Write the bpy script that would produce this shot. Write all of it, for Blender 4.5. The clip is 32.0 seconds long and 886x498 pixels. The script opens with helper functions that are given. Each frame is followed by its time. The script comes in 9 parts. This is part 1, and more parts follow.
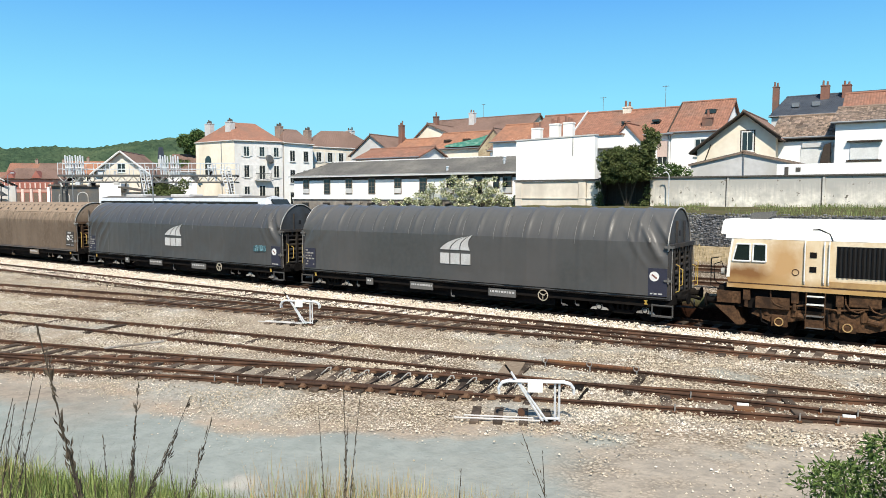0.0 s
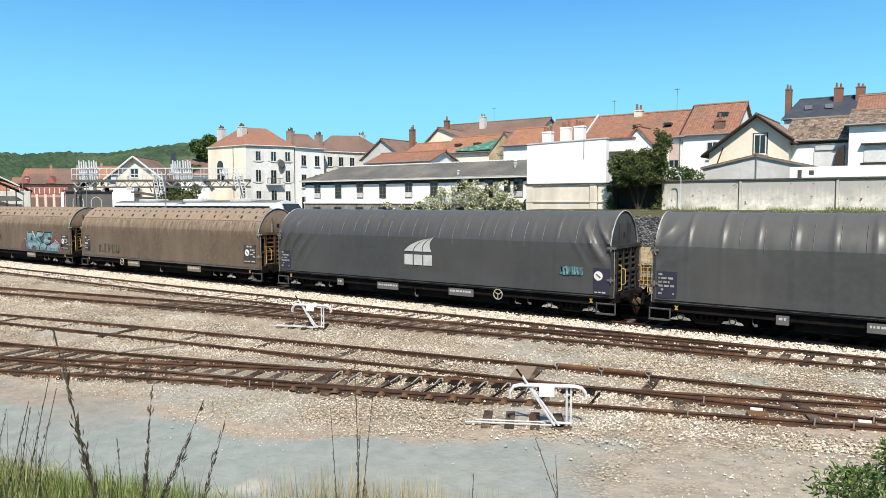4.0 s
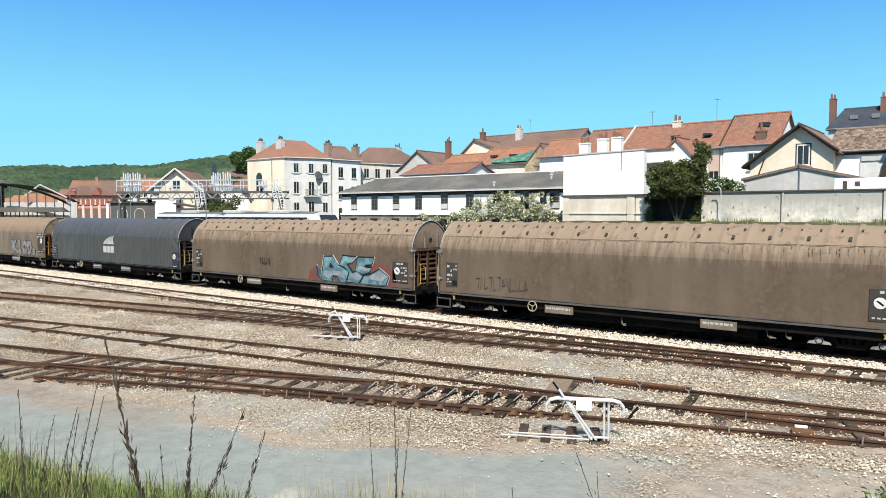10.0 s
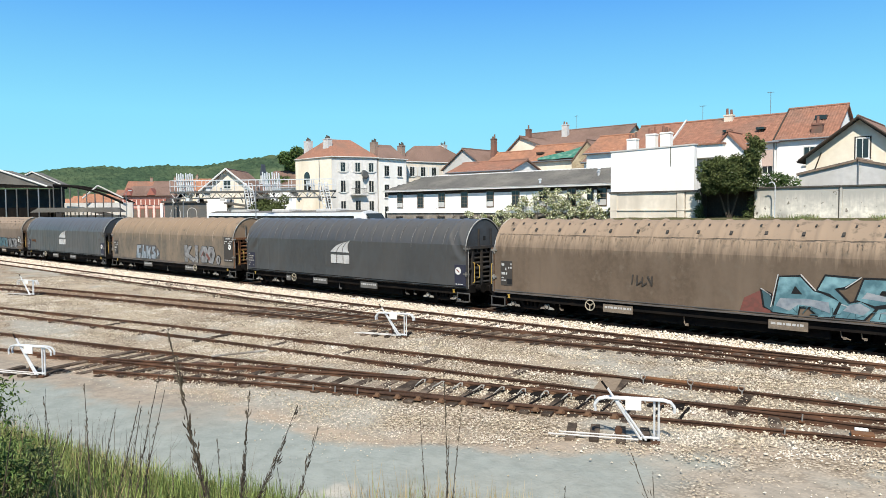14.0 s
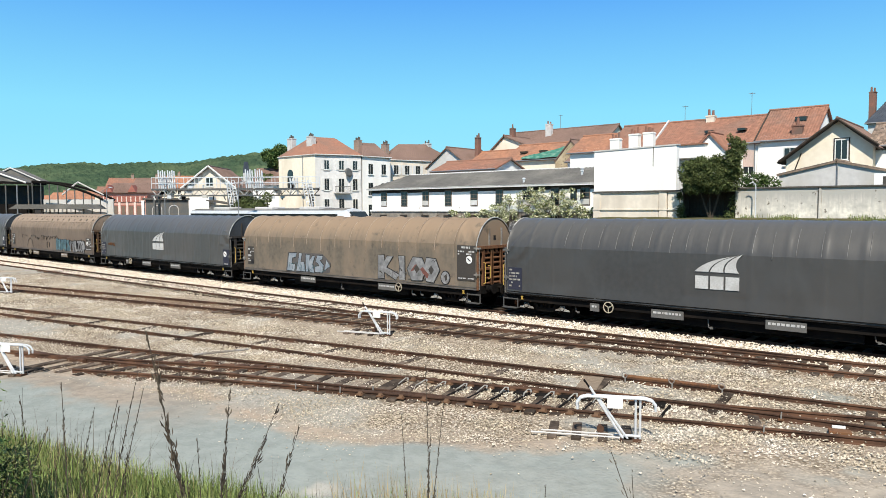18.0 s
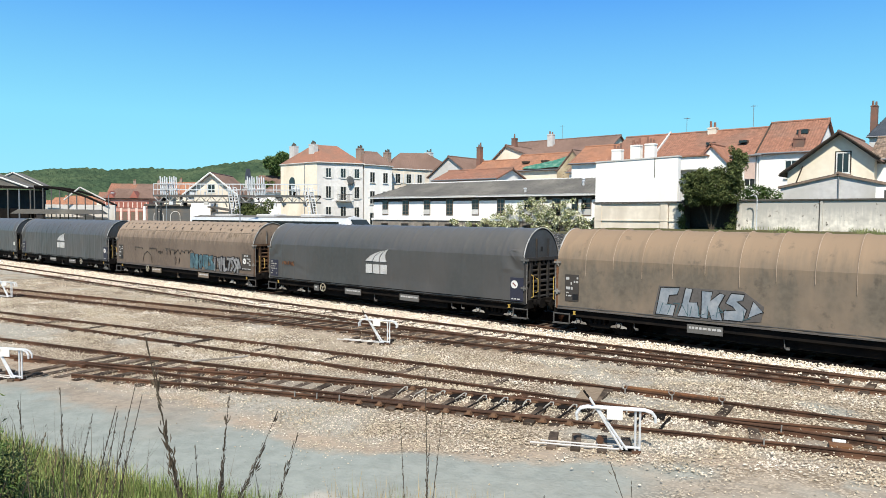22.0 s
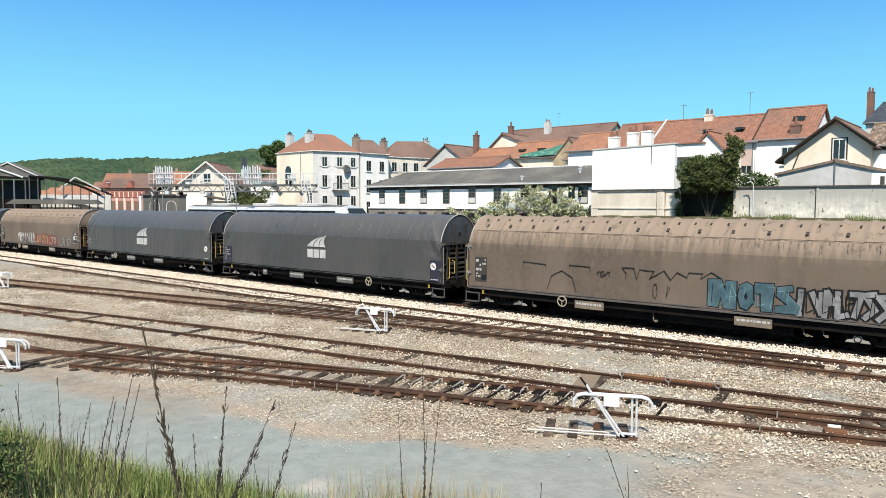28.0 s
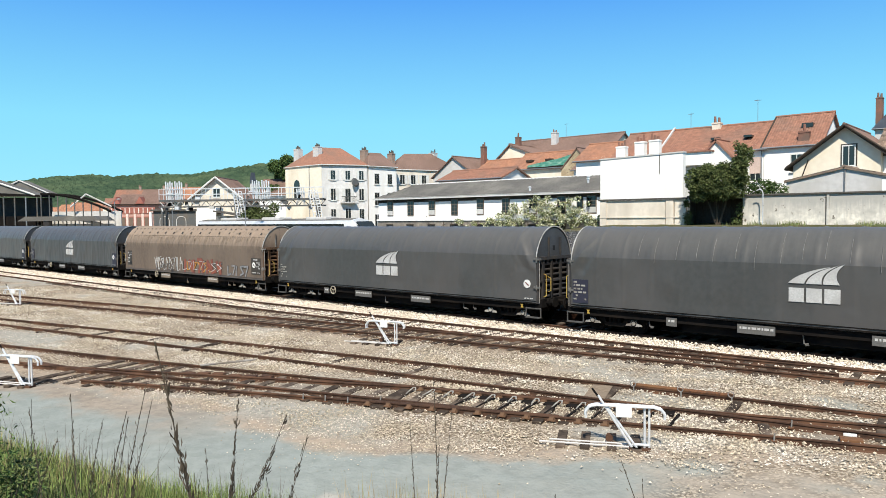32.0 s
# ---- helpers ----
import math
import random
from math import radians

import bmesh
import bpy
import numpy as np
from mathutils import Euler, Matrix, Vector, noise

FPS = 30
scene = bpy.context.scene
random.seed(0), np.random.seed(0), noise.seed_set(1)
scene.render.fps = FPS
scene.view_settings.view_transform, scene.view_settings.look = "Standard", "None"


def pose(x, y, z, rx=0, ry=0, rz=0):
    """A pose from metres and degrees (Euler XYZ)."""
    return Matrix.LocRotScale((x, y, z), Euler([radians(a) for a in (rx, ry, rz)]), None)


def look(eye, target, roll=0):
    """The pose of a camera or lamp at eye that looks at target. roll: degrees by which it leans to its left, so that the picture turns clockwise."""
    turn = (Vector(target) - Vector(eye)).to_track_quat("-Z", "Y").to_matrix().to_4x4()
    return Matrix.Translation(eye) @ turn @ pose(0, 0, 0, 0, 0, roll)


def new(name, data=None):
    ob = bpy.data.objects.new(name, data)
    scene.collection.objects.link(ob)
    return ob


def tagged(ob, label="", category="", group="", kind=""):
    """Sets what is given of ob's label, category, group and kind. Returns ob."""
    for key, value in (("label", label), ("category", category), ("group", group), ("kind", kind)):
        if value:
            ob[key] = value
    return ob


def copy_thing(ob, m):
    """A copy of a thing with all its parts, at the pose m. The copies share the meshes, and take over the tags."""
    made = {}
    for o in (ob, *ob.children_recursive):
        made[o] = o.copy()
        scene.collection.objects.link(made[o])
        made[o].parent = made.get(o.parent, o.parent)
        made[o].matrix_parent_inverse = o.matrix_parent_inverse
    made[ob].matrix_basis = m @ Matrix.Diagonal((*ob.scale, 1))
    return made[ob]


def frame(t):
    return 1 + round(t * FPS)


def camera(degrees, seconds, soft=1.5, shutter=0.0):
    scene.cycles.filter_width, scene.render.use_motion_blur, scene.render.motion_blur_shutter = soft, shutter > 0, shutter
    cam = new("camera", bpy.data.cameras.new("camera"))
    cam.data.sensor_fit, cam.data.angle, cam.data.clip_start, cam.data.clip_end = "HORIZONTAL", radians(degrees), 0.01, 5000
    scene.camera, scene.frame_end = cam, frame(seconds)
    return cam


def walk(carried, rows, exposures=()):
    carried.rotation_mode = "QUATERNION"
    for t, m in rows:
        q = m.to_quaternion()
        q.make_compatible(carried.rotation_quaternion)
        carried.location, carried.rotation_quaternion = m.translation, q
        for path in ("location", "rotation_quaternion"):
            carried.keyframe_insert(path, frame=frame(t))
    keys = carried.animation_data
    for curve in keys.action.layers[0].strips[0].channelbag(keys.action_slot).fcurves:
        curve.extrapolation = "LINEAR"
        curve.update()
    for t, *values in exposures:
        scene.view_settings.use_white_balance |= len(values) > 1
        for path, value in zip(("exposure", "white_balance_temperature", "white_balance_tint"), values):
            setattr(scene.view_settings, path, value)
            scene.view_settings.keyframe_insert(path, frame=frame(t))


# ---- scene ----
# ---- camera: held by hand on a bank, seconds, yaw, pitch, roll, metres run by the train ----
EXPO = 0.45
EYE = (0.0, 0.0, 4.7)
PATH = [
    (0, 34.63, -4.21, 0.02, 0.00), (0.5, 34.47, -4.11, 0.23, 2.13), (1, 34.47, -4.11, 0.19, 4.28), (1.5, 34.72, -3.88, -0.07, 6.44), (2, 34.71, -3.67, 0.19, 8.62),
    (2.5, 34.56, -4.03, 0.18, 10.82), (3, 34.68, -4.04, 0.07, 13.03), (3.5, 35.14, -3.88, -0.04, 15.26), (5.5, 35.98, -4.09, -0.12, 24.38), (6, 36.08, -4.08, -0.02, 26.71),
    (6.5, 36.28, -3.94, -0.07, 29.06), (7, 36.68, -3.79, -0.03, 31.43), (7.5, 37.09, -3.69, -0.04, 33.82), (8, 37.13, -3.74, -0.18, 36.22), (8.5, 37.44, -3.63, -0.18, 38.65),
    (9, 37.59, -3.42, -0.12, 41.10), (9.5, 37.89, -3.21, -0.11, 43.57), (10, 38.40, -2.96, -0.07, 46.06), (10.5, 38.87, -3.22, -0.23, 48.57), (11, 39.95, -3.65, -0.56, 51.10),
    (11.5, 40.65, -3.21, -0.35, 53.65), (12, 40.92, -3.18, -0.53, 56.22), (12.5, 41.04, -2.93, -0.37, 58.81), (13, 41.30, -2.91, -0.49, 61.41), (13.5, 41.68, -2.59, -0.50, 64.04),
    (14, 42.12, -3.12, -0.42, 66.68), (14.5, 43.03, -2.81, -0.41, 69.34), (16.5, 40.87, -1.96, 0.51, 80.15), (17, 40.61, -2.06, 0.47, 82.90), (17.5, 40.78, -2.67, 0.04, 85.65),
    (18, 40.80, -3.24, -0.14, 88.43), (18.5, 40.88, -3.18, -0.00, 91.22), (19, 40.85, -3.09, -0.00, 94.02), (19.5, 40.66, -2.72, 0.26, 96.84), (20, 40.89, -2.51, 0.20, 99.67),
    (20.5, 40.95, -2.35, 0.28, 102.52), (21, 40.95, -2.34, 0.36, 105.38), (21.5, 41.12, -2.17, 0.38, 108.25), (22, 40.87, -2.52, 0.46, 111.14), (22.5, 40.87, -2.71, 0.44, 114.04),
    (23, 40.77, -3.11, 0.31, 116.96), (23.5, 40.79, -3.02, 0.28, 119.88), (24, 40.91, -3.08, 0.18, 122.82), (24.5, 40.77, -3.55, 0.15, 125.78), (25, 40.80, -3.38, 0.24, 128.74),
    (25.5, 40.71, -3.48, 0.14, 131.72), (27.5, 40.67, -3.54, 0.07, 143.78), (28, 40.61, -3.45, 0.20, 146.84), (28.5, 40.67, -3.30, 0.23, 149.90), (29, 40.67, -3.30, 0.25, 152.99),
    (29.5, 40.64, -3.47, 0.09, 156.09), (30, 40.63, -3.29, 0.08, 159.20), (30.5, 40.71, -3.30, 0.19, 162.34), (31, 40.92, -3.76, 0.07, 165.50), (31.1, 40.98, -3.58, 0.19, 166.13),
    (31.2, 41.05, -3.42, 0.31, 166.77), (31.3, 41.11, -2.90, 0.42, 167.40), (31.4, 41.18, -1.95, 0.54, 168.04), (31.5, 41.24, -1.78, 0.66, 168.67), (31.6, 41.26, -1.74, 0.42, 169.31),
    (31.7, 41.28, -1.76, 0.17, 169.95), (31.8, 41.29, -1.98, -0.07, 170.59), (31.9, 41.31, -2.27, -0.32, 171.23), (32, 41.33, -2.50, -0.56, 171.87),
]

cam = camera(63.8, 32.0, soft=0.75)


def eye_at(yaw):
    """The lens swings about the holder, an arm's length before the body."""
    a, b = radians(yaw), radians(PATH[0][1])
    return Vector(EYE) + 0.35 * Vector((math.sin(b) - math.sin(a), math.cos(a) - math.cos(b), 0))


def aim(yaw, pitch, roll):
    eye = eye_at(yaw)
    a, b = radians(yaw - 0.013 * (yaw - PATH[0][1])), radians(pitch)
    way = Vector((-math.sin(a) * math.cos(b), math.cos(a) * math.cos(b), math.sin(b)))
    return look(eye, eye + way * 10, roll)


walk(cam, [(t, aim(a, b, c)) for t, a, b, c, s in PATH], [(0.0, EXPO), (32.0, EXPO)])

# ---- light: clear midday sky, high sun over the camera's shoulder ----
SUN = Vector((0.36, -0.54, 0.76)).normalized()
world = bpy.data.worlds.new("sky")
scene.world = world
world.use_nodes = True
sky = world.node_tree.nodes.new("ShaderNodeTexSky")
sky.sky_type, sky.sun_disc = "NISHITA", False
sky.sun_elevation = math.asin(SUN.z)
sky.sun_rotation = math.atan2(SUN.x, SUN.y)
sky.air_density, sky.dust_density, sky.ozone_density = 1.0, 0.0, 3.0
sky.altitude = 300
world.node_tree.nodes["Background"].inputs["Strength"].default_value = 0.10
# the clear sky seen here: pale cyan over the hills, deep blue above
def sky_tone():
    nt = world.node_tree
    tc = nt.nodes.new("ShaderNodeTexCoord")
    sep = nt.nodes.new("ShaderNodeSeparateXYZ")
    nt.links.new(tc.outputs["Generated"], sep.inputs["Vector"])
    ramp = nt.nodes.new("ShaderNodeValToRGB")
    nt.links.new(sep.outputs["Z"], ramp.inputs["Fac"])
    stops = [(0.04, (0.262, 0.765, 0.965)), (0.13, (0.235, 0.735, 0.97)), (0.29, (0.085, 0.385, 0.95)), (0.62, (0.135, 0.27, 0.50)), (1.0, (0.15, 0.25, 0.41))]
    e = ramp.color_ramp.elements
    while len(e) < len(stops):
        e.new(0.5)
    for k, (at, colour) in zip(e, stops):
        k.position, k.color = at, (*colour, 1)
    lift = nt.nodes.new("ShaderNodeVectorMath")
    lift.operation = "SCALE"
    lift.inputs["Scale"].default_value = 7.6
    nt.links.new(ramp.outputs["Color"], lift.inputs[0])
    even = nt.nodes.new("ShaderNodeMix")
    even.data_type = "RGBA"
    even.inputs["Factor"].default_value = 0.88
    nt.links.new(sky.outputs["Color"], even.inputs["A"])
    nt.links.new(lift.outputs["Vector"], even.inputs["B"])
    nt.links.new(even.outputs["Result"], nt.nodes["Background"].inputs["Color"])


sky_tone()
sun = new("sun", bpy.data.lights.new("sun", "SUN"))
sun.data.energy, sun.data.angle, sun.data.color = 5.0, radians(0.5), (1.0, 0.925, 0.80)
sun.matrix_world = look(SUN * 300, (0, 0, 0))

# ---- materials ----


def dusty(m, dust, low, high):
    """A second colour towards the top, run down in streaks; dust on brown hoods."""
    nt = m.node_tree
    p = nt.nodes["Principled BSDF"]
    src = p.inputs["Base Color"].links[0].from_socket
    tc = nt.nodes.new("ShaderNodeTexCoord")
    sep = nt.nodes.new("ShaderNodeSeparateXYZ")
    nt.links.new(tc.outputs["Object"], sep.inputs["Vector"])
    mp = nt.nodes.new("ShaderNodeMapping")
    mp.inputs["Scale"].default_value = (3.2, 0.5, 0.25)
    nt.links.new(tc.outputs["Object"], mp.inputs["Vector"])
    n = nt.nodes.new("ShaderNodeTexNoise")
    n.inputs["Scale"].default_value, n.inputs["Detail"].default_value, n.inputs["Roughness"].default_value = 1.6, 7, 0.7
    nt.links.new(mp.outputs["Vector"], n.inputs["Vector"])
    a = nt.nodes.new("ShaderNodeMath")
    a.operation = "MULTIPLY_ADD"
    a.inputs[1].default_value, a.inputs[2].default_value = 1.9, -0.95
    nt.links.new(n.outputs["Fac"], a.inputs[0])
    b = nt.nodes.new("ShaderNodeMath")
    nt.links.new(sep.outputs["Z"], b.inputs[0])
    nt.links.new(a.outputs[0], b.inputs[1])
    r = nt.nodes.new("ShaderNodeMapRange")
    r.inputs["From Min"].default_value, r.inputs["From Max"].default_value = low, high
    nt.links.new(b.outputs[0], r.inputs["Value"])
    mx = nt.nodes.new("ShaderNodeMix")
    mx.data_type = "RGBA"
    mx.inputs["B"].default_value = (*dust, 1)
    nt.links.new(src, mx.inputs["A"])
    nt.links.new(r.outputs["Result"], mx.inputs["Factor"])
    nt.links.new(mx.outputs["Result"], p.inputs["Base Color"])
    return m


def stained(m, colour, centre, radii, lo=1.25, hi=0.35):
    """One large smear of grime with ragged edges, about a centre in the thing's own metres."""
    nt = m.node_tree
    p = nt.nodes["Principled BSDF"]
    src = p.inputs["Base Color"].links[0].from_socket
    tc = nt.nodes.new("ShaderNodeTexCoord")
    mp = nt.nodes.new("ShaderNodeMapping")
    mp.vector_type = "TEXTURE"
    mp.inputs["Location"].default_value, mp.inputs["Scale"].default_value = centre, radii
    nt.links.new(tc.outputs["Object"], mp.inputs["Vector"])
    ln = nt.nodes.new("ShaderNodeVectorMath")
    ln.operation = "LENGTH"
    nt.links.new(mp.outputs["Vector"], ln.inputs[0])
    n = nt.nodes.new("ShaderNodeTexNoise")
    n.inputs["Scale"].default_value, n.inputs["Detail"].default_value = 2.2, 7
    nt.links.new(tc.outputs["Object"], n.inputs["Vector"])
    a = nt.nodes.new("ShaderNodeMath")
    a.operation = "MULTIPLY_ADD"
    a.inputs[1].default_value, a.inputs[2].default_value = 0.8, -0.4
    nt.links.new(n.outputs["Fac"], a.inputs[0])
    b = nt.nodes.new("ShaderNodeMath")
    nt.links.new(ln.outputs["Value"], b.inputs[0])
    nt.links.new(a.outputs[0], b.inputs[1])
    r = nt.nodes.new("ShaderNodeMapRange")
    r.inputs["From Min"].default_value, r.inputs["From Max"].default_value = lo, hi
    nt.links.new(b.outputs[0], r.inputs["Value"])
    mx = nt.nodes.new("ShaderNodeMix")
    mx.data_type = "RGBA"
    mx.inputs["B"].default_value = (*colour, 1)
    nt.links.new(src, mx.inputs["A"])
    nt.links.new(r.outputs["Result"], mx.inputs["Factor"])
    nt.links.new(mx.outputs["Result"], p.inputs["Base Color"])
    return m


def mat(name, a, b=None, rough=0.85, metal=0.0, grain=8.0, blotch=0.6, bump=0.15, c=None, streak=1.0, spec=0.3):
    """Two colours mixed by fine grain, a third by large blotches; streak stretches the blotches upright."""
    m = bpy.data.materials.new(name)
    m.use_nodes = True
    nt = m.node_tree
    p = nt.nodes["Principled BSDF"]
    p.inputs["Roughness"].default_value, p.inputs["Metallic"].default_value = rough, metal
    p.inputs["Specular IOR Level"].default_value = spec
    b = b or tuple(v * 0.75 for v in a)
    c = c or tuple(v * 0.8 for v in a)
    tc = nt.nodes.new("ShaderNodeTexCoord")
    mp = nt.nodes.new("ShaderNodeMapping")
    mp.inputs["Scale"].default_value = (1, 1, 1 / streak)
    nt.links.new(tc.outputs["Object"], mp.inputs["Vector"])
    n1 = nt.nodes.new("ShaderNodeTexNoise")
    n1.inputs["Scale"].default_value, n1.inputs["Detail"].default_value = grain, 6
    nt.links.new(tc.outputs["Object"], n1.inputs["Vector"])
    n2 = nt.nodes.new("ShaderNodeTexNoise")
    n2.inputs["Scale"].default_value, n2.inputs["Detail"].default_value = blotch, 5
    nt.links.new(mp.outputs["Vector"], n2.inputs["Vector"])
    r1, r2 = nt.nodes.new("ShaderNodeMapRange"), nt.nodes.new("ShaderNodeMapRange")
    for r, n, lo, hi in ((r1, n1, 0.35, 0.65), (r2, n2, 0.45, 0.7)):
        r.inputs["From Min"].default_value, r.inputs["From Max"].default_value = lo, hi
        nt.links.new(n.outputs["Fac"], r.inputs["Value"])
    m1, m2 = nt.nodes.new("ShaderNodeMix"), nt.nodes.new("ShaderNodeMix")
    m1.data_type = m2.data_type = "RGBA"
    m1.inputs["A"].default_value, m1.inputs["B"].default_value = (*a, 1), (*b, 1)
    m2.inputs["B"].default_value = (*c, 1)
    nt.links.new(r1.outputs["Result"], m1.inputs["Factor"])
    nt.links.new(m1.outputs["Result"], m2.inputs["A"])
    nt.links.new(r2.outputs["Result"], m2.inputs["Factor"])
    nt.links.new(m2.outputs["Result"], p.inputs["Base Color"])
    if bump:
        bp = nt.nodes.new("ShaderNodeBump")
        bp.inputs["Strength"].default_value, bp.inputs["Distance"].default_value = bump, 0.03
        nt.links.new(n1.outputs["Fac"], bp.inputs["Height"])
        nt.links.new(bp.outputs["Normal"], p.inputs["Normal"])
    return m


def pocked(m, colour, scale=2.5, lo=0.60, hi=0.64):
    """Small sharp-edged patches where the surface has broken away or gone black."""
    nt = m.node_tree
    p = nt.nodes["Principled BSDF"]
    src = p.inputs["Base Color"].links[0].from_socket
    tc = nt.nodes.new("ShaderNodeTexCoord")
    n = nt.nodes.new("ShaderNodeTexNoise")
    n.inputs["Scale"].default_value, n.inputs["Detail"].default_value, n.inputs["Roughness"].default_value = scale, 6, 0.65
    nt.links.new(tc.outputs["Object"], n.inputs["Vector"])
    r = nt.nodes.new("ShaderNodeMapRange")
    r.inputs["From Min"].default_value, r.inputs["From Max"].default_value = lo, hi
    nt.links.new(n.outputs["Fac"], r.inputs["Value"])
    mx = nt.nodes.new("ShaderNodeMix")
    mx.data_type = "RGBA"
    mx.inputs["B"].default_value = (*colour, 1)
    nt.links.new(src, mx.inputs["A"])
    nt.links.new(r.outputs["Result"], mx.inputs["Factor"])
    nt.links.new(mx.outputs["Result"], p.inputs["Base Color"])
    return m


def vary(m, amount=0.5, source="Object Info"):
    """Lets each piece differ a little in brightness."""
    nt = m.node_tree
    p = nt.nodes["Principled BSDF"]
    link = p.inputs["Base Color"].links[0]
    src = link.from_socket
    if source == "Object Info":
        rnd = nt.nodes.new("ShaderNodeObjectInfo").outputs["Random"]
    else:
        rnd = nt.nodes.new("ShaderNodeNewGeometry").outputs["Random Per Island"]
    r = nt.nodes.new("ShaderNodeMapRange")
    r.inputs["To Min"].default_value, r.inputs["To Max"].default_value = 1 - amount, 1 + amount
    nt.links.new(rnd, r.inputs["Value"])
    mx = nt.nodes.new("ShaderNodeVectorMath")
    mx.operation = "SCALE"
    nt.links.new(src, mx.inputs[0])
    nt.links.new(r.outputs["Result"], mx.inputs["Scale"])
    nt.links.new(mx.outputs["Vector"], p.inputs["Base Color"])
    return m


def glassy(name, tint):
    m = bpy.data.materials.new(name)
    m.use_nodes = True
    p = m.node_tree.nodes["Principled BSDF"]
    p.inputs["Base Color"].default_value = (*tint, 1)
    p.inputs["Roughness"].default_value = 0.06
    p.inputs["Specular IOR Level"].default_value = 0.6
    return m


TARP_DARK = mat("tarpaulin_dark", (0.0625, 0.063, 0.061), (0.053, 0.0545, 0.053), 0.42, 0, 5, 0.35, 0.05, (0.076, 0.072, 0.069), 2.5, 0.38)
TARP_BROWN = mat("tarpaulin_brown", (0.126, 0.093, 0.067), (0.102, 0.076, 0.055), 0.8, 0, 6, 0.7, 0.08, (0.152, 0.115, 0.085), 3.0, 0.15)
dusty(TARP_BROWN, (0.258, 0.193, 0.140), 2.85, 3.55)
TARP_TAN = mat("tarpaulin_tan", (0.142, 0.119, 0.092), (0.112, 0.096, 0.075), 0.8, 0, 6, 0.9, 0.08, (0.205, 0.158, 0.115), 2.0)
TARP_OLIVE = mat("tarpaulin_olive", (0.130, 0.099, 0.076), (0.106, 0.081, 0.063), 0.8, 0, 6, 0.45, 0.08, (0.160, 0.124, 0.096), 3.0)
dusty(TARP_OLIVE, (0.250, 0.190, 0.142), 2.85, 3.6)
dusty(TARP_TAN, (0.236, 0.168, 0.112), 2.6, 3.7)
for hood_cloth in (TARP_BROWN, TARP_OLIVE):
    pocked(hood_cloth, (0.142, 0.111, 0.083), 2.6, 0.56, 0.68)
pocked(TARP_TAN, (0.092, 0.077, 0.060), 1.5, 0.58, 0.72)
TARP_BLACK = mat("tarpaulin_black", (0.055, 0.0545, 0.054), (0.047, 0.047, 0.047), 0.40, 0, 5, 0.35, 0.05, (0.063, 0.061, 0.059), 2.5, 0.42)
# dark cloth turns gradually paler towards the crown
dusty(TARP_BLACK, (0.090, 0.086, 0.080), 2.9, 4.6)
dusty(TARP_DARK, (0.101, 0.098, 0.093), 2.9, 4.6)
DUST = mat("dust_streak", (0.215, 0.165, 0.118), (0.16, 0.125, 0.09), 0.9, 0, 12, 1.2, 0.05, (0.17, 0.13, 0.10), 3)
CORD_TAN = mat("cord_tan", (0.40, 0.32, 0.25), (0.27, 0.21, 0.16), 0.8, 0, 12, 1.2, 0.05, (0.25, 0.19, 0.14), 3)
SEAM = mat("tarpaulin_seam", (0.11, 0.10, 0.095), (0.08, 0.075, 0.07), 0.8, 0, 9, 1.0, 0.05)
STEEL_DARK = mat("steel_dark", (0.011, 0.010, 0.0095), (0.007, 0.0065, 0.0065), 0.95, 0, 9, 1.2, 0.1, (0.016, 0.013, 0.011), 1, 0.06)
STEEL_RUST = mat("steel_rusty", (0.19, 0.085, 0.04), (0.085, 0.045, 0.028), 0.85, 0.1, 14, 1.5, 0.15, (0.17, 0.085, 0.04))
HOOP_GREY = mat("hoop_grey", (0.30, 0.29, 0.27), (0.20, 0.19, 0.18), 0.6, 0.2, 12, 1.5, 0.05, (0.16, 0.13, 0.10))
YELLOW = mat("yellow_paint", (0.52, 0.37, 0.09), (0.38, 0.27, 0.07), 0.6, 0, 15, 2, 0.05, (0.35, 0.22, 0.04))
LOGO = mat("logo_grey", (0.50, 0.50, 0.49), (0.40, 0.40, 0.39), 0.7, 0, 20, 1.5, 0.02, (0.36, 0.35, 0.34))
WHITE = mat("white_paint", (0.78, 0.78, 0.76), (0.66, 0.66, 0.64), 0.5, 0, 18, 1.4, 0.04, (0.60, 0.59, 0.56))
IRON_GREY = mat("iron_grey", (0.044, 0.044, 0.047), (0.030, 0.030, 0.032), 0.6, 0.1, 12, 1.5, 0.1, (0.06, 0.05, 0.04), 1.0, 0.2)
IRON_STEP = mat("step_steel", (0.085, 0.082, 0.078), (0.055, 0.053, 0.05), 0.7, 0.1, 14, 1.5, 0.1)
# blue of the reflected sky is put into this plate's base colour
ARCH_SKY_BLUE = mat("arch_plate", (0.052, 0.060, 0.070), (0.040, 0.046, 0.055), 0.4, 0, 8, 1.2, 0.05, (0.035, 0.036, 0.038), 2.0, 0.4)
RIM_PALE = mat("rim_pale", (0.52, 0.51, 0.49), (0.40, 0.39, 0.37), 0.5, 0.2, 12, 1.5, 0.05, (0.22, 0.19, 0.16))
STEEL_BROWN = mat("steel_brown", (0.105, 0.068, 0.046), (0.055, 0.038, 0.028), 0.9, 0, 14, 1.5, 0.15, (0.15, 0.085, 0.05), 1.0, 0.1)
WHEEL_CREAM = mat("wheel_cream", (0.42, 0.38, 0.29), (0.32, 0.285, 0.22), 0.7, 0, 20, 2, 0.03)
PLATE = mat("plate_grey", (0.13, 0.127, 0.12), (0.095, 0.092, 0.088), 0.7, 0, 20, 2, 0.03)
PANEL_BLUE = mat("panel_navy", (0.030, 0.031, 0.050), (0.026, 0.027, 0.042), 0.6, 0, 20, 2, 0.03)
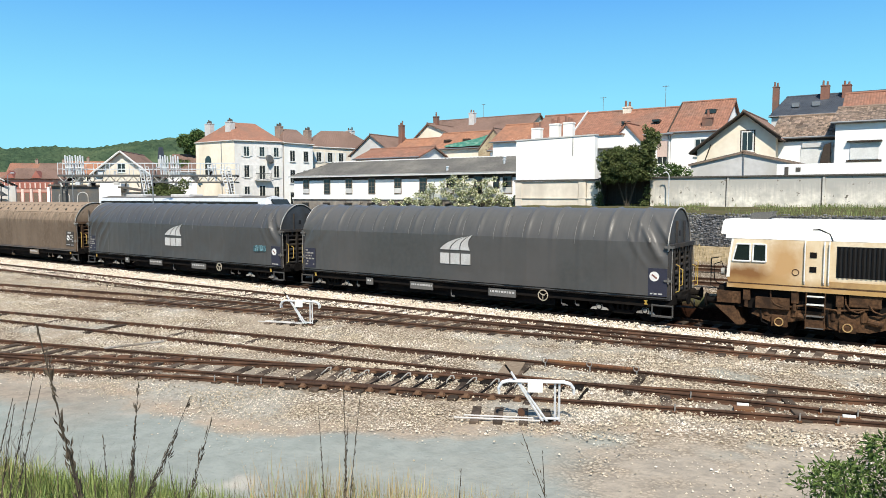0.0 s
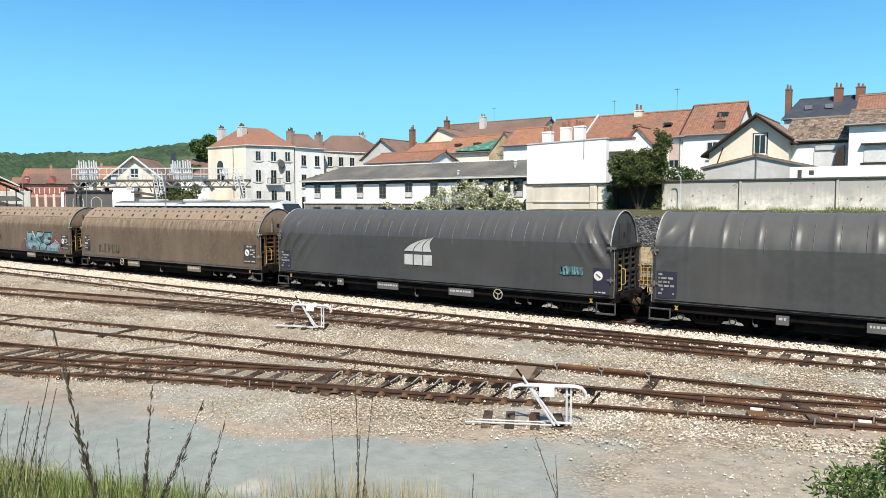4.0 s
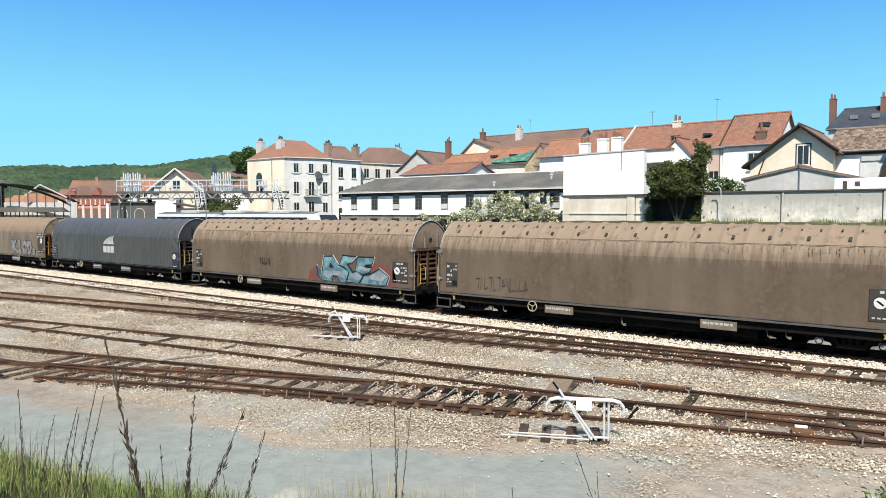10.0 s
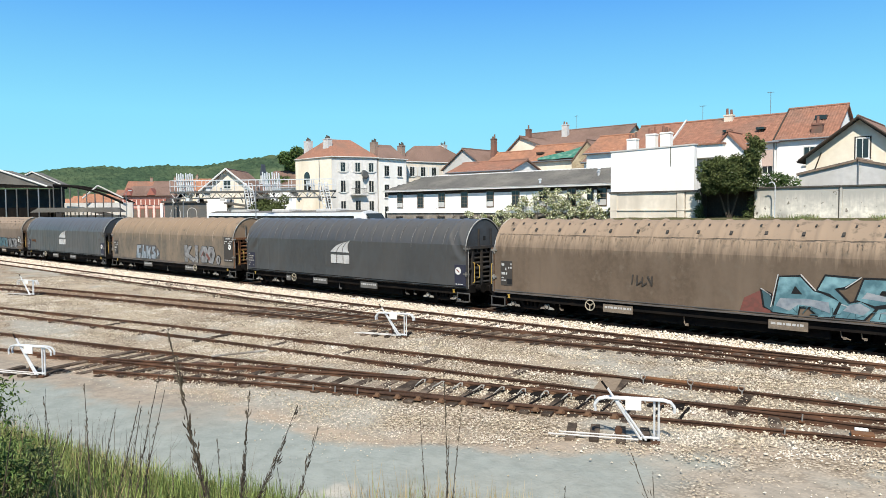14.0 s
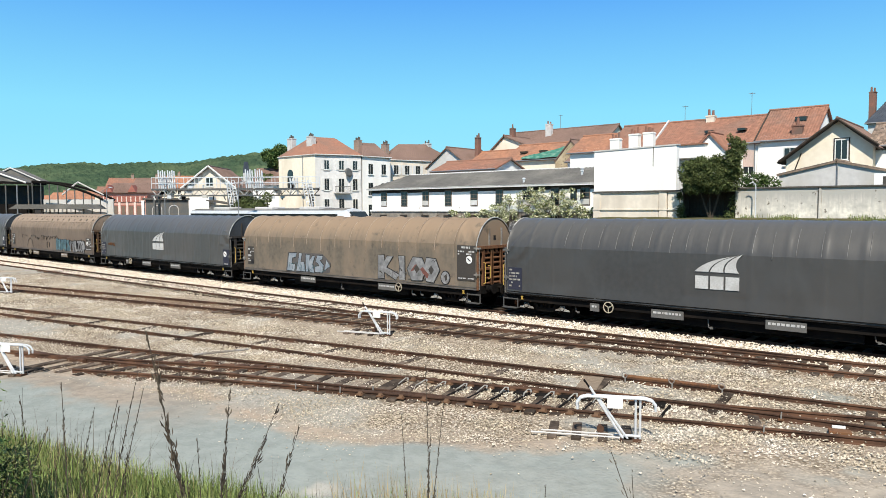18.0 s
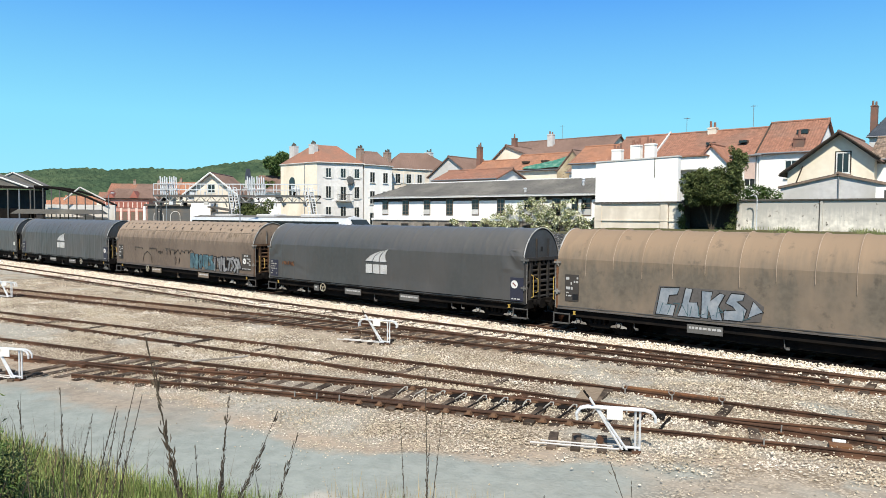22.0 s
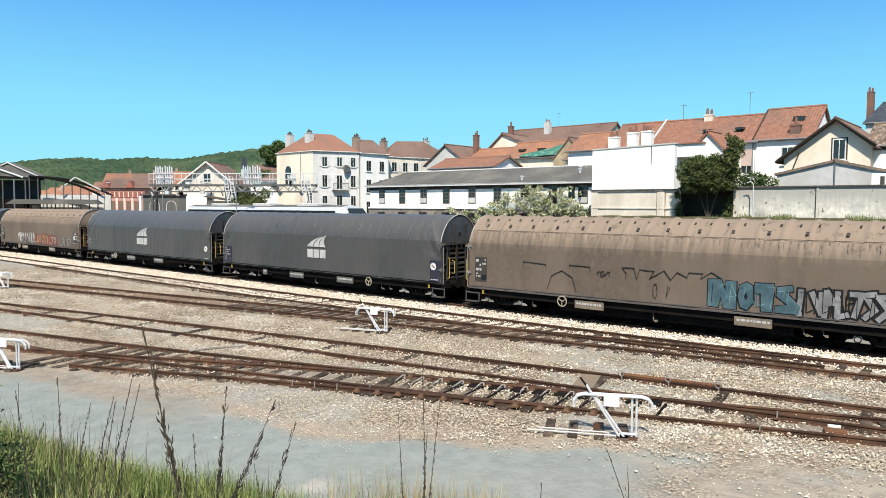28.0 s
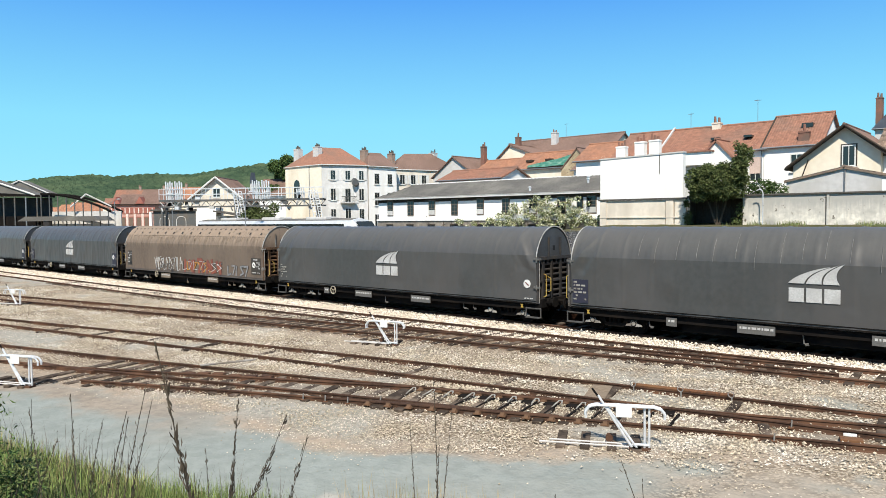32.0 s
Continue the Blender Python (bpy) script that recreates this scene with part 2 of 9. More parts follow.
INK_BLACK = mat("paint_black", (0.012, 0.012, 0.013), None, 0.6, 0, 20, 2, 0.02)
PAINT_ICE = mat("paint_pale_blue", (0.22, 0.255, 0.29), (0.16, 0.19, 0.225), 0.6, 0, 7, 3, 0.02, (0.30, 0.32, 0.34))
RIB_GREY = mat("hoop_highlight_grey", (0.21, 0.208, 0.205), (0.11, 0.109, 0.107), 0.5, 0, 9, 3, 0.03, (0.09, 0.088, 0.086))
PLATE_TAN = mat("plate_tan", (0.235, 0.19, 0.145), (0.17, 0.135, 0.10), 0.7, 0, 20, 3, 0.03, (0.12, 0.10, 0.08))
PLATE_PALE = mat("plate_pale", (0.34, 0.33, 0.30), (0.24, 0.23, 0.21), 0.7, 0, 20, 3, 0.03, (0.16, 0.14, 0.12))
PANEL_DARK = mat("panel_dark", (0.055, 0.048, 0.042), (0.045, 0.04, 0.035), 0.7, 0, 20, 2, 0.03)
TEAL = mat("paint_teal", (0.088, 0.185, 0.215), (0.06, 0.135, 0.165), 0.7, 0, 5, 2, 0.02, (0.20, 0.36, 0.40))
TEAL_WORN = mat("paint_worn_teal", (0.056, 0.106, 0.128), (0.042, 0.080, 0.097), 0.7, 0, 5, 2, 0.02, (0.085, 0.145, 0.165))
TEAL_DARK = mat("paint_dark_teal", (0.055, 0.115, 0.135), (0.04, 0.085, 0.10), 0.7, 0, 6, 2, 0.02)
SILVER = mat("paint_silver", (0.27, 0.27, 0.27), (0.17, 0.17, 0.175), 0.6, 0, 6, 2.5, 0.02, (0.13, 0.13, 0.13))
REDP = mat("paint_red", (0.18, 0.062, 0.05), (0.12, 0.055, 0.045), 0.7, 0, 6, 2.5, 0.02, (0.16, 0.06, 0.05))
RED_BRIGHT = mat("paint_bright_red", (0.27, 0.085, 0.055), (0.19, 0.065, 0.045), 0.7, 0, 6, 2.5, 0.02, (0.16, 0.06, 0.05))
ORANGEP = mat("paint_orange", (0.50, 0.24, 0.05), (0.4, 0.17, 0.05), 0.7, 0, 6, 2.5, 0.02)
RAIL = mat("rail_rust", (0.076, 0.045, 0.032), (0.046, 0.028, 0.020), 0.85, 0.0, 16, 1.0, 0.1, (0.135, 0.072, 0.045), 1.0, 0.08)
RAIL_TOP = mat("rail_head", (0.140, 0.086, 0.060), (0.098, 0.060, 0.043), 0.7, 0.2, 16, 1.0, 0.05, (0.11, 0.07, 0.05))
SLEEPER = vary(mat("sleeper_wood", (0.080, 0.062, 0.050), (0.045, 0.036, 0.029), 0.95, 0, 10, 1.5, 0.4, (0.17, 0.13, 0.10), 1.0, 0.03), 0.45)
STONE = vary(mat("ballast_stone", (0.50, 0.435, 0.34), (0.35, 0.30, 0.225), 0.95, 0, 12, 0.9, 0.3, (0.58, 0.53, 0.46), 1.0, 0.05), 0.48, "Geometry")
STONE_CLEAN = vary(mat("clean_ballast_stone", (0.72, 0.63, 0.52), (0.55, 0.475, 0.385), 0.95, 0, 12, 0.9, 0.3, (0.76, 0.69, 0.60), 1.0, 0.05), 0.42, "Geometry")
LOCO_WHITE = mat("loco_white", (0.80, 0.79, 0.75), (0.74, 0.73, 0.69), 0.45, 0, 6, 0.8, 0.02, (0.70, 0.67, 0.60), 3)
LOCO_CREAM = mat("loco_cream_grimy", (0.72, 0.62, 0.46), (0.64, 0.53, 0.37), 0.55, 0, 9, 2.2, 0.03, (0.60, 0.46, 0.28), 4.0)
stained(LOCO_CREAM, (0.21, 0.10, 0.035), (1.0, -1.33, 1.95), (1.5, 1.0, 0.62), 1.05, 0.45)
stained(LOCO_CREAM, (0.46, 0.285, 0.13), (2.1, -1.33, 2.5), (0.75, 1.0, 0.95))
stained(LOCO_CREAM, (0.42, 0.26, 0.10), (7.0, -1.33, 1.7), (9.0, 1.0, 0.35))
BAND = mat("waist_band_dull", (0.46, 0.31, 0.13), (0.38, 0.25, 0.11), 0.7, 0, 8, 1, 0.03, (0.30, 0.18, 0.08))
GRIME = mat("loco_brown", (0.125, 0.068, 0.036), (0.055, 0.031, 0.018), 0.85, 0.1, 12, 2.2, 0.15, (0.035, 0.022, 0.015), 1.0, 0.1)
GLASS = glassy("dark_glass", (0.02, 0.025, 0.025))
GLASS_TEAL = glassy("cab_glass", (0.012, 0.020, 0.018))


# ---- mesh helpers ----


def part(name, bm, material, parent=None, label="", smooth=False):
    """Links a bmesh as one mesh object, under a thing or a part."""
    me = bpy.data.meshes.new(name)
    bmesh.ops.recalc_face_normals(bm, faces=bm.faces)
    bm.to_mesh(me)
    bm.free()
    return mesh_part(name, me, material, parent, label, smooth)


def mesh_part(name, me, material, parent=None, label="", smooth=False):
    ob = new(name, me)
    for m in material if isinstance(material, (list, tuple)) else (material,):
        me.materials.append(m)
    if smooth:
        me.polygons.foreach_set("use_smooth", [True] * len(me.polygons))
    if parent:
        ob.parent = parent
    if label:
        ob["label"] = label
    return ob


def raw(name, verts, faces, material, parent=None, label="", smooth=False):
    me = bpy.data.meshes.new(name)
    me.from_pydata([tuple(v) for v in verts], [], faces)
    me.update()
    return mesh_part(name, me, material, parent, label, smooth)


def root(name, m, label, category, group=""):
    ob = new(name)
    ob.matrix_basis = m
    ob.empty_display_size = 0.2
    return tagged(ob, label, category, group)


def bx(bm, x0, x1, y0, y1, z0, z1):
    vs = [bm.verts.new(p) for p in ((x0, y0, z0), (x1, y0, z0), (x1, y1, z0), (x0, y1, z0), (x0, y0, z1), (x1, y0, z1), (x1, y1, z1), (x0, y1, z1))]
    for f in ((0, 3, 2, 1), (4, 5, 6, 7), (0, 1, 5, 4), (1, 2, 6, 5), (2, 3, 7, 6), (3, 0, 4, 7)):
        bm.faces.new([vs[i] for i in f])
    return bm


def box(x0, x1, y0, y1, z0, z1, bevel=0.0):
    bm = bx(bmesh.new(), x0, x1, y0, y1, z0, z1)
    if bevel:
        bmesh.ops.bevel(bm, geom=list(bm.edges), offset=bevel, segments=2, affect="EDGES", profile=0.5)
    return bm


def tube(bm, p, q, r, n=8, r2=None):
    p, q = Vector(p), Vector(q)
    d = (q - p).normalized()
    a = d.orthogonal().normalized()
    b = d.cross(a)
    r2 = r if r2 is None else r2
    lo = [bm.verts.new(p + (a * math.cos(k * math.tau / n) + b * math.sin(k * math.tau / n)) * r) for k in range(n)]
    hi = [bm.verts.new(q + (a * math.cos(k * math.tau / n) + b * math.sin(k * math.tau / n)) * r2) for k in range(n)]
    for k in range(n):
        bm.faces.new((lo[k], lo[(k + 1) % n], hi[(k + 1) % n], hi[k]))
    bm.faces.new(lo[::-1])
    bm.faces.new(hi)
    return bm


def pipe(bm, pts, r, n=8):
    for p, q in zip(pts, pts[1:]):
        tube(bm, p, q, r, n)
    return bm


def prism(bm, pts, axis, a, b):
    """A flat outline, pushed through from a to b along an axis."""
    def put(u, v, w):
        return {"x": (w, u, v), "y": (u, w, v), "z": (u, v, w)}[axis]
    lo = [bm.verts.new(put(u, v, a)) for u, v in pts]
    hi = [bm.verts.new(put(u, v, b)) for u, v in pts]
    n = len(pts)
    for k in range(n):
        bm.faces.new((lo[k], lo[(k + 1) % n], hi[(k + 1) % n], hi[k]))
    bm.faces.new(lo[::-1])
    bm.faces.new(hi)
    return bm


def ring(bm, c, radius, r, axis="y", n=20):
    pts = []
    for k in range(n + 1):
        u, v = radius * math.cos(k * math.tau / n), radius * math.sin(k * math.tau / n)
        pts.append((c[0] + u, c[1], c[2] + v) if axis == "y" else (c[0], c[1] + u, c[2] + v))
    return pipe(bm, pts, r, 6)


def ease(a, b, x):
    t = min(1.0, max(0.0, (x - a) / (b - a)))
    return t * t * (3 - 2 * t)

# ---- ground: one sheet with the near bank, the yard, the far bank and the town's slope ----
GROUND = -0.12


def bank_height(x, y):
    d = -0.18 * x + 0.98 * y - 0.35
    return 3.1 - 0.27 * max(0.0, d) if d < 3.6 else max(-1.0, 2.128 - 0.85 * (d - 3.6))


def ground_height(x, y):
    z = GROUND
    near = bank_height(x, y)
    if near > z - 0.3 and y < 30:
        z = max(z, near) if near - z > 0.25 else z + 0.25 * max(0.0, (near - z + 0.25) / 0.5) ** 2
    if y > 29:
        right = ease(-31, -27, x)
        far = float(np.interp(y, [29.2, 30.3, 36.2, 38.4], [0.0, 0.95, 1.45, 2.25])) if y < 38.8 else 3.85 + 0.3 * ease(40, 52, y)
        z += right * far
        if y > 52:
            town = max(0.0, y - 57) * 0.09 * ease(-140, -40, x)
            z = max(z, min(town + GROUND, 14)) if x < -27 else z + min((y - 52) * 0.10, 9)
    return z


def ground_material():
    m = mat("ground", (0.42, 0.355, 0.275), (0.26, 0.215, 0.165), 0.95, 0, 11, 0.25, 0.8, (0.44, 0.38, 0.30), 1.0, 0.0)
    nt = m.node_tree
    p = nt.nodes["Principled BSDF"]
    base = p.inputs["Base Color"].links[0].from_socket
    pos = nt.nodes.new("ShaderNodeNewGeometry").outputs["Position"]
    sep = nt.nodes.new("ShaderNodeSeparateXYZ")
    nt.links.new(pos, sep.inputs["Vector"])

    def val(op, a, b=None):
        n = nt.nodes.new("ShaderNodeMath")
        n.operation = op
        for k, v in enumerate((a, b)):
            if v is None:
                continue
            if isinstance(v, (int, float)):
                n.inputs[k].default_value = v
            else:
                nt.links.new(v, n.inputs[k])
        return n.outputs[0]

    def fuzz(scale, amount):
        n = nt.nodes.new("ShaderNodeTexNoise")
        n.inputs["Scale"].default_value, n.inputs["Detail"].default_value = scale, 5
        nt.links.new(pos, n.inputs["Vector"])
        return val("MULTIPLY", val("SUBTRACT", n.outputs["Fac"], 0.5), amount)

    def mask(v, lo, hi):
        r = nt.nodes.new("ShaderNodeMapRange")
        r.interpolation_type = "SMOOTHSTEP"
        r.inputs["From Min"].default_value, r.inputs["From Max"].default_value = lo, hi
        nt.links.new(v, r.inputs["Value"])
        return r.outputs["Result"]

    def tone(a, b, scale):
        n = nt.nodes.new("ShaderNodeTexNoise")
        n.inputs["Scale"].default_value, n.inputs["Detail"].default_value, n.inputs["Roughness"].default_value = scale, 8, 0.7
        nt.links.new(pos, n.inputs["Vector"])
        mx = nt.nodes.new("ShaderNodeMix")
        mx.data_type = "RGBA"
        mx.inputs["A"].default_value, mx.inputs["B"].default_value = (*a, 1), (*b, 1)
        nt.links.new(mask(n.outputs["Fac"], 0.35, 0.65), mx.inputs["Factor"])
        return mx.outputs["Result"]

    def lay(under, over, fac):
        mx = nt.nodes.new("ShaderNodeMix")
        mx.data_type = "RGBA"
        nt.links.new(under, mx.inputs["A"])
        nt.links.new(over, mx.inputs["B"])
        nt.links.new(fac, mx.inputs["Factor"])
        return mx.outputs["Result"]

    x, y, z = sep.outputs
    # broken stone: cells of differing tone parted by dark gaps
    cell = nt.nodes.new("ShaderNodeTexVoronoi")
    cell.inputs["Scale"].default_value = 15.0
    nt.links.new(pos, cell.inputs["Vector"])
    grey = nt.nodes.new("ShaderNodeSeparateColor")
    nt.links.new(cell.outputs["Color"], grey.inputs["Color"])

    def rubble(a, b):
        mx = nt.nodes.new("ShaderNodeMix")
        mx.data_type = "RGBA"
        mx.inputs["A"].default_value, mx.inputs["B"].default_value = (*a, 1), (*b, 1)
        nt.links.new(grey.outputs[0], mx.inputs["Factor"])
        gap = nt.nodes.new("ShaderNodeMix")
        gap.data_type = "RGBA"
        gap.inputs["B"].default_value = (a[0] * 0.48, a[1] * 0.45, a[2] * 0.42, 1)
        nt.links.new(mx.outputs["Result"], gap.inputs["A"])
        nt.links.new(mask(cell.outputs["Distance"], 0.36, 0.62), gap.inputs["Factor"])
        return gap.outputs["Result"]

    bump = nt.nodes.new("ShaderNodeBump")
    bump.invert = True
    bump.inputs["Strength"].default_value, bump.inputs["Distance"].default_value = 0.7, 0.03
    nt.links.new(cell.outputs["Distance"], bump.inputs["Height"])
    old = p.inputs["Normal"].links[0].from_socket
    nt.links.new(old, bump.inputs["Normal"])
    nt.links.new(bump.outputs["Normal"], p.inputs["Normal"])
    base = lay(base, rubble((0.27, 0.22, 0.165), (0.60, 0.51, 0.40)), mask(fuzz(0.3, 4.0), -1.0, 0.3))
    # grey fines between the tracks
    wide = fuzz(0.16, 9.0)
    col = lay(base, tone((0.39, 0.37, 0.32), (0.26, 0.245, 0.21), 9.0), mask(val("ADD", wide, fuzz(0.9, 2.0)), 0.0, 1.0))
    # sandy patches by the edge of the yard
    col = lay(col, tone((0.40, 0.32, 0.235), (0.31, 0.25, 0.19), 5.0), mask(val("ADD", fuzz(0.23, 9.0), fuzz(1.5, 1.5)), 0.9, 1.9))
    def along(a, b, c, lo, hi):
        """The strip between lo and hi metres beside a bending rail."""
        off = val("SUBTRACT", y, val("ADD", a, val("MULTIPLY", x, val("ADD", b, val("MULTIPLY", x, c)))))
        off = val("ADD", off, fuzz(1.4, 0.7))
        return val("MULTIPLY", mask(off, lo - 0.3, lo + 0.3), mask(val("SUBTRACT", hi, off), -0.3, 0.3))

    rust = tone((0.22, 0.15, 0.10), (0.13, 0.09, 0.062), 6.0)
    col = lay(col, rust, val("MULTIPLY", val("MULTIPLY", along(23.457, 0.1488, -0.00059, -0.5, 2.2), mask(val("SUBTRACT", -12.0, x), 0.0, 10.0)), 0.75))
    col = lay(col, rust, val("MULTIPLY", along(17.461, 0.3342, -0.00305, -0.25, 1.75), 0.45))
    col = lay(col, rust, val("MULTIPLY", along(23.457, 0.1488, -0.00059, -0.5, 0.9), 0.4))
    fines = tone((0.33, 0.335, 0.30), (0.25, 0.255, 0.225), 5.0)
    col = lay(col, fines, val("MULTIPLY", mask(val("ADD", fuzz(0.28, 7.0), fuzz(1.3, 1.6)), 0.3, 1.2), mask(x, -11.0, -6.0)))
    # clean bright ballast along the main line
    col = lay(col, rubble((0.50, 0.43, 0.355), (0.82, 0.73, 0.62)), val("MULTIPLY", val("ADD", 0.35, val("MULTIPLY", mask(val("SUBTRACT", -8.0, x), 0.0, 14.0), 0.65)), val("MULTIPLY", along(23.782, 0.0994, 0.00114, 0.15, 8.0), mask(val("SUBTRACT", 29.5, y), 0.0, 0.6))))
    # near-black brown painted in for the shade under and behind the train
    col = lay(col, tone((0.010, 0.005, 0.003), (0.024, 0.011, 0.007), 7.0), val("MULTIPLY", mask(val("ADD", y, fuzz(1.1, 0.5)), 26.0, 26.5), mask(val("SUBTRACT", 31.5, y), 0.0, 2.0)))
    # pale compacted service road, its far edge bending away to the right
    bend = val("MULTIPLY", val("MAXIMUM", val("ADD", x, 11.5), 0.0), 0.72)
    short = val("MINIMUM", val("MULTIPLY", val("MAXIMUM", val("SUBTRACT", -17.0, x), 0.0), 0.2), 1.6)
    edge = val("ADD", val("SUBTRACT", val("ADD", bend, 9.35), short), val("ADD", fuzz(0.5, 1.6), fuzz(2.5, 0.7)))
    far_side = mask(val("SUBTRACT", edge, y), -0.3, 0.5)
    stop = val("ADD", val("SUBTRACT", val("MULTIPLY", y, -0.53), x), val("ADD", fuzz(0.6, 2.4), 1.1))
    road = val("MULTIPLY", far_side, mask(stop, -0.5, 0.8))
    col = lay(col, tone((0.276, 0.300, 0.279), (0.226, 0.248, 0.231), 2.2), road)
    col = lay(col, tone((0.47, 0.44, 0.385), (0.38, 0.355, 0.31), 6.0), val("MULTIPLY", road, mask(val("ADD", fuzz(0.45, 5.0), fuzz(3.0, 1.2)), 0.5, 1.3)))
    # sandy margin of the road and the trodden ground beyond its bend
    margin = val("MULTIPLY", mask(val("SUBTRACT", val("ADD", edge, 1.1), y), 0.0, 0.7), mask(val("SUBTRACT", y, val("SUBTRACT", edge, 0.5)), 0.0, 0.8))
    col = lay(col, tone((0.40, 0.325, 0.25), (0.30, 0.25, 0.20), 4.0), val("MULTIPLY", margin, mask(fuzz(0.8, 4.0), -0.8, 0.3)))
    dirt = val("MULTIPLY", mask(val("SUBTRACT", -13.0, x), 0.0, 5.0), mask(val("ADD", val("SUBTRACT", y, val("SUBTRACT", edge, 2.2)), fuzz(0.9, 2.5)), 0.0, 1.4))
    col = lay(col, tone((0.34, 0.275, 0.215), (0.23, 0.185, 0.145), 3.0), val("MULTIPLY", val("MULTIPLY", dirt, far_side), 0.8))
    trod = val("ADD", val("SUBTRACT", val("MULTIPLY", val("ADD", x, 12.0), 0.55), val("SUBTRACT", y, 9.7)), fuzz(0.7, 2.2))
    trod = val("MULTIPLY", mask(trod, -0.2, 0.9), mask(val("ADD", x, 10.5), 0.0, 2.5))
    trod = val("MULTIPLY", trod, val("SUBTRACT", 1.0, val("MULTIPLY", road, 0.85)))
    col = lay(col, tone((0.37, 0.322, 0.262), (0.27, 0.24, 0.20), 3.0), val("MULTIPLY", trod, mask(fuzz(0.9, 4.0), -1.1, 0.3)))
    smooth = val("SUBTRACT", 1.0, val("MAXIMUM", road, val("MULTIPLY", trod, 0.75)))
    nt.links.new(val("MULTIPLY", smooth, 0.7), bump.inputs["Strength"])
    # soil and turf on the two banks
    turf = tone((0.070, 0.074, 0.034), (0.125, 0.108, 0.066), 1.2)
    col = lay(col, turf, mask(val("ADD", z, fuzz(0.8, 0.8)), 0.1, 0.7))
    # dirty ballast of the terrace behind the line, and the dry bank below the rubble wall
    behind = val("MULTIPLY", mask(y, 30.0, 30.4), mask(val("SUBTRACT", 38.8, y), 0.0, 0.3))
    col = lay(col, tone((0.36, 0.29, 0.19), (0.22, 0.175, 0.105), 3.0), behind)
    col = lay(col, rubble((0.20, 0.16, 0.12), (0.46, 0.40, 0.33)), val("MULTIPLY", behind, mask(val("SUBTRACT", val("ADD", 36.6, fuzz(0.9, 0.8)), y), -0.2, 0.3)))
    # open country far off
    col = lay(col, tone((0.06, 0.085, 0.03), (0.11, 0.12, 0.05), 0.02), mask(y, 130.0, 190.0))
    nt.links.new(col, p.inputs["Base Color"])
    return m


def build_ground():
    xs = np.concatenate([[-3000, -1500, -700, -400, -250], np.arange(-170, -45, 2.5), np.arange(-45, 14, 0.6), np.arange(14, 60, 4), [100, 250, 700, 3000]])
    ys = np.concatenate([[-1500, -300, -60, -20], np.arange(-8, 20, 0.5), np.arange(20, 28, 0.8), np.arange(28, 40, 0.4), np.arange(40, 66, 0.8), np.arange(66, 130, 4), [150, 200, 300, 500, 900, 1600, 3000]])
    verts, faces = [], []
    for y in ys:
        for x in xs:
            z = ground_height(x, y)
            if abs(x) < 60 and -8 < y < 60:
                z += 0.05 * noise.noise((x * 0.45, y * 0.45, 0)) * (1.0 if y < 24 or y > 30 else 0.2) - 0.02
            verts.append((x, y, z))
    n = len(xs)
    for j in range(len(ys) - 1):
        for i in range(n - 1):
            faces.append((j * n + i, j * n + i + 1, (j + 1) * n + i + 1, (j + 1) * n + i))
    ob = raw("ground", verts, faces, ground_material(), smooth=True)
    tagged(ob, "stony rail yard ground with a pale compacted service road", "ground", kind="structure")


build_ground()


# ---- tracks: each rail follows a gentle curve y = a + b x + c x x between two stations ----
def bend_of(a, b, c, lo, hi, lo_slope=None, hi_slope=None):
    def f(x):
        k = min(hi, max(lo, x))
        y = a + b * k + c * k * k
        if x > hi:
            y += (x - hi) * (b + 2 * c * hi if hi_slope is None else hi_slope)
        if x < lo:
            y += (x - lo) * (b + 2 * c * lo if lo_slope is None else lo_slope)
        return y
    return f


MAIN_Y = 27.04
rail_a = bend_of(24.686, 0.0429, 0.00033, -54, 0, 0.0)
rail_b = bend_of(23.782, 0.0994, 0.00114, -43, 0, 0.0)
rail_c = bend_of(23.457, 0.1488, -0.00059, -40, 0)
rail_d = bend_of(19.724, 0.1653, -0.00096, -32, 0)
rail_e = bend_of(17.927, 0.1748, -0.00024, -32, 0)
rail_f = bend_of(19.385, 0.4022, 0.00242, -27, 0, None, 0.17)
rail_h = bend_of(17.461, 0.3342, -0.00305, -24, 0, None, 0.17)
rail_g = bend_of(20.823, 0.4775, 0, -30, -10)
rail_i = bend_of(17.244, 0.3325, 0, -30, -10)
PROFILE = [(-0.07, -0.16), (0.07, -0.16), (0.07, -0.148), (0.012, -0.125), (0.012, -0.045), (0.036, -0.035), (0.036, -0.005), (0.028, 0.0), (-0.028, 0.0), (-0.036, -0.005), (-0.036, -0.035), (-0.012, -0.045), (-0.012, -0.125), (-0.07, -0.148)]


def rail_mesh(name, f, x0, x1, parent, step=2.0, dz=0.0):
    n = max(2, int((x1 - x0) / step) + 1)
    verts, faces = [], []
    for i in range(n):
        x = x0 + (x1 - x0) * i / (n - 1)
        s = (f(x + 0.1) - f(x - 0.1)) / 0.2
        k = math.hypot(1, s)
        for u, v in PROFILE:
            verts.append((x - u * s / k, f(x) + u / k, v + dz))
    m = len(PROFILE)
    for i in range(n - 1):
        for k in range(m):
            faces.append((i * m + k, (i + 1) * m + k, (i + 1) * m + (k + 1) % m, i * m + (k + 1) % m))
    faces += [tuple(range(m)), tuple(range((n - 1) * m, n * m))[::-1]]
    ob = raw(name, verts, faces, (RAIL, RAIL_TOP), parent)
    for poly in ob.data.polygons:
        if poly.normal.z > 0.9 and poly.center.z > dz - 0.01:
            poly.material_index = 1
    return ob


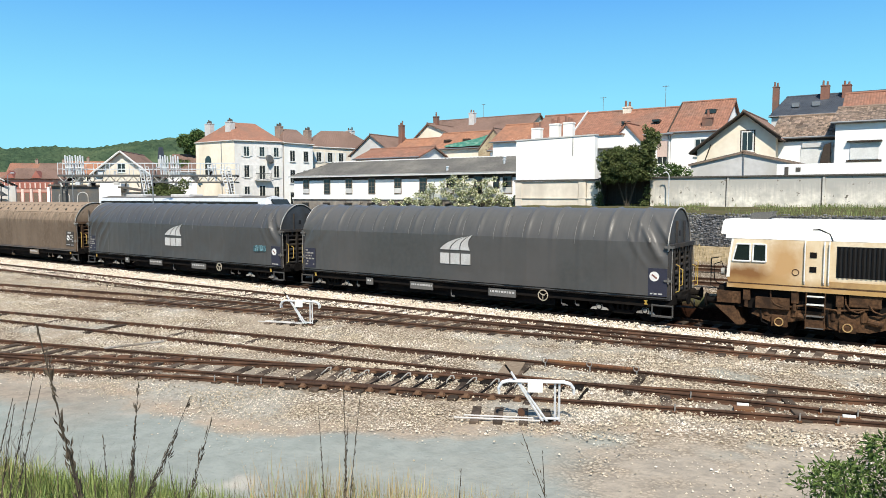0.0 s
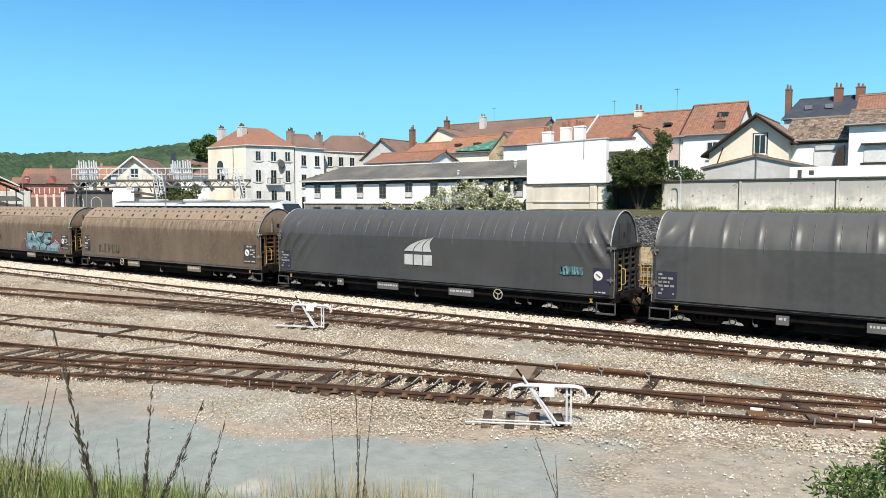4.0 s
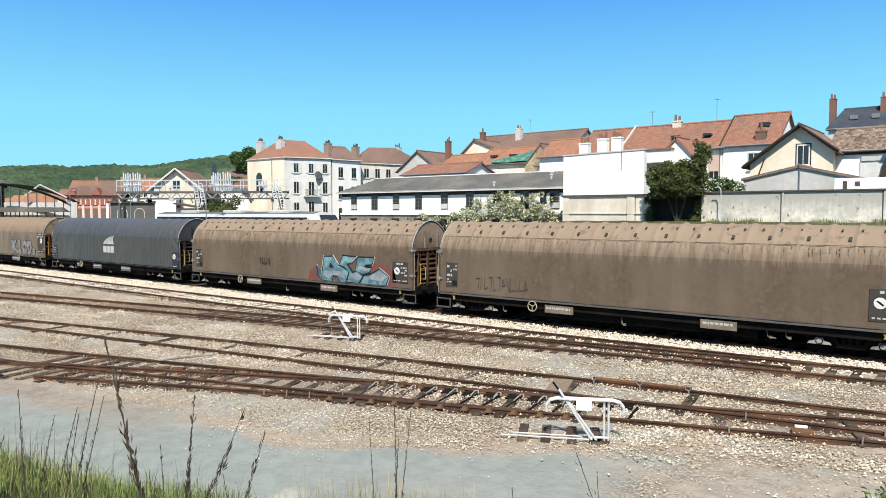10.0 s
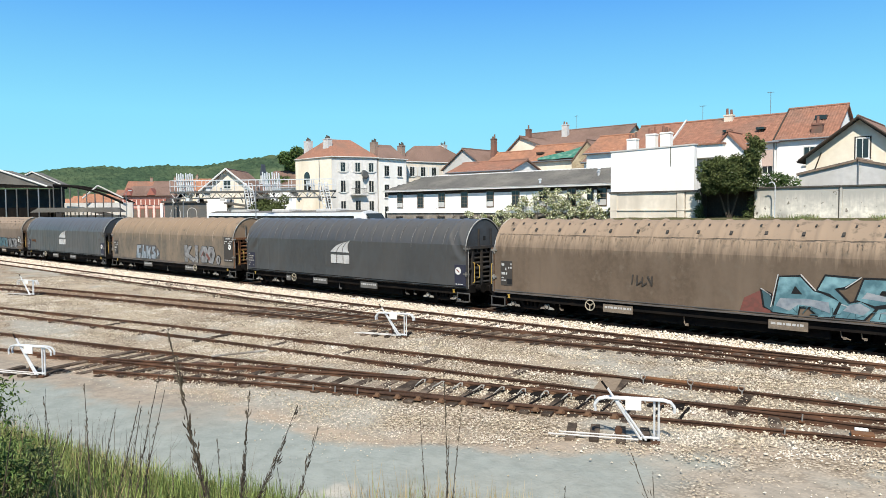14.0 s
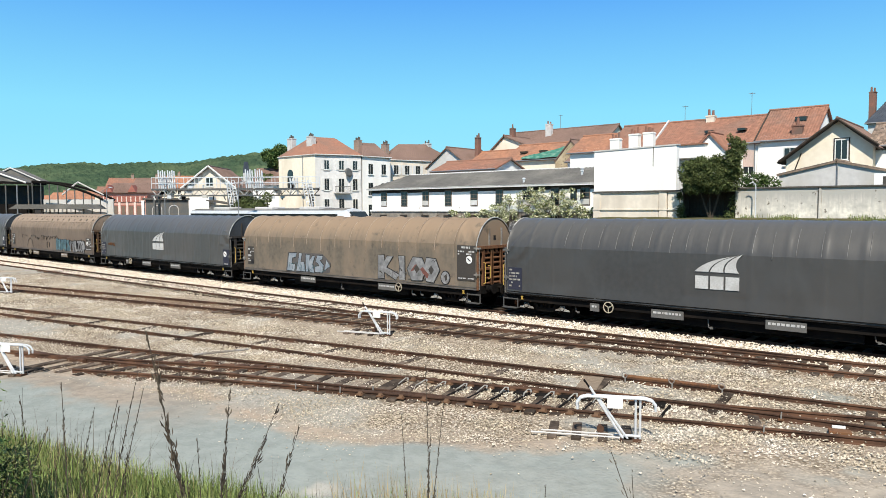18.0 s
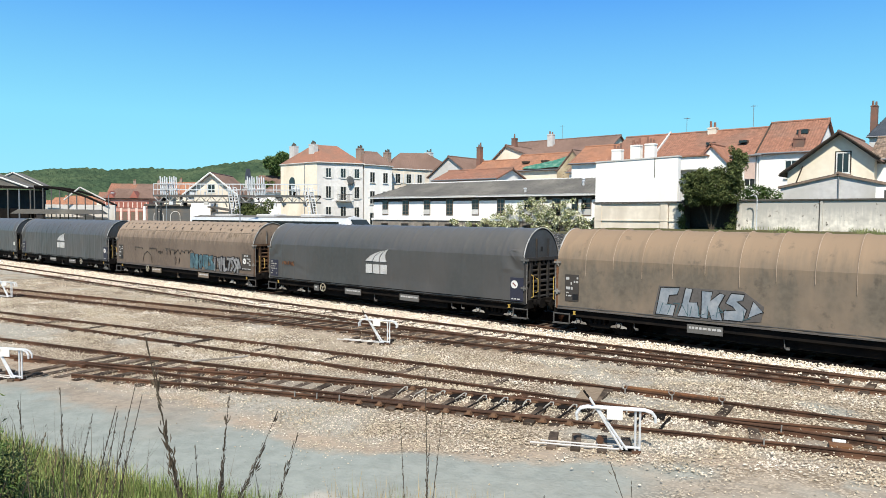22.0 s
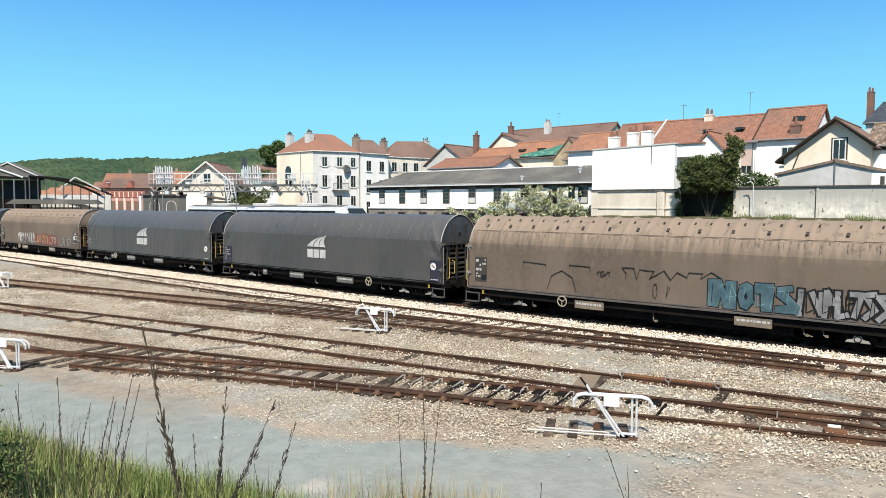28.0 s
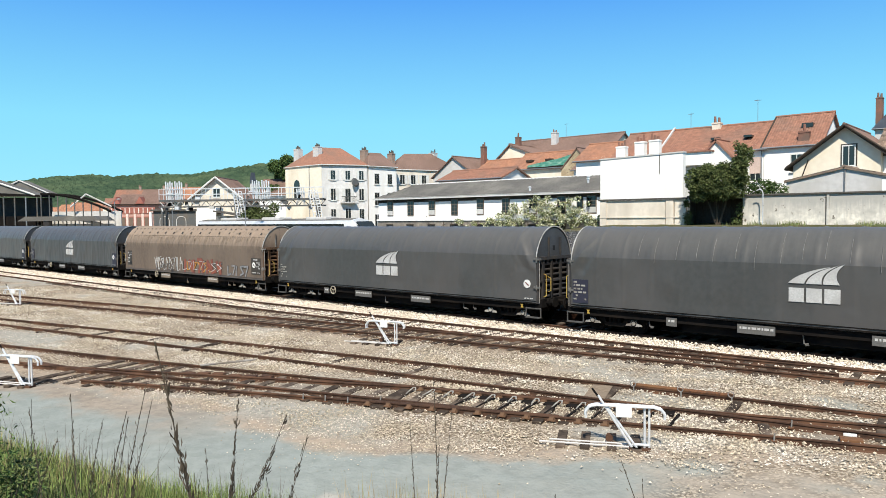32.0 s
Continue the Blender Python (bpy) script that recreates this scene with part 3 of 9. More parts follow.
def chair_mesh():
    bm = box(-0.10, 0.10, -0.17, 0.17, 0.0, 0.03)
    for y in (-0.12, 0.12):
        prism(bm, [(y - 0.05, 0.03), (y + 0.05, 0.03), (y * 0.75, 0.10)], "x", -0.05, 0.05)
        tube(bm, (0.07, y, 0.03), (0.07, y, 0.075), 0.022, 6)
    me = bpy.data.meshes.new("rail_chair")
    bm.to_mesh(me)
    bm.free()
    me.materials.append(STEEL_BROWN)
    return me


def hook_mesh():
    bm = pipe(bmesh.new(), [(-0.10, -0.22, 0.0), (-0.08, 0.0, 0.03), (0.0, 0.12, 0.10), (0.08, 0.10, 0.11), (0.10, 0.0, 0.06)], 0.018, 6)
    me = bpy.data.meshes.new("tie_hook")
    bm.to_mesh(me)
    bm.free()
    me.materials.append(PLATE_PALE)
    return me


CHAIR, HOOK = chair_mesh(), hook_mesh()


def track(label, rails, sleepers=(), dz=0.0, chairs=False):
    base = root("railway_track", Matrix(), label, "railway track", "tracks in the yard")
    for f, x0, x1 in rails:
        rail_mesh("rail", f, x0, x1, base, 2.0, dz)
    shared = {}
    for f, g, x0, x1, gap, over in sleepers:
        x = x0
        while x < x1:
            ya, yb = f(x), g(x)
            s = (f(x + 1) - f(x - 1)) / 2
            long = round((ya - yb) / 2 + over, 1)
            if long not in shared:
                bm = box(-0.12, 0.12, -long, long, -0.14, 0.0, 0.015)
                shared[long] = part("sleeper", bm, SLEEPER, base)
                ob = shared[long]
            else:
                ob = new("sleeper", shared[long].data)
                ob.parent = base
            ob.matrix_basis = pose(x, (ya + yb) / 2 + random.uniform(-0.08, 0.08), -0.088 + random.uniform(-0.018, 0.010), 0, 0, math.degrees(math.atan(s)) + random.uniform(-2, 2))
            if chairs and gap < 0.6:
                for yy in (ya, yb):
                    chair = new("rail_chair", CHAIR)
                    chair.parent = base
                    chair.matrix_basis = pose(x, yy, -0.09, 0, 0, math.degrees(math.atan(s)))
                hook = new("tie_hook", HOOK)
                hook.parent = base
                hook.matrix_basis = pose(x, ya - 0.42, -0.085, 0, 0, math.degrees(math.atan(s)) + random.uniform(-15, 15))
            x += gap + random.uniform(-0.04, 0.04)
    return base


def rail_line(y):
    return lambda x: y


track("main line track under the freight train, rusty rails on pale ballast", [(rail_line(MAIN_Y - 0.75), -230, 40), (rail_line(MAIN_Y + 0.75), -230, 40)], [(rail_line(MAIN_Y + 0.75), rail_line(MAIN_Y - 0.75), -70, 4, 0.62, 0.5)])
track("rusty track beside the main line, on bright ballast", [(rail_a, -230, 40), (rail_b, -230, -5)], [(rail_a, rail_b, -60, -30, 0.65, 0.45)])
track("rusty turnout track curving into its neighbour", [(rail_c, -90, 40), (lambda x: rail_c(x) + 1.6, -90, -4)], [(rail_a, rail_c, -30, 3, 0.62, 0.35)])
track("rusty track on the terrace behind the freight train", [(rail_line(30.95), -26, 40), (rail_line(32.45), -26, 40)], dz=1.12)
track("second rusty track below the rubble wall", [(rail_line(34.2), -26, 40), (rail_line(35.7), -26, 40)], dz=1.38)
track("disused rusty siding half buried in gravel", [(rail_d, -90, 20), (rail_e, -90, 20)], [(rail_d, rail_e, -34, 6, 3.1, 0.2)])
track("old turnout of rusty rails on dark timber sleepers", [(rail_f, -70, 20), (rail_h, -22, 20), (rail_g, -26, -13.2), (rail_i, -70, -11)], [(rail_f, rail_h, -24, -13.5, 0.66, 0.12), (rail_f, rail_h, -13.5, -7.4, 0.55, 0.22), (rail_f, rail_h, -5, 3, 2.6, 0.05)], chairs=True)


# ---- the train ----
PITCH = 20.134
HALF, FLOOR, CROWN, SHOULDER = 1.40, 0.94, 4.27, 3.04


def section(t, half=HALF, crown=CROWN):
    """Outline of the hood, t from -1 (near foot) over the crown to 1 (far foot)."""
    side, turn = abs(t), 0.30
    if side > 0.55:
        y, z = half, SHOULDER - (SHOULDER - FLOOR) * (side - 0.55) / 0.45
    else:
        a = side / 0.55 * (math.pi / 2 - turn)
        y = half * math.sin(a) / math.cos(turn)
        z = SHOULDER + (crown - SHOULDER) * max(0.0, (math.cos(a) - math.sin(turn)) / (1 - math.sin(turn)))
    return (-y if t < 0 else y), z


def hood(seed, ribs, sag, fold, limp):
    """Tarpaulin hood in one skin: hoops press through, the cloth sags between and creases towards the ends."""
    length, nt = 18.4, 80
    xs = [-9.2 + 2.4 * k / 46 for k in range(46)] + [-6.8 + 13.6 * k / 170 for k in range(170)] + [6.8 + 2.4 * k / 46 for k in range(47)]
    nx = len(xs) - 1
    ts = [-1 + 2 * k / nt for k in range(nt + 1)]
    ts = sorted(ts + [t for t in ts if abs(abs(t) - 0.55) < 1e-6] + ([-0.68 + 0.0055 + 0.007 * k for k in range(36)] if limp and seed == 4 else []))
    creases = [j for j in range(len(ts) - 1) if abs(ts[j + 1] - ts[j]) < 1e-6]
    verts, faces = [], []
    for i in range(nx + 1):
        x = xs[i]
        u = (x + length / 2) / length * ribs
        near = abs(u - round(u)) * length / ribs
        hoop = math.exp(-(near / 0.07) ** 2)
        for t in ts:
            y, z = section(t)
            top = max(0.0, 1 - abs(t) / 0.62)
            side = 1 - top
            out = hoop * (0.012 + 0.03 * sag * min(1, top * 2)) - 0.02 * sag * (1 - hoop) * min(1, top * 2)
            ends = math.exp(-((abs(x) - length / 2) / 1.1) ** 2)
            w = noise.noise((x * 0.9 + seed * 7, t * 3, seed)) * 0.5 + noise.noise((x * 2.6 + seed, t * 6, seed + 5)) * 0.25
            diag = math.sin((x * 2.2 + (z * 1.8 if x > 0 else -z * 1.8)) * 2.4 + seed)
            calm = 0.15 if (abs(x) > 7.8 and z < 2.35) or (abs(x) < 1.3 and 1.6 < z < 3.1) else 1.0
            out += fold * calm * (0.018 * w * side + 0.010 * diag * ends * (0.3 + side))
            # sharp creases where the cloth is drawn together at its ends
            slack = limp and seed == 2 and x < 0
            loose = limp and seed in (1, 2, 3) and x > 0
            pull = math.exp(-((abs(x) - (8.1 if slack else 8.6)) / (1.1 if slack else 0.75)) ** 2) * math.exp(-((z - (2.9 if slack else 3.25)) / (1.1 if slack else 0.75)) ** 2)
            ridge = 0.5 + 0.5 * math.sin((abs(x) * 2.6 + z * 1.9 + 0.5 * noise.noise((x * 0.8, z * 0.8, seed))) * 3.4 + seed)
            out += fold * pull * (0.020 if seed == 3 else 0.045 if loose else 0.034 if slack else 0.0 if limp and seed == 4 else 0.014) * ridge ** 4
            if limp and seed == 4:
                # one pucker fans out below the last hoop, and the cloth gathers along the shoulder
                dx, dz = x - 8.36, z - 3.30
                r, a = math.hypot(dx, dz), math.atan2(dz, dx)
                fan = math.exp(-((r - 0.32) / 0.30) ** 2) * math.exp(-((a + 0.45) / 0.75) ** 2)
                out += 0.060 * fan * (0.25 + 0.75 * max(0.0, math.cos(a * 8.0 + 0.6)) ** 2)
                gather = abs(dx / 0.66 - round(dx / 0.66)) * 0.66
                out += 0.026 * math.exp(-(gather / 0.06) ** 2) * math.exp(-((z - 3.28) / 0.20) ** 2) * min(1.0, max(0.0, (x - 2.0) / 4.0)) * (1 if x < 8.5 else 0)
                out += 0.030 * math.exp(-((x + 7.9 + 0.5 * z - 0.7) / 0.16) ** 2) * math.exp(-((z - 2.5) / 0.5) ** 2)
                out -= 0.030 * math.exp(-((z - 1.75 + 0.30 * (x + 6.6)) / 0.10) ** 2) * math.exp(-((x + 6.4) / 0.9) ** 2)
            flare = 0.05 * max(0.0, (abs(t) - 0.88) / 0.12) * (1 + 0.4 * math.sin(x * 3 + seed))
            k = 1 + out / 1.4
            verts.append((x, y * k + (-flare if t < 0 else flare) * 0.5, z + out * 0.7 * top))
    m = len(ts)
    for i in range(nx):
        for j in range(m - 1):
            if j in creases:
                continue
            faces.append((i * m + j, (i + 1) * m + j, (i + 1) * m + j + 1, i * m + j + 1))
    return verts, faces


def wheelset():
    """Axle and both wheels, turned as one body about y."""
    out = [(-1.0, 0.0), (-1.0, 0.08), (-0.86, 0.08), (-0.85, 0.36), (-0.82, 0.37), (-0.82, 0.46), (-0.69, 0.46), (-0.69, 0.485), (-0.665, 0.485), (-0.66, 0.10)]
    out += [(-y, r) for y, r in reversed(out)]
    n, verts, faces = 20, [], []
    for y, r in out:
        verts += [(r * math.cos(k * math.tau / n), y, r * math.sin(k * math.tau / n)) for k in range(n)]
    for i in range(len(out) - 1):
        for k in range(n):
            faces.append((i * n + k, i * n + (k + 1) % n, (i + 1) * n + (k + 1) % n, (i + 1) * n + k))
    return verts, faces


def bogie(parent, x):
    bm = bmesh.new()
    for s in (-1, 1):
        prism(bm, [(x - 1.35, 0.52), (x - 1.2, 0.68), (x - 0.5, 0.72), (x - 0.35, 0.42), (x + 0.35, 0.42), (x + 0.5, 0.72), (x + 1.2, 0.68), (x + 1.35, 0.52), (x + 0.6, 0.50), (x + 0.4, 0.28), (x - 0.4, 0.28), (x - 0.6, 0.50)], "y", s * 0.95, s * 1.07)
        for k in (-0.9, 0.9):
            bx(bm, x + k - 0.16, x + k + 0.16, s * 0.95, s * 1.16, 0.34, 0.62)
            tube(bm, (x + k, s * 1.10, 0.46), (x + k, s * 1.2, 0.46), 0.12, 10)
        for k in (-0.2, 0.0, 0.2):
            tube(bm, (x + k, s * 1.02, 0.42), (x + k, s * 1.02, 0.75), 0.07, 8)
    bx(bm, x - 0.2, x + 0.2, -1.0, 1.0, 0.45, 0.7)
    for k in (-1.35, 1.35):
        bx(bm, x + k - 0.05, x + k + 0.05, -1.0, 1.0, 0.50, 0.62)
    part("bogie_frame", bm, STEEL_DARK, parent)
    for k in (-0.9, 0.9):
        for sd in (-1, 1):
            y0 = sd * 1.175
            bm = prism(bmesh.new(), [(x + k - 0.36, 0.36), (x + k + 0.36, 0.36), (x + k + 0.30, 0.44), (x + k + 0.15, 0.47), (x + k + 0.10, 0.58), (x + k - 0.10, 0.58), (x + k - 0.15, 0.47), (x + k - 0.30, 0.44)], "y", y0 - 0.02, y0 + 0.02)
            tube(bm, (x + k, y0 - sd * 0.01, 0.47), (x + k, y0 + sd * 0.05, 0.47), 0.085, 10)
            part("axle_box_cover", bm, PLATE_PALE, parent, "greasy pale axle box cover")


def add_wheels(parent, xs, me=None):
    for x in xs:
        if me is None:
            ob = raw("wheelset", *wheelset(), STEEL_DARK, parent)
            me = ob.data
        else:
            ob = new("wheelset", me)
            ob.parent = parent
        ob.matrix_basis = pose(x, 0, 0.46)
    return me


def end_wall(parent, s, colour, skin):
    """Arched plate over a beam, and below it posts with louvred panels set back between them."""
    x = s * 9.2

    def out(bm, d0, d1, y0, y1, z0, z1):
        return bx(bm, min(x + s * d0, x + s * d1), max(x + s * d0, x + s * d1), y0, y1, z0, z1)

    bm = bmesh.new()
    pts = [section(t, HALF - 0.05, CROWN - 0.05) for t in [-0.55 + 1.1 * k / 18 for k in range(19)]]
    prism(bm, [(HALF - 0.05, FLOOR), *pts[::-1], (-HALF + 0.05, FLOOR)], "x", x - s * 0.10, x - s * 0.02)
    wall = part("end_wall", bm, skin, parent)
    # near-black sheet colours the openings between the posts as deep shade
    part("end_recess", out(bmesh.new(), -0.018, 0.0, -1.3, 1.3, FLOOR, 2.82), STEEL_DARK, wall, "near-black sheet for the shaded openings between the posts")
    for y in (-1.02, -0.36, 0.36, 1.02):
        bm = out(bmesh.new(), 0.0, 0.13, y - 0.025, y + 0.025, FLOOR, 2.84)
        out(bm, 0.10, 0.13, y - 0.08, y + 0.08, FLOOR, 2.84)
        part("post", bm, colour, wall)
    for y0, y1 in ((-0.94, -0.44), (-0.28, 0.28), (0.44, 0.94)):
        for k in range(7):
            z = 1.16 + k * 0.235
            bm = prism(bmesh.new(), [(x + s * 0.01, z), (x + s * 0.085, z + 0.05), (x + s * 0.085, z + 0.085), (x + s * 0.01, z + 0.12)], "y", y0, y1)
            part("louvre", bm, colour, wall)
    part("waist_rail", out(bmesh.new(), 0.02, 0.11, -1.32, 1.32, 1.86, 1.94), colour, wall)
    bm = out(bmesh.new(), 0.0, 0.17, -1.47, 1.47, 2.84, 2.98)
    for y in (-1.2, -0.69, 0.0, 0.69, 1.2):
        prism(bm, [(y - 0.09, 2.84), (y + 0.09, 2.84), (y + 0.03, 2.66), (y - 0.03, 2.66)], "x", x + s * 0.04, x + s * 0.12)
    part("beam", bm, colour, wall)
    for y in (-0.48, 0.48):
        part("arch_stay", out(bmesh.new(), 0.0, 0.06, y - 0.035, y + 0.035, 2.98, 3.80), HOOP_GREY if skin is not ARCH_SKY_BLUE else colour, wall)
    part("arch_plate_mark", out(bmesh.new(), -0.018, -0.012, -0.09, 0.09, 3.22, 3.44), INK_BLACK, wall)
    for y in (-1.36, 1.36):
        part("corner_post", out(bmesh.new(), 0.0, 0.10, y - 0.05, y + 0.05, 0.95, 2.85), colour, wall)
        part("tie_rod", tube(bmesh.new(), (x + s * 0.14, y * 1.02, 0.98), (x + s * 0.14, y * 1.02, 2.86), 0.018, 6), HOOP_GREY, wall)
    # hoop that edges the hood
    verts, faces = [], []
    ts = [-0.62 + 1.24 * k / 30 for k in range(31)]
    for dx in (-0.02, 0.022):
        for grow in (0.0, 0.034):
            for t in ts:
                y, z = section(t, HALF + grow, CROWN + grow)
                verts.append((x + s * dx, y, z))
    m = len(ts)
    for a, b in ((0, 1), (1, 3), (3, 2), (2, 0)):
        for k in range(m - 1):
            faces.append((a * m + k, a * m + k + 1, b * m + k + 1, b * m + k))
    raw("hoop", verts, faces, RIM_PALE, parent, smooth=False)
    for y in (-1.40, 1.40):
        for z, g in ((2.84, 0.20), (1.62, 0.15)):
            bm = box(min(x - s * 0.12, x + s * g), max(x - s * 0.12, x + s * g), y - 0.075, y + 0.075, z, z + 0.08)
            tube(bm, (x + s * 0.03, y * 1.04, z - 0.07), (x + s * 0.03, y * 1.04, z + 0.15), 0.035, 8)
            part("latch", bm, PLATE if skin is ARCH_SKY_BLUE else HOOP_GREY, parent)


def headstock(parent, s):
    bm = bmesh.new()
    x = s * 9.42
    bx(bm, min(x - s * 0.2, x), max(x - s * 0.2, x), -1.35, 1.35, 0.78, 1.14)
    part("headstock", bm, STEEL_DARK, parent)
    for y in (-0.87, 0.87):
        bm = tube(bmesh.new(), (x, y, 1.02), (x + s * 0.38, y, 1.02), 0.12, 12)
        tube(bm, (x, y, 1.02), (x + s * 0.16, y, 1.02), 0.16, 12)
        tube(bm, (x + s * 0.36, y, 1.02), (x + s * 0.41, y, 1.02), 0.225, 16)
        part("buffer", bm, STEEL_DARK, parent)
    bm = bmesh.new()
    pipe(bm, [(x, 0, 1.0), (x + s * 0.3, 0, 0.98), (x + s * 0.61, 0, 0.9)], 0.06, 8)
    pipe(bm, [(x, 0.3, 0.95), (x + s * 0.3, 0.32, 0.55), (x + s * 0.61, 0.3, 0.5)], 0.03, 6)
    part("coupling", bm, STEEL_DARK, parent)
    for y in (-1.40, 1.40):
        bm = bmesh.new()
        x0, x1 = s * 8.65, s * 9.40
        for a, b in (((x0, y, 0.78), (x0, y, 0.36)), ((x1, y, 0.78), (x1, y, 0.36)), ((x0, y, 0.36), (x1, y, 0.36)), ((x0, y, 0.74), (x1, y, 0.74))):
            tube(bm, a, b, 0.03, 6)
        bx(bm, min(x0, x1), max(x0, x1), y - 0.12, y + 0.12, 0.33, 0.36)
        part("step", bm, IRON_STEP, parent, "grey steel corner step")
        bm = bmesh.new()
        yy = y * 0.86
        xs = s * 9.44
        pipe(bm, [(xs, yy, 1.25), (xs + s * 0.12, yy, 1.3), (xs + s * 0.12, yy, 2.2), (xs, yy, 2.25)], 0.017, 6)
        pipe(bm, [(xs + s * 0.02, yy * 0.72, 1.45), (xs + s * 0.14, yy * 0.72, 1.5), (xs + s * 0.14, yy * 0.72, 2.05), (xs, yy * 0.72, 2.1)], 0.017, 6)
        part("handrail", bm, YELLOW, parent, "yellow handrail")
        u = s * 8.42
        bm = prism(bmesh.new(), [(u - 0.075, 0.90), (u + 0.075, 0.90), (u + 0.025, 0.82), (u + 0.06, 0.74), (u - 0.06, 0.74), (u - 0.025, 0.82)], "y", y - 0.02, y + 0.02)
        part("lifting_mark", bm, YELLOW, parent, "yellow lifting mark")


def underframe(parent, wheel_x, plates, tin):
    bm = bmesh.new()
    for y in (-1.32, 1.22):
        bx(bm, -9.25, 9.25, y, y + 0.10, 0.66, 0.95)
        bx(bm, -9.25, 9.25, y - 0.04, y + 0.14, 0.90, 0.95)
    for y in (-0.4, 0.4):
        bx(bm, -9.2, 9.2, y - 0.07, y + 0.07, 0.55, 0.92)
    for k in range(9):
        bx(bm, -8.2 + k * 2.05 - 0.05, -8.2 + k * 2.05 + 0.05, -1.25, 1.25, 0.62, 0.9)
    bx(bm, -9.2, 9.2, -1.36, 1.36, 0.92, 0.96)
    # dark sill and plates added to block the view through beneath the wagon
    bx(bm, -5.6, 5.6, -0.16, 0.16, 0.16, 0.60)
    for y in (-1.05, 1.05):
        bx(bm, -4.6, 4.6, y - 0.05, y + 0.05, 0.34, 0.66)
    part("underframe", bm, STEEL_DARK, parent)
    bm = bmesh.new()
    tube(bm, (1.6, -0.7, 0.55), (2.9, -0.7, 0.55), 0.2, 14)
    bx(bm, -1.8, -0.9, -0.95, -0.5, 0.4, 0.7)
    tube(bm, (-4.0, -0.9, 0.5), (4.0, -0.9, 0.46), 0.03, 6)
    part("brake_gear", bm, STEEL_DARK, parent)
    rng = random.Random(int(wheel_x * 10))
    for x in (-5.9, -0.4, 4.9, 5.5):
        bm = bmesh.new()
        z = rng.uniform(0.3, 0.5)
        pipe(bm, [(x, -1.15, 0.66), (x + 0.05, -1.2, z), (x + rng.uniform(0.15, 0.4), -1.2, z - 0.05)], 0.022, 6)
        bx(bm, x + 0.1, x + 0.19, -1.24, -1.14, z - 0.06, z + 0.02)
        part("release_cock", bm, tin, parent, "pale valve handle under the frame")
    bm = ring(bmesh.new(), (wheel_x, -1.46, 0.76), 0.21, 0.022)
    for k in range(3):
        a = k * math.tau / 3 + 0.5
        tube(bm, (wheel_x, -1.46, 0.76), (wheel_x + 0.21 * math.cos(a), -1.46, 0.76 + 0.21 * math.sin(a)), 0.018, 6)
    tube(bm, (wheel_x, -1.47, 0.76), (wheel_x, -1.20, 0.76), 0.03, 8)
    part("brake_wheel", bm, WHEEL_CREAM, parent, "cream spoked hand brake wheel")
    for x, w in plates:
        p = part("plate", box(x - w / 2, x + w / 2, -1.40, -1.36, 0.54, 0.86), tin, parent, "grey data plate")
        bm = bmesh.new()
        u = x - w / 2 + 0.08
        while u < x + w / 2 - 0.1:
            k = random.uniform(0.05, 0.16)
            bx(bm, u, min(u + k, x + w / 2 - 0.05), -1.404, -1.40, 0.70, 0.78)
            u += k + 0.04
        tagged(part("lettering", bm, LOGO, p, "pale unreadable marks"), kind="stuff")


def flat(parent, name, pts, material, x, z, scale=1.0, lift=0.0, label=""):
    """A painted outline on the near side of the hood."""
    bm = bmesh.new()
    y = -HALF - 0.030 - lift
    prism(bm, [(x + u * scale, z + v * scale) for u, v in pts], "y", y - 0.004, y + 0.02)
    return part(name, bm, material, parent, label)


def logo(parent, x, z):
    """A fan of three curved bands over three blocks."""
    def arc(a, b):
        return [(u, v) for u, v in a] + [(u, v) for u, v in reversed(b)]
    lines = []
    for k in range(4):
        f = k / 3
        foot, head = (-0.82 + f * 1.58, 0.0), (0.50 + f * 0.40, 0.58 + f * 0.09)
        mid = (-0.45 + f * 1.05 - (0.10 if k else 0.0) + 0.02, 0.42 - f * 0.06)
        lines.append([tuple((1 - q) ** 2 * foot[i] + 2 * q * (1 - q) * mid[i] + q * q * head[i] for i in (0, 1)) for q in [j / 10 for j in range(11)]])
    for k in range(3):
        a = [(u + 0.035 * (k > 0), v) for u, v in lines[k]]
        b = [(u - 0.02, v) for u, v in lines[k + 1]]
        flat(parent, "logo_band", arc(a, b), LOGO, x, z + 0.62, label="pale grey curved logo band")
    for k in range(3):
        u = -0.79 + k * 0.545
        flat(parent, "logo_block", [(u, 0), (u + 0.47, 0), (u + 0.47, 0.47), (u, 0.47)], LOGO, x, z, label="pale grey logo block")


def bars(parent, seed, x0, x1, z0, rows, step, material, tall=0.06):
    """Rows of short marks, each like a word too small to read."""
    bm, rng = bmesh.new(), random.Random(seed)
    for row in range(rows):
        u = x0
        while u < x1 - 0.05:
            k = min(rng.uniform(0.05, 0.2), x1 - u)
            if rng.random() < 0.8:
                bx(bm, u, u + k, -HALF - 0.048, -HALF - 0.03, z0 - row * step, z0 - row * step + tall)
            u += k + 0.05
    tagged(part("lettering", bm, material, parent, "pale unreadable marks"), kind="stuff")


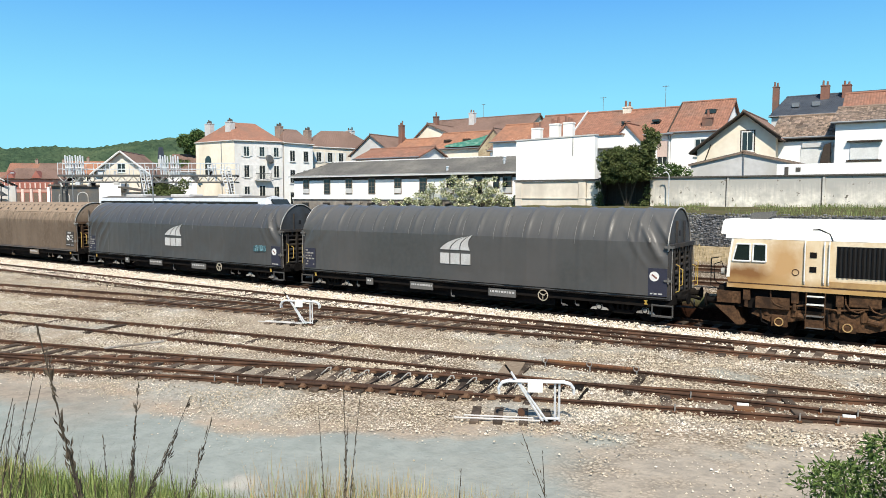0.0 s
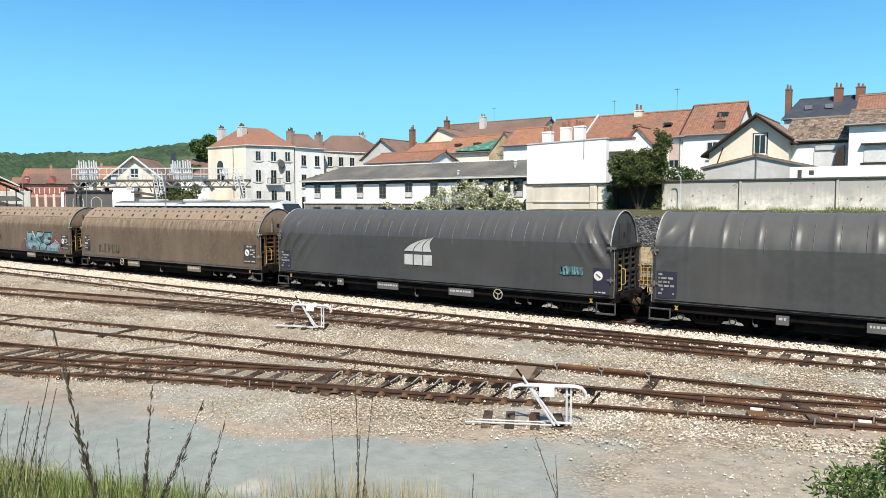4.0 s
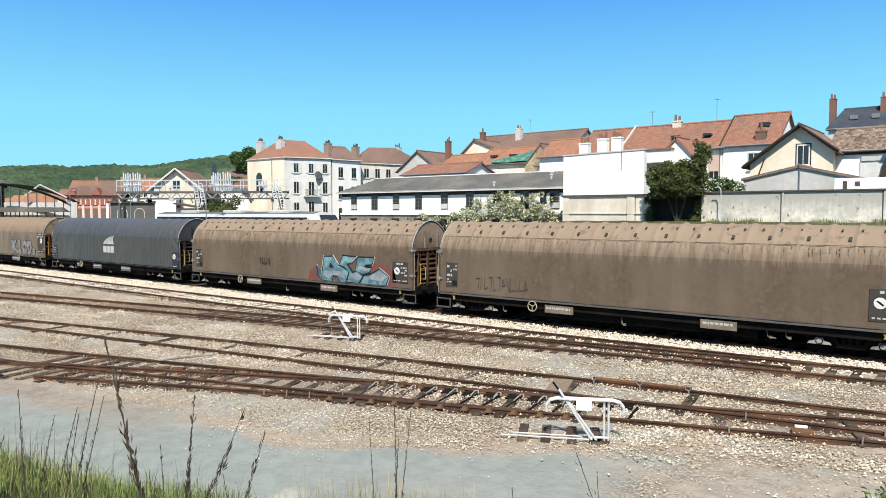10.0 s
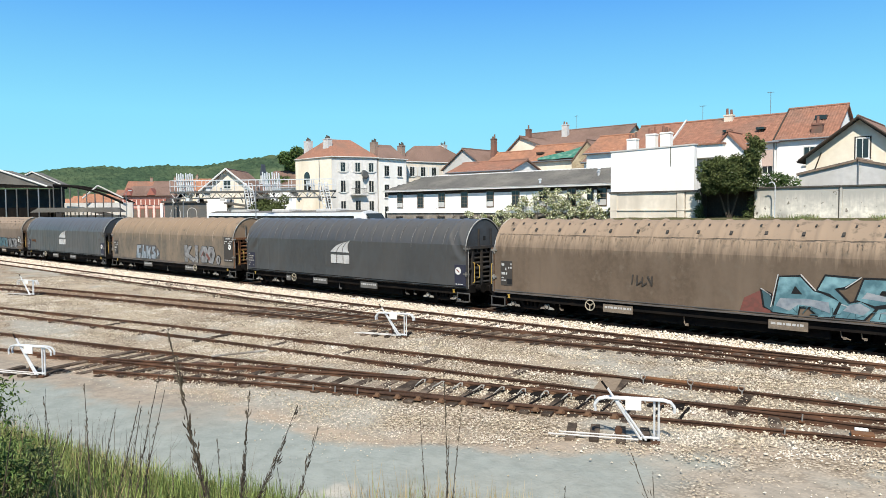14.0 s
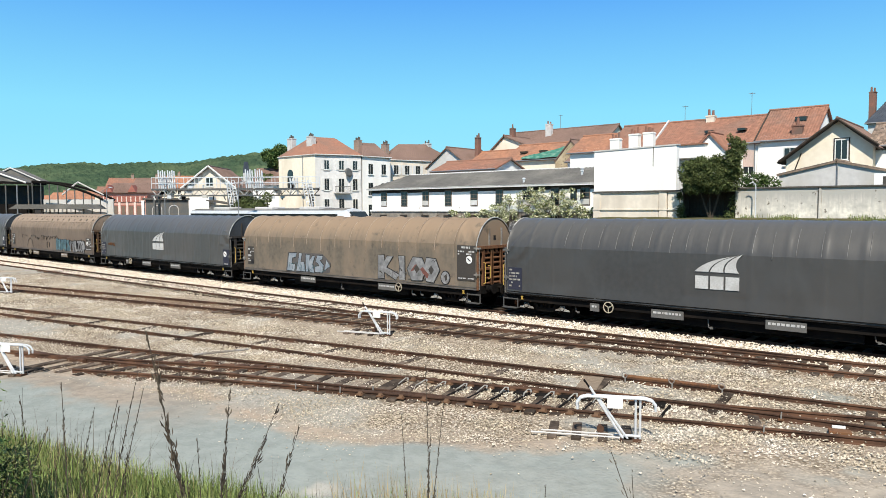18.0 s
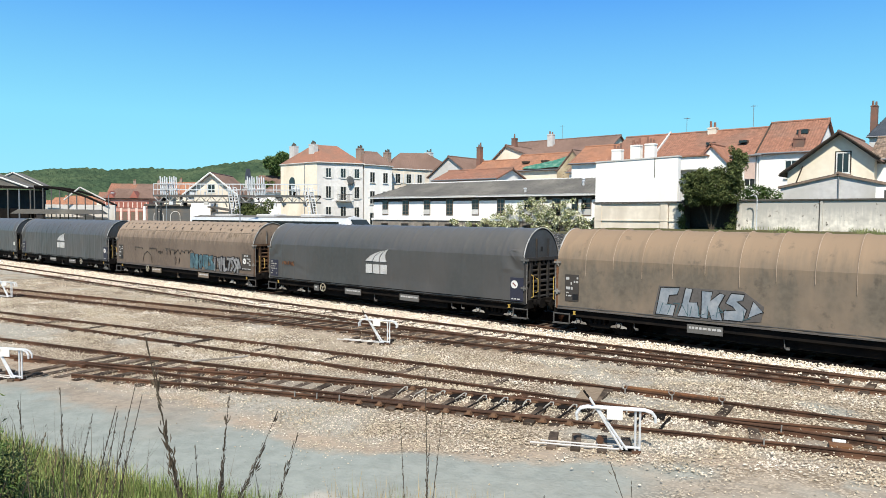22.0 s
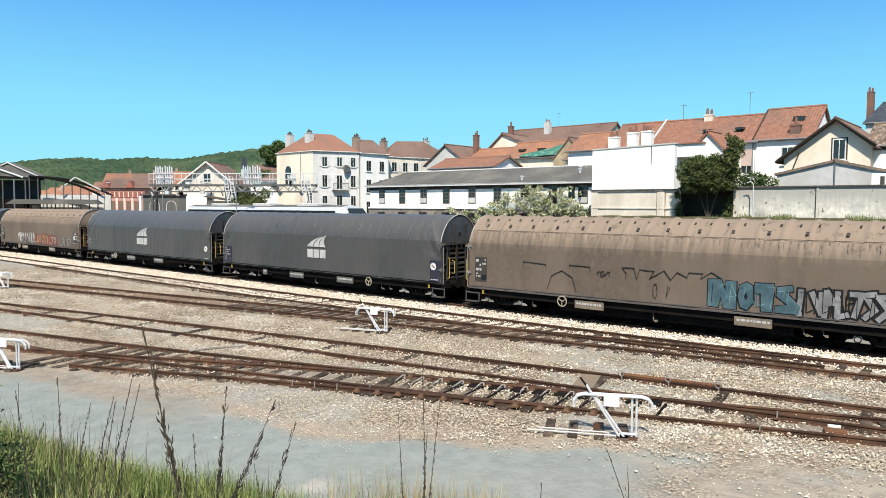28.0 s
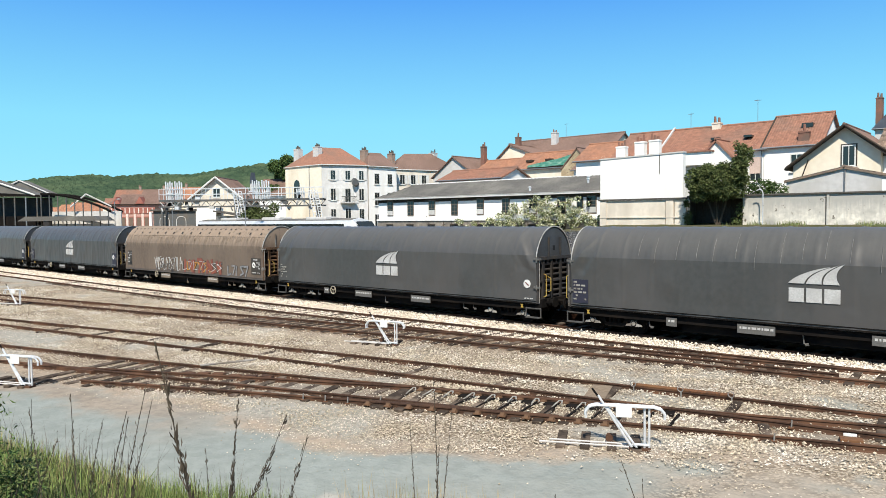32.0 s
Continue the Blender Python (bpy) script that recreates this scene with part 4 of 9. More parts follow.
def side_panels(parent, kind, seed):
    """Data panels at both ends of the near side."""
    dark = kind == "dark"
    navy = dark and seed < 6
    if kind == "tan":
        lo, hi, x0, x1, cx, cz = 1.36, 3.0, 8.06, 9.14, 8.78, 2.34
    elif dark:
        lo, hi, x0, x1, cx, cz = 1.06, 2.10, 8.50, 9.19, 8.72, 1.80
    else:
        lo, hi, x0, x1, cx, cz = 1.28, 2.30, 7.95, 8.95, 8.25, 1.86
    right = parent
    if navy or not dark:
        right = flat(parent, "data_panel", [(x0, lo), (x1, lo), (x1, hi), (x0, hi)], PANEL_BLUE if dark else PANEL_DARK, 0, 0, label="dark data panel with a round white mark")
    pts = [(cx + 0.18 * math.cos(k * math.tau / 18), cz + 0.18 * math.sin(k * math.tau / 18)) for k in range(18)]
    flat(right, "round_mark", pts, WHITE, 0, 0, 1, 0.006)
    flat(right, "mark_bar", [(cx - 0.11, cz + 0.05), (cx - 0.07, cz + 0.09), (cx + 0.11, cz - 0.05), (cx + 0.07, cz - 0.09)], REDP if dark else INK_BLACK, 0, 0, 1, 0.012)
    bars(right, 3, x0 + 0.08, x1 - 0.06, lo + 0.08, 1, 0.1, LOGO, 0.05)
    if not dark:
        bars(right, 4, cx + 0.26 if kind != "tan" else x0 + 0.06, x1 - 0.05, hi - 0.32, 4 if kind != "tan" else 2, 0.12, LOGO, 0.07)
        bars(right, 6, x0 + 0.06, x1 - 0.3, hi - 0.14, 1, 0.12, LOGO, 0.09)
    left = parent
    if navy or not dark:
        left = flat(parent, "data_panel", [(-9.14, 1.15), (-8.42, 1.15), (-8.42, 2.12), (-9.14, 2.12)] if dark else [(-8.86, 1.30), (-8.22, 1.30), (-8.22, 2.40), (-8.86, 2.40)], PANEL_BLUE if dark else PANEL_DARK, 0, 0, label="dark data panel with rows of pale marks")
    if dark:
        bars(left, 5, -9.08, -8.5, 1.98, 6, 0.14, PLATE_PALE, 0.07)
    else:
        bars(left, 5, -8.80, -8.5, 2.18, 3, 0.2, LOGO, 0.11)
        bars(left, 8, -8.44, -8.24, 2.22, 2, 0.16, LOGO, 0.08)
        bars(left, 9, -8.80, -8.55, 1.62, 2, 0.12, LOGO, 0.05)
        flat(left, "plate_box", [(-8.50, 1.36), (-8.24, 1.36), (-8.24, 1.60), (-8.50, 1.60)], INK_BLACK, 0, 0, 1, 0.005)


def wagon(kind, seed, label):
    """One hooded bogie wagon; x runs along the train, the origin on the rail head."""
    dark = kind == "dark"
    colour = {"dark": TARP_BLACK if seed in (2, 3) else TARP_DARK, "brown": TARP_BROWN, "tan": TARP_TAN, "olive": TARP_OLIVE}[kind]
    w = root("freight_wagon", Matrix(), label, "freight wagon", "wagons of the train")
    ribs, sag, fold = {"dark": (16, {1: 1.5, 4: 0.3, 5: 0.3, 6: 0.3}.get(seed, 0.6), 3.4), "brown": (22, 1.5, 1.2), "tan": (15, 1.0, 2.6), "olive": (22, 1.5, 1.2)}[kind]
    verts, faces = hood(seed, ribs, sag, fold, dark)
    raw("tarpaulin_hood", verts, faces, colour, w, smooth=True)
    # lashing rail along the foot of the hood
    bm = bmesh.new()
    for y in (-1.46, 1.42):
        bx(bm, -9.2, 9.2, y, y + 0.04, 0.95, 1.0)
        bx(bm, -9.2, 9.2, y + 0.015, y + 0.03, 1.05, 1.08)
    part("lashing_rail", bm, SEAM if not dark else STEEL_DARK, w)
    iron = IRON_GREY if dark else STEEL_RUST if kind == "tan" else STEEL_BROWN
    for s in (-1, 1):
        end_wall(w, s, iron, ARCH_SKY_BLUE if dark else colour)
        headstock(w, s)
    underframe(w, 4.25 if (seed in (1, 2, 5) if dark else kind == "tan") else -4.25, [(-4.9, 0.4), (-1.85, 1.26), (2.32, 1.3)] if dark else [(-3.03, 1.3), (3.35, 1.26)], PLATE if dark or kind == "tan" else PLATE_TAN)
    for x in (-7.43, 7.43):
        bogie(w, x)
    side_panels(w, kind, seed)
    if dark:
        logo(w, 0.0, 1.78)
        if seed in (1, 2, 3, 5):
            # hoops that show through the upper half of the cloth, highlights painted pale grey
            rng = random.Random(seed)
            for k in range(4, 25):
                x = -9.2 + 18.4 * k / 25 + rng.uniform(-0.08, 0.08)
                low = -0.545 + rng.uniform(-0.01, 0.04) - (0.05 if k % 5 == 0 else 0.0)
                ts = [low + (0.20 + 0.14 * rng.random()) * j / 8 for j in range(9)]
                pts = [(x, section(t)[0] * 1.014, section(t)[1] + 0.03 * max(0.0, 1 - abs(t) / 0.6)) for t in ts]
                part("hoop_rib", pipe(bmesh.new(), pts, 0.009, 5), RIB_GREY, w)
    elif kind == "tan":
        # hoops that stand out through the cloth
        for k in range(1, ribs * 1):
            x = -9.12 + 1.213 * k
            low = -0.66 - 0.04 * math.sin(k * 2.3)
            ts = [low + (0.1 - low) * j / 14 for j in range(15)]
            pts = [(x, section(t)[0] * 1.020, section(t)[1] + 0.030 * max(0.0, 1 - abs(t) / 0.6)) for t in ts]
            part("hoop_rib", pipe(bmesh.new(), pts, 0.012, 6), CORD_TAN, w)
    else:
        # short stitched tabs where the hoops bear, and a seam under them
        rng = random.Random(seed)
        shapes = []
        for t, long, wide in ((-0.325, 0.020, 0.05), (-0.21, 0.016, 0.03)):
            (y, z), (y2, z2) = section(t - long), section(t + long)
            rows = [(-wide, y, z), (wide, y, z), (wide, y2, z2), (-wide, y2, z2)]
            verts = [(u, v * 1.018, q + 0.012) for u, v, q in rows] + [(u, v * 1.036, q + 0.030) for u, v, q in rows]
            me = bpy.data.meshes.new("hoop_tab")
            me.from_pydata(verts, [], [(0, 1, 2, 3), (7, 6, 5, 4), (0, 4, 5, 1), (1, 5, 6, 2), (2, 6, 7, 3), (3, 7, 4, 0)])
            me.materials.append(PANEL_DARK)
            shapes.append(me)
        for k in range(15):
            for me, dx in ((shapes[0], 0.0), (shapes[1], 0.3), (shapes[1], -0.28)):
                tab = new("hoop_tab", me)
                tab.parent = w
                tab.matrix_basis = pose(-8.4 + 1.21 * k + dx, 0, 0)
        y, z = section(-0.395)
        part("seam", tube(bmesh.new(), (-9.15, y * 1.024, z + 0.012), (9.15, y * 1.024, z + 0.012), 0.009, 5), PANEL_DARK, w)
        # dust washed down in teeth below the line of pegs
        verts, faces = [], []
        for k in range(ribs * 4):
            x = -9.0 + 18.0 * (k + rng.uniform(-0.4, 0.4)) / (ribs * 4)
            wide, t0 = rng.uniform(0.012, 0.045), -0.40 - rng.uniform(0.0, 0.02)
            t1 = t0 - rng.uniform(0.03, 0.12)
            n = len(verts)
            for j in range(6):
                t = t0 + (t1 - t0) * j / 5
                y, z = section(t)
                half = wide * (1 - 0.85 * j / 5) * rng.uniform(0.7, 1.2)
                sway = rng.uniform(-0.015, 0.015)
                for s in (-1, 1):
                    verts.append((x + sway + s * half, y * 1.026, z + 0.03 * max(0.0, 1 - abs(t) / 0.6)))
            faces += [(n + 2 * j, n + 2 * j + 1, n + 2 * j + 3, n + 2 * j + 2) for j in range(5)]
        tagged(raw("dust_streak", verts, faces, DUST, w, "pale dust streaks run down the cloth"), kind="stuff")
    return w


def loco():
    """Rear cab and part of the body of a six-axle diesel locomotive; x = 0 at its rear buffer beam."""
    w = root("diesel_locomotive", Matrix(), "white and cream six-axle diesel locomotive, streaked with brown grime", "locomotive")
    half, L = 1.33, 20.0
    bm = bmesh.new()
    sec = [(-half, 1.72), (-half, 3.28), (-half + 0.06, 3.42), (-1.02, 3.84), (-0.7, 3.93), (0.7, 3.93), (1.02, 3.84), (half - 0.06, 3.42), (half, 3.28), (half, 1.72)]
    prism(bm, [(u, v) for u, v in sec if v > 3.2], "x", 0.24, L - 0.3)
    prism(bm, [(u * 0.98, 3.60 + (v - 3.60) * 0.96) for u, v in sec if v > 3.4], "x", 0.06, 0.24)
    part("roof", bm, LOCO_WHITE, w, "white rounded roof")
    bm = bmesh.new()
    # body side with the cab end raked at the foot
    prism(bm, [(0.36, 1.75), (0.30, 2.0), (0.36, 2.62), (0.45, 3.27), (L - 0.40, 3.27), (L - 0.28, 2.62), (L - 0.12, 2.0), (L - 0.12, 1.75)], "y", -half, half)
    part("body", bm, LOCO_CREAM, w, "cream body side stained with brown exhaust grime")
    bm = bmesh.new()
    bx(bm, 0.32, L - 0.1, -half - 0.02, half + 0.02, 1.60, 1.76)
    part("sole_bar", bm, LOCO_CREAM, w)
    part("underframe", box(0.0, L, -1.10, 1.10, 0.9, 1.60), STEEL_DARK, w, "black underframe")
    for x0, x1, z0, z1 in ((4.0, 4.9, 1.2, 1.58), (5.3, 5.7, 1.1, 1.55), (6.4, 7.6, 1.15, 1.5), (8.0, 12.0, 0.45, 1.55)):
        part("equipment_box", box(x0, x1, -1.28, -1.0, z0, z1, 0.03), GRIME, w)
    for x0, x1 in ((0.58, 1.04), (1.12, 1.54)):
        pts = [(x0 + (0.0 if x0 > 0.8 else -0.10), 2.52), (x1, 2.52), (x1, 3.10), (x0 + (0.02 if x0 > 0.8 else 0.03), 3.10)]
        pane = part("cab_window", prism(bmesh.new(), pts, "y", -half - 0.012, -half + 0.02), GLASS_TEAL, w, "dark cab side window")
        bm = bmesh.new()
        for (a, b), (c, d) in zip(pts, pts[1:] + pts[:1]):
            tube(bm, (a, -half - 0.015, b), (c, -half - 0.015, d), 0.03, 6)
        part("window_frame", bm, WHITE, pane)
    bm = box(2.75, 3.25, -half - 0.005, -half + 0.05, 1.78, 3.25)
    part("cab_door", bm, LOCO_CREAM, w)
    for x in (2.72, 3.28, 3.42):
        bm = pipe(bmesh.new(), [(x, -half, 1.85), (x, -half - 0.07, 1.95), (x, -half - 0.07, 3.15), (x, -half, 3.25)], 0.02, 6)
        part("grab_rail", bm, WHITE, w, "white grab rail")
    for z in (2.25, 2.72):
        part("door_latch", box(2.86, 3.06, -half - 0.02, -half, z, z + 0.18), STEEL_DARK, w)
    grille = part("grille_recess", box(3.62, 9.6, -half - 0.006, -half + 0.1, 2.12, 3.12), INK_BLACK, w, "black ribbed radiator grille")
    x, fin = 3.68, None
    while x < 9.55:
        if fin is None:
            fin = part("grille_fin", box(0, 0.05, -half - 0.05, -half, 2.14, 3.10), STEEL_DARK, grille)
            first = fin
        else:
            fin = new("grille_fin", first.data)
            fin.parent = grille
        fin.matrix_basis = pose(x, 0, 0)
        x += 0.13
    part("band", box(3.45, L - 0.4, -half - 0.010, -half + 0.02, 1.80, 1.98), BAND, w, "dull ochre waist band")
    bm = bmesh.new()
    prism(bm, [(0.82, 3.90), (0.88, 4.14), (1.62, 4.20), (1.42, 3.92)], "y", -0.5, 0.1)
    part("roof_horn", bm, PLATE, w, "grey roof fairing")
    bm = pipe(bmesh.new(), [(2.9, -1.15, 3.62), (3.1, -1.16, 3.64), (3.4, -1.22, 3.5), (3.5, -1.34, 3.3)], 0.02, 6)
    part("roof_pipe", bm, STEEL_DARK, w)
    bm = prism(bmesh.new(), [(0.29, 1.95), (0.35, 2.62), (0.44, 3.27), (0.52, 3.27), (0.46, 3.0), (0.42, 2.45), (0.40, 1.95)], "y", -half - 0.008, -half + 0.02)
    part("cab_pillar", bm, LOCO_WHITE, w, "white cab corner pillar")
    part("headlight", tube(bmesh.new(), (0.2, -1.1, 2.1), (0.08, -1.1, 2.1), 0.13, 14), PLATE_PALE, w)
    # pale ring marks and plates on the cab side
    bm = ring(bmesh.new(), (2.45, -half - 0.004, 2.22), 0.10, 0.015)
    part("ring_mark", bm, GRIME, w)
    # bogies, tanks and steps
    for xb in (4.0, L - 4.0):
        bm = bmesh.new()
        for s in (-1, 1):
            prism(bm, [(xb - 2.9, 0.72), (xb - 2.6, 0.95), (xb + 2.6, 0.95), (xb + 2.9, 0.72), (xb + 2.2, 0.45), (xb + 1.3, 0.62), (xb + 0.6, 0.40), (xb - 0.6, 0.40), (xb - 1.3, 0.62), (xb - 2.2, 0.45)], "y", s * 1.0, s * 1.16)
            for k in (-2.0, 0.0, 2.0):
                bx(bm, xb + k - 0.24, xb + k + 0.24, s * 1.05, s * 1.24, 0.36, 0.74)
                tube(bm, (xb + k, s * 1.22, 0.53), (xb + k, s * 1.32, 0.53), 0.15, 12)
                for q in (-0.42, 0.42):
                    tube(bm, (xb + k + q, s * 1.1, 0.72), (xb + k + q, s * 1.1, 1.08), 0.11, 10)
            pipe(bm, [(xb - 2.0, s * 1.2, 1.0), (xb - 1.2, s * 1.24, 1.15), (xb - 0.3, s * 1.24, 1.05), (xb + 0.8, s * 1.22, 1.2)], 0.035, 6)
        part("bogie_frame", bm, GRIME, w, "brown rusted bogie frame")
    bm = bmesh.new()
    prism(bm, [(-0.1, 0.95), (0.55, 0.95), (0.85, 0.32), (0.65, 0.30)], "y", -1.25, 1.25)
    bx(bm, 0.0, 0.75, -1.33, 1.33, 1.05, 1.45)
    bx(bm, 1.25, 2.3, -1.30, -1.05, 0.95, 1.32)
    part("pilot", bm, GRIME, w, "brown buffer beam and plough")
    bm = bmesh.new()
    for z in (0.42, 0.80, 1.18, 1.45):
        part("step", box(2.82, 3.33, -1.40, -1.18, z, z + 0.03), PLATE if z < 1.1 else WHITE, w, "grey cab step")
    bx(bm, 2.80, 3.35, -1.36, -1.30, 0.42, 0.70)
    for x in (2.80, 3.35):
        bx(bm, x - 0.015, x + 0.015, -1.38, -1.35, 0.4, 1.6)
    part("step_frame", bm, GRIME, w)
    for y in (-0.87, 0.87):
        bm = tube(bmesh.new(), (0.05, y, 1.05), (-0.45, y, 1.05), 0.13, 12)
        tube(bm, (-0.42, y, 1.05), (-0.48, y, 1.05), 0.24, 16)
        part("buffer", bm, STEEL_DARK, w)
    # hoses, sand boxes, brake cylinders and hangers over the bogie
    for x in (1.7, 3.9, 4.55, 5.7, 6.6):
        bm = pipe(bmesh.new(), [(x, -1.2, 1.55), (x + 0.02, -1.28, 1.3), (x + 0.14, -1.3, 1.12), (x + 0.36, -1.3, 1.04), (x + 0.55, -1.26, 1.12)], 0.025, 6)
        part("hose", bm, GRIME, w)
    for x in (0.95, 2.45, 3.75, 6.15):
        bm = box(x - 0.11, x + 0.11, -1.30, -1.12, 1.18, 1.55, 0.02)
        bx(bm, x - 0.05, x + 0.05, -1.28, -1.2, 0.95, 1.2)
        part("sand_box", bm, GRIME, w)
    for x in (2.0, 4.0, 6.0):
        bm = ring(bmesh.new(), (x, -1.33, 0.53), 0.13, 0.02, n=14)
        part("axle_cap", bm, BAND, w)
        bm = tube(bmesh.new(), (x + 0.55, -1.2, 0.78), (x + 0.95, -1.22, 0.70), 0.10, 10)
        part("brake_cylinder", bm, GRIME, w)
        bm = pipe(bmesh.new(), [(x - 0.6, -1.22, 0.95), (x - 0.55, -1.24, 0.5), (x - 0.35, -1.24, 0.42)], 0.025, 6)
        part("brake_hanger", bm, STEEL_DARK, w)
    # the line of shade below the body, laid on as a brown strip
    part("shadow_gap", box(0.36, 19.8, -half - 0.024, -half + 0.03, 1.745, 1.785), GRIME, w, "brown strip for the shade along the foot of the body")
    bm = bmesh.new()
    part("end_rail", pipe(bmesh.new(), [(0.0, -1.2, 1.5), (-0.25, -1.2, 1.6), (-0.25, -1.2, 2.55), (0.0, -1.2, 2.6)], 0.02, 6), STEEL_DARK, w)
    pipe(bm, [(0.0, -0.5, 1.5), (-0.3, -0.5, 1.7), (-0.3, -0.5, 2.3), (-0.3, 0.5, 2.3), (0, 0.5, 1.5)], 0.017, 6)
    part("end_rail", bm, STEEL_DARK, w)
    return w


def strokes(parent, lines, width, fill, edge=None, rim=0.05, name="graffiti"):
    """Broad painted bars along broken lines, with a rim of another colour showing round them."""
    for colour, grow, lift in ((edge, rim, 0.002), (fill, 0.0, 0.012)):
        if colour is None:
            continue
        bm, n = bmesh.new(), 0
        for line in lines:
            for (x0, z0), (x1, z1) in zip(line, line[1:]):
                d = math.hypot(x1 - x0, z1 - z0) or 1.0
                u, v = (x1 - x0) / d, (z1 - z0) / d
                h, e = width / 2 + grow, width * 0.28 + grow
                y = -HALF - 0.034 - lift - 0.0007 * (n % 9)
                x0, z0, x1, z1 = x0 - u * e, z0 - v * e, x1 + u * e, z1 + v * e
                prism(bm, [(x0 - v * h, z0 + u * h), (x1 - v * h, z1 + u * h), (x1 + v * h, z1 - u * h), (x0 + v * h, z0 - u * h)], "y", y, -HALF - 0.01)
                n += 1
        tagged(part(name + ("_fill" if grow == 0 else "_edge"), bm, colour, parent), kind="stuff")


def scrawl(seed, x0, x1, z0, z1, n):
    """Angular zigzags that fill a box, like a wild tag that nobody can read."""
    rng = random.Random(seed)
    out = []
    for k in range(n):
        a = x0 + (x1 - x0) * (k + 0.2) / n
        b = a + (x1 - x0) / n * 0.75
        lo, hi = z0 + rng.uniform(0, 0.12) * (z1 - z0), z1 - rng.uniform(0, 0.18) * (z1 - z0)
        m = (lo + hi) / 2 + rng.uniform(-0.1, 0.1)
        out.append(rng.choice(([(a, lo), (a + 0.06, hi), (b, m), (a, m - 0.05)], [(a, hi), (a, lo), (b, lo + 0.1)], [(b, hi), (a, hi - 0.05), (b, m - 0.1), (a, lo)], [(a, lo), (a + 0.05, hi)], [(a, hi), (b, lo), (b, hi)], [(a, hi), (b, hi), (a + 0.1, lo)])))
    return out


def outlined(parent, shapes, fill, edge, grow=0.05, lift=0.012):
    """Painted letters: each outline filled, over a slightly larger one in the colour of the rim."""
    for k, pts in enumerate(shapes):
        turn = sum(pts[j - 1][0] * pts[j][1] - pts[j][0] * pts[j - 1][1] for j in range(len(pts)))
        s = 1 if turn > 0 else -1
        wide = []
        for i, (u, v) in enumerate(pts):
            (a, b), (c, d) = pts[i - 1], pts[(i + 1) % len(pts)]
            nx, nz = d - b, -(c - a)
            q = math.hypot(nx, nz) or 1
            wide.append((u + s * nx / q * grow, v + s * nz / q * grow))
        flat(parent, "graffiti_edge", wide, edge, 0, 0, 1, 0.003 + 0.001 * (k % 4))
        flat(parent, "graffiti_fill", pts, fill[k % len(fill)] if isinstance(fill, list) else fill, 0, 0, 1, lift + 0.001 * (k % 4))


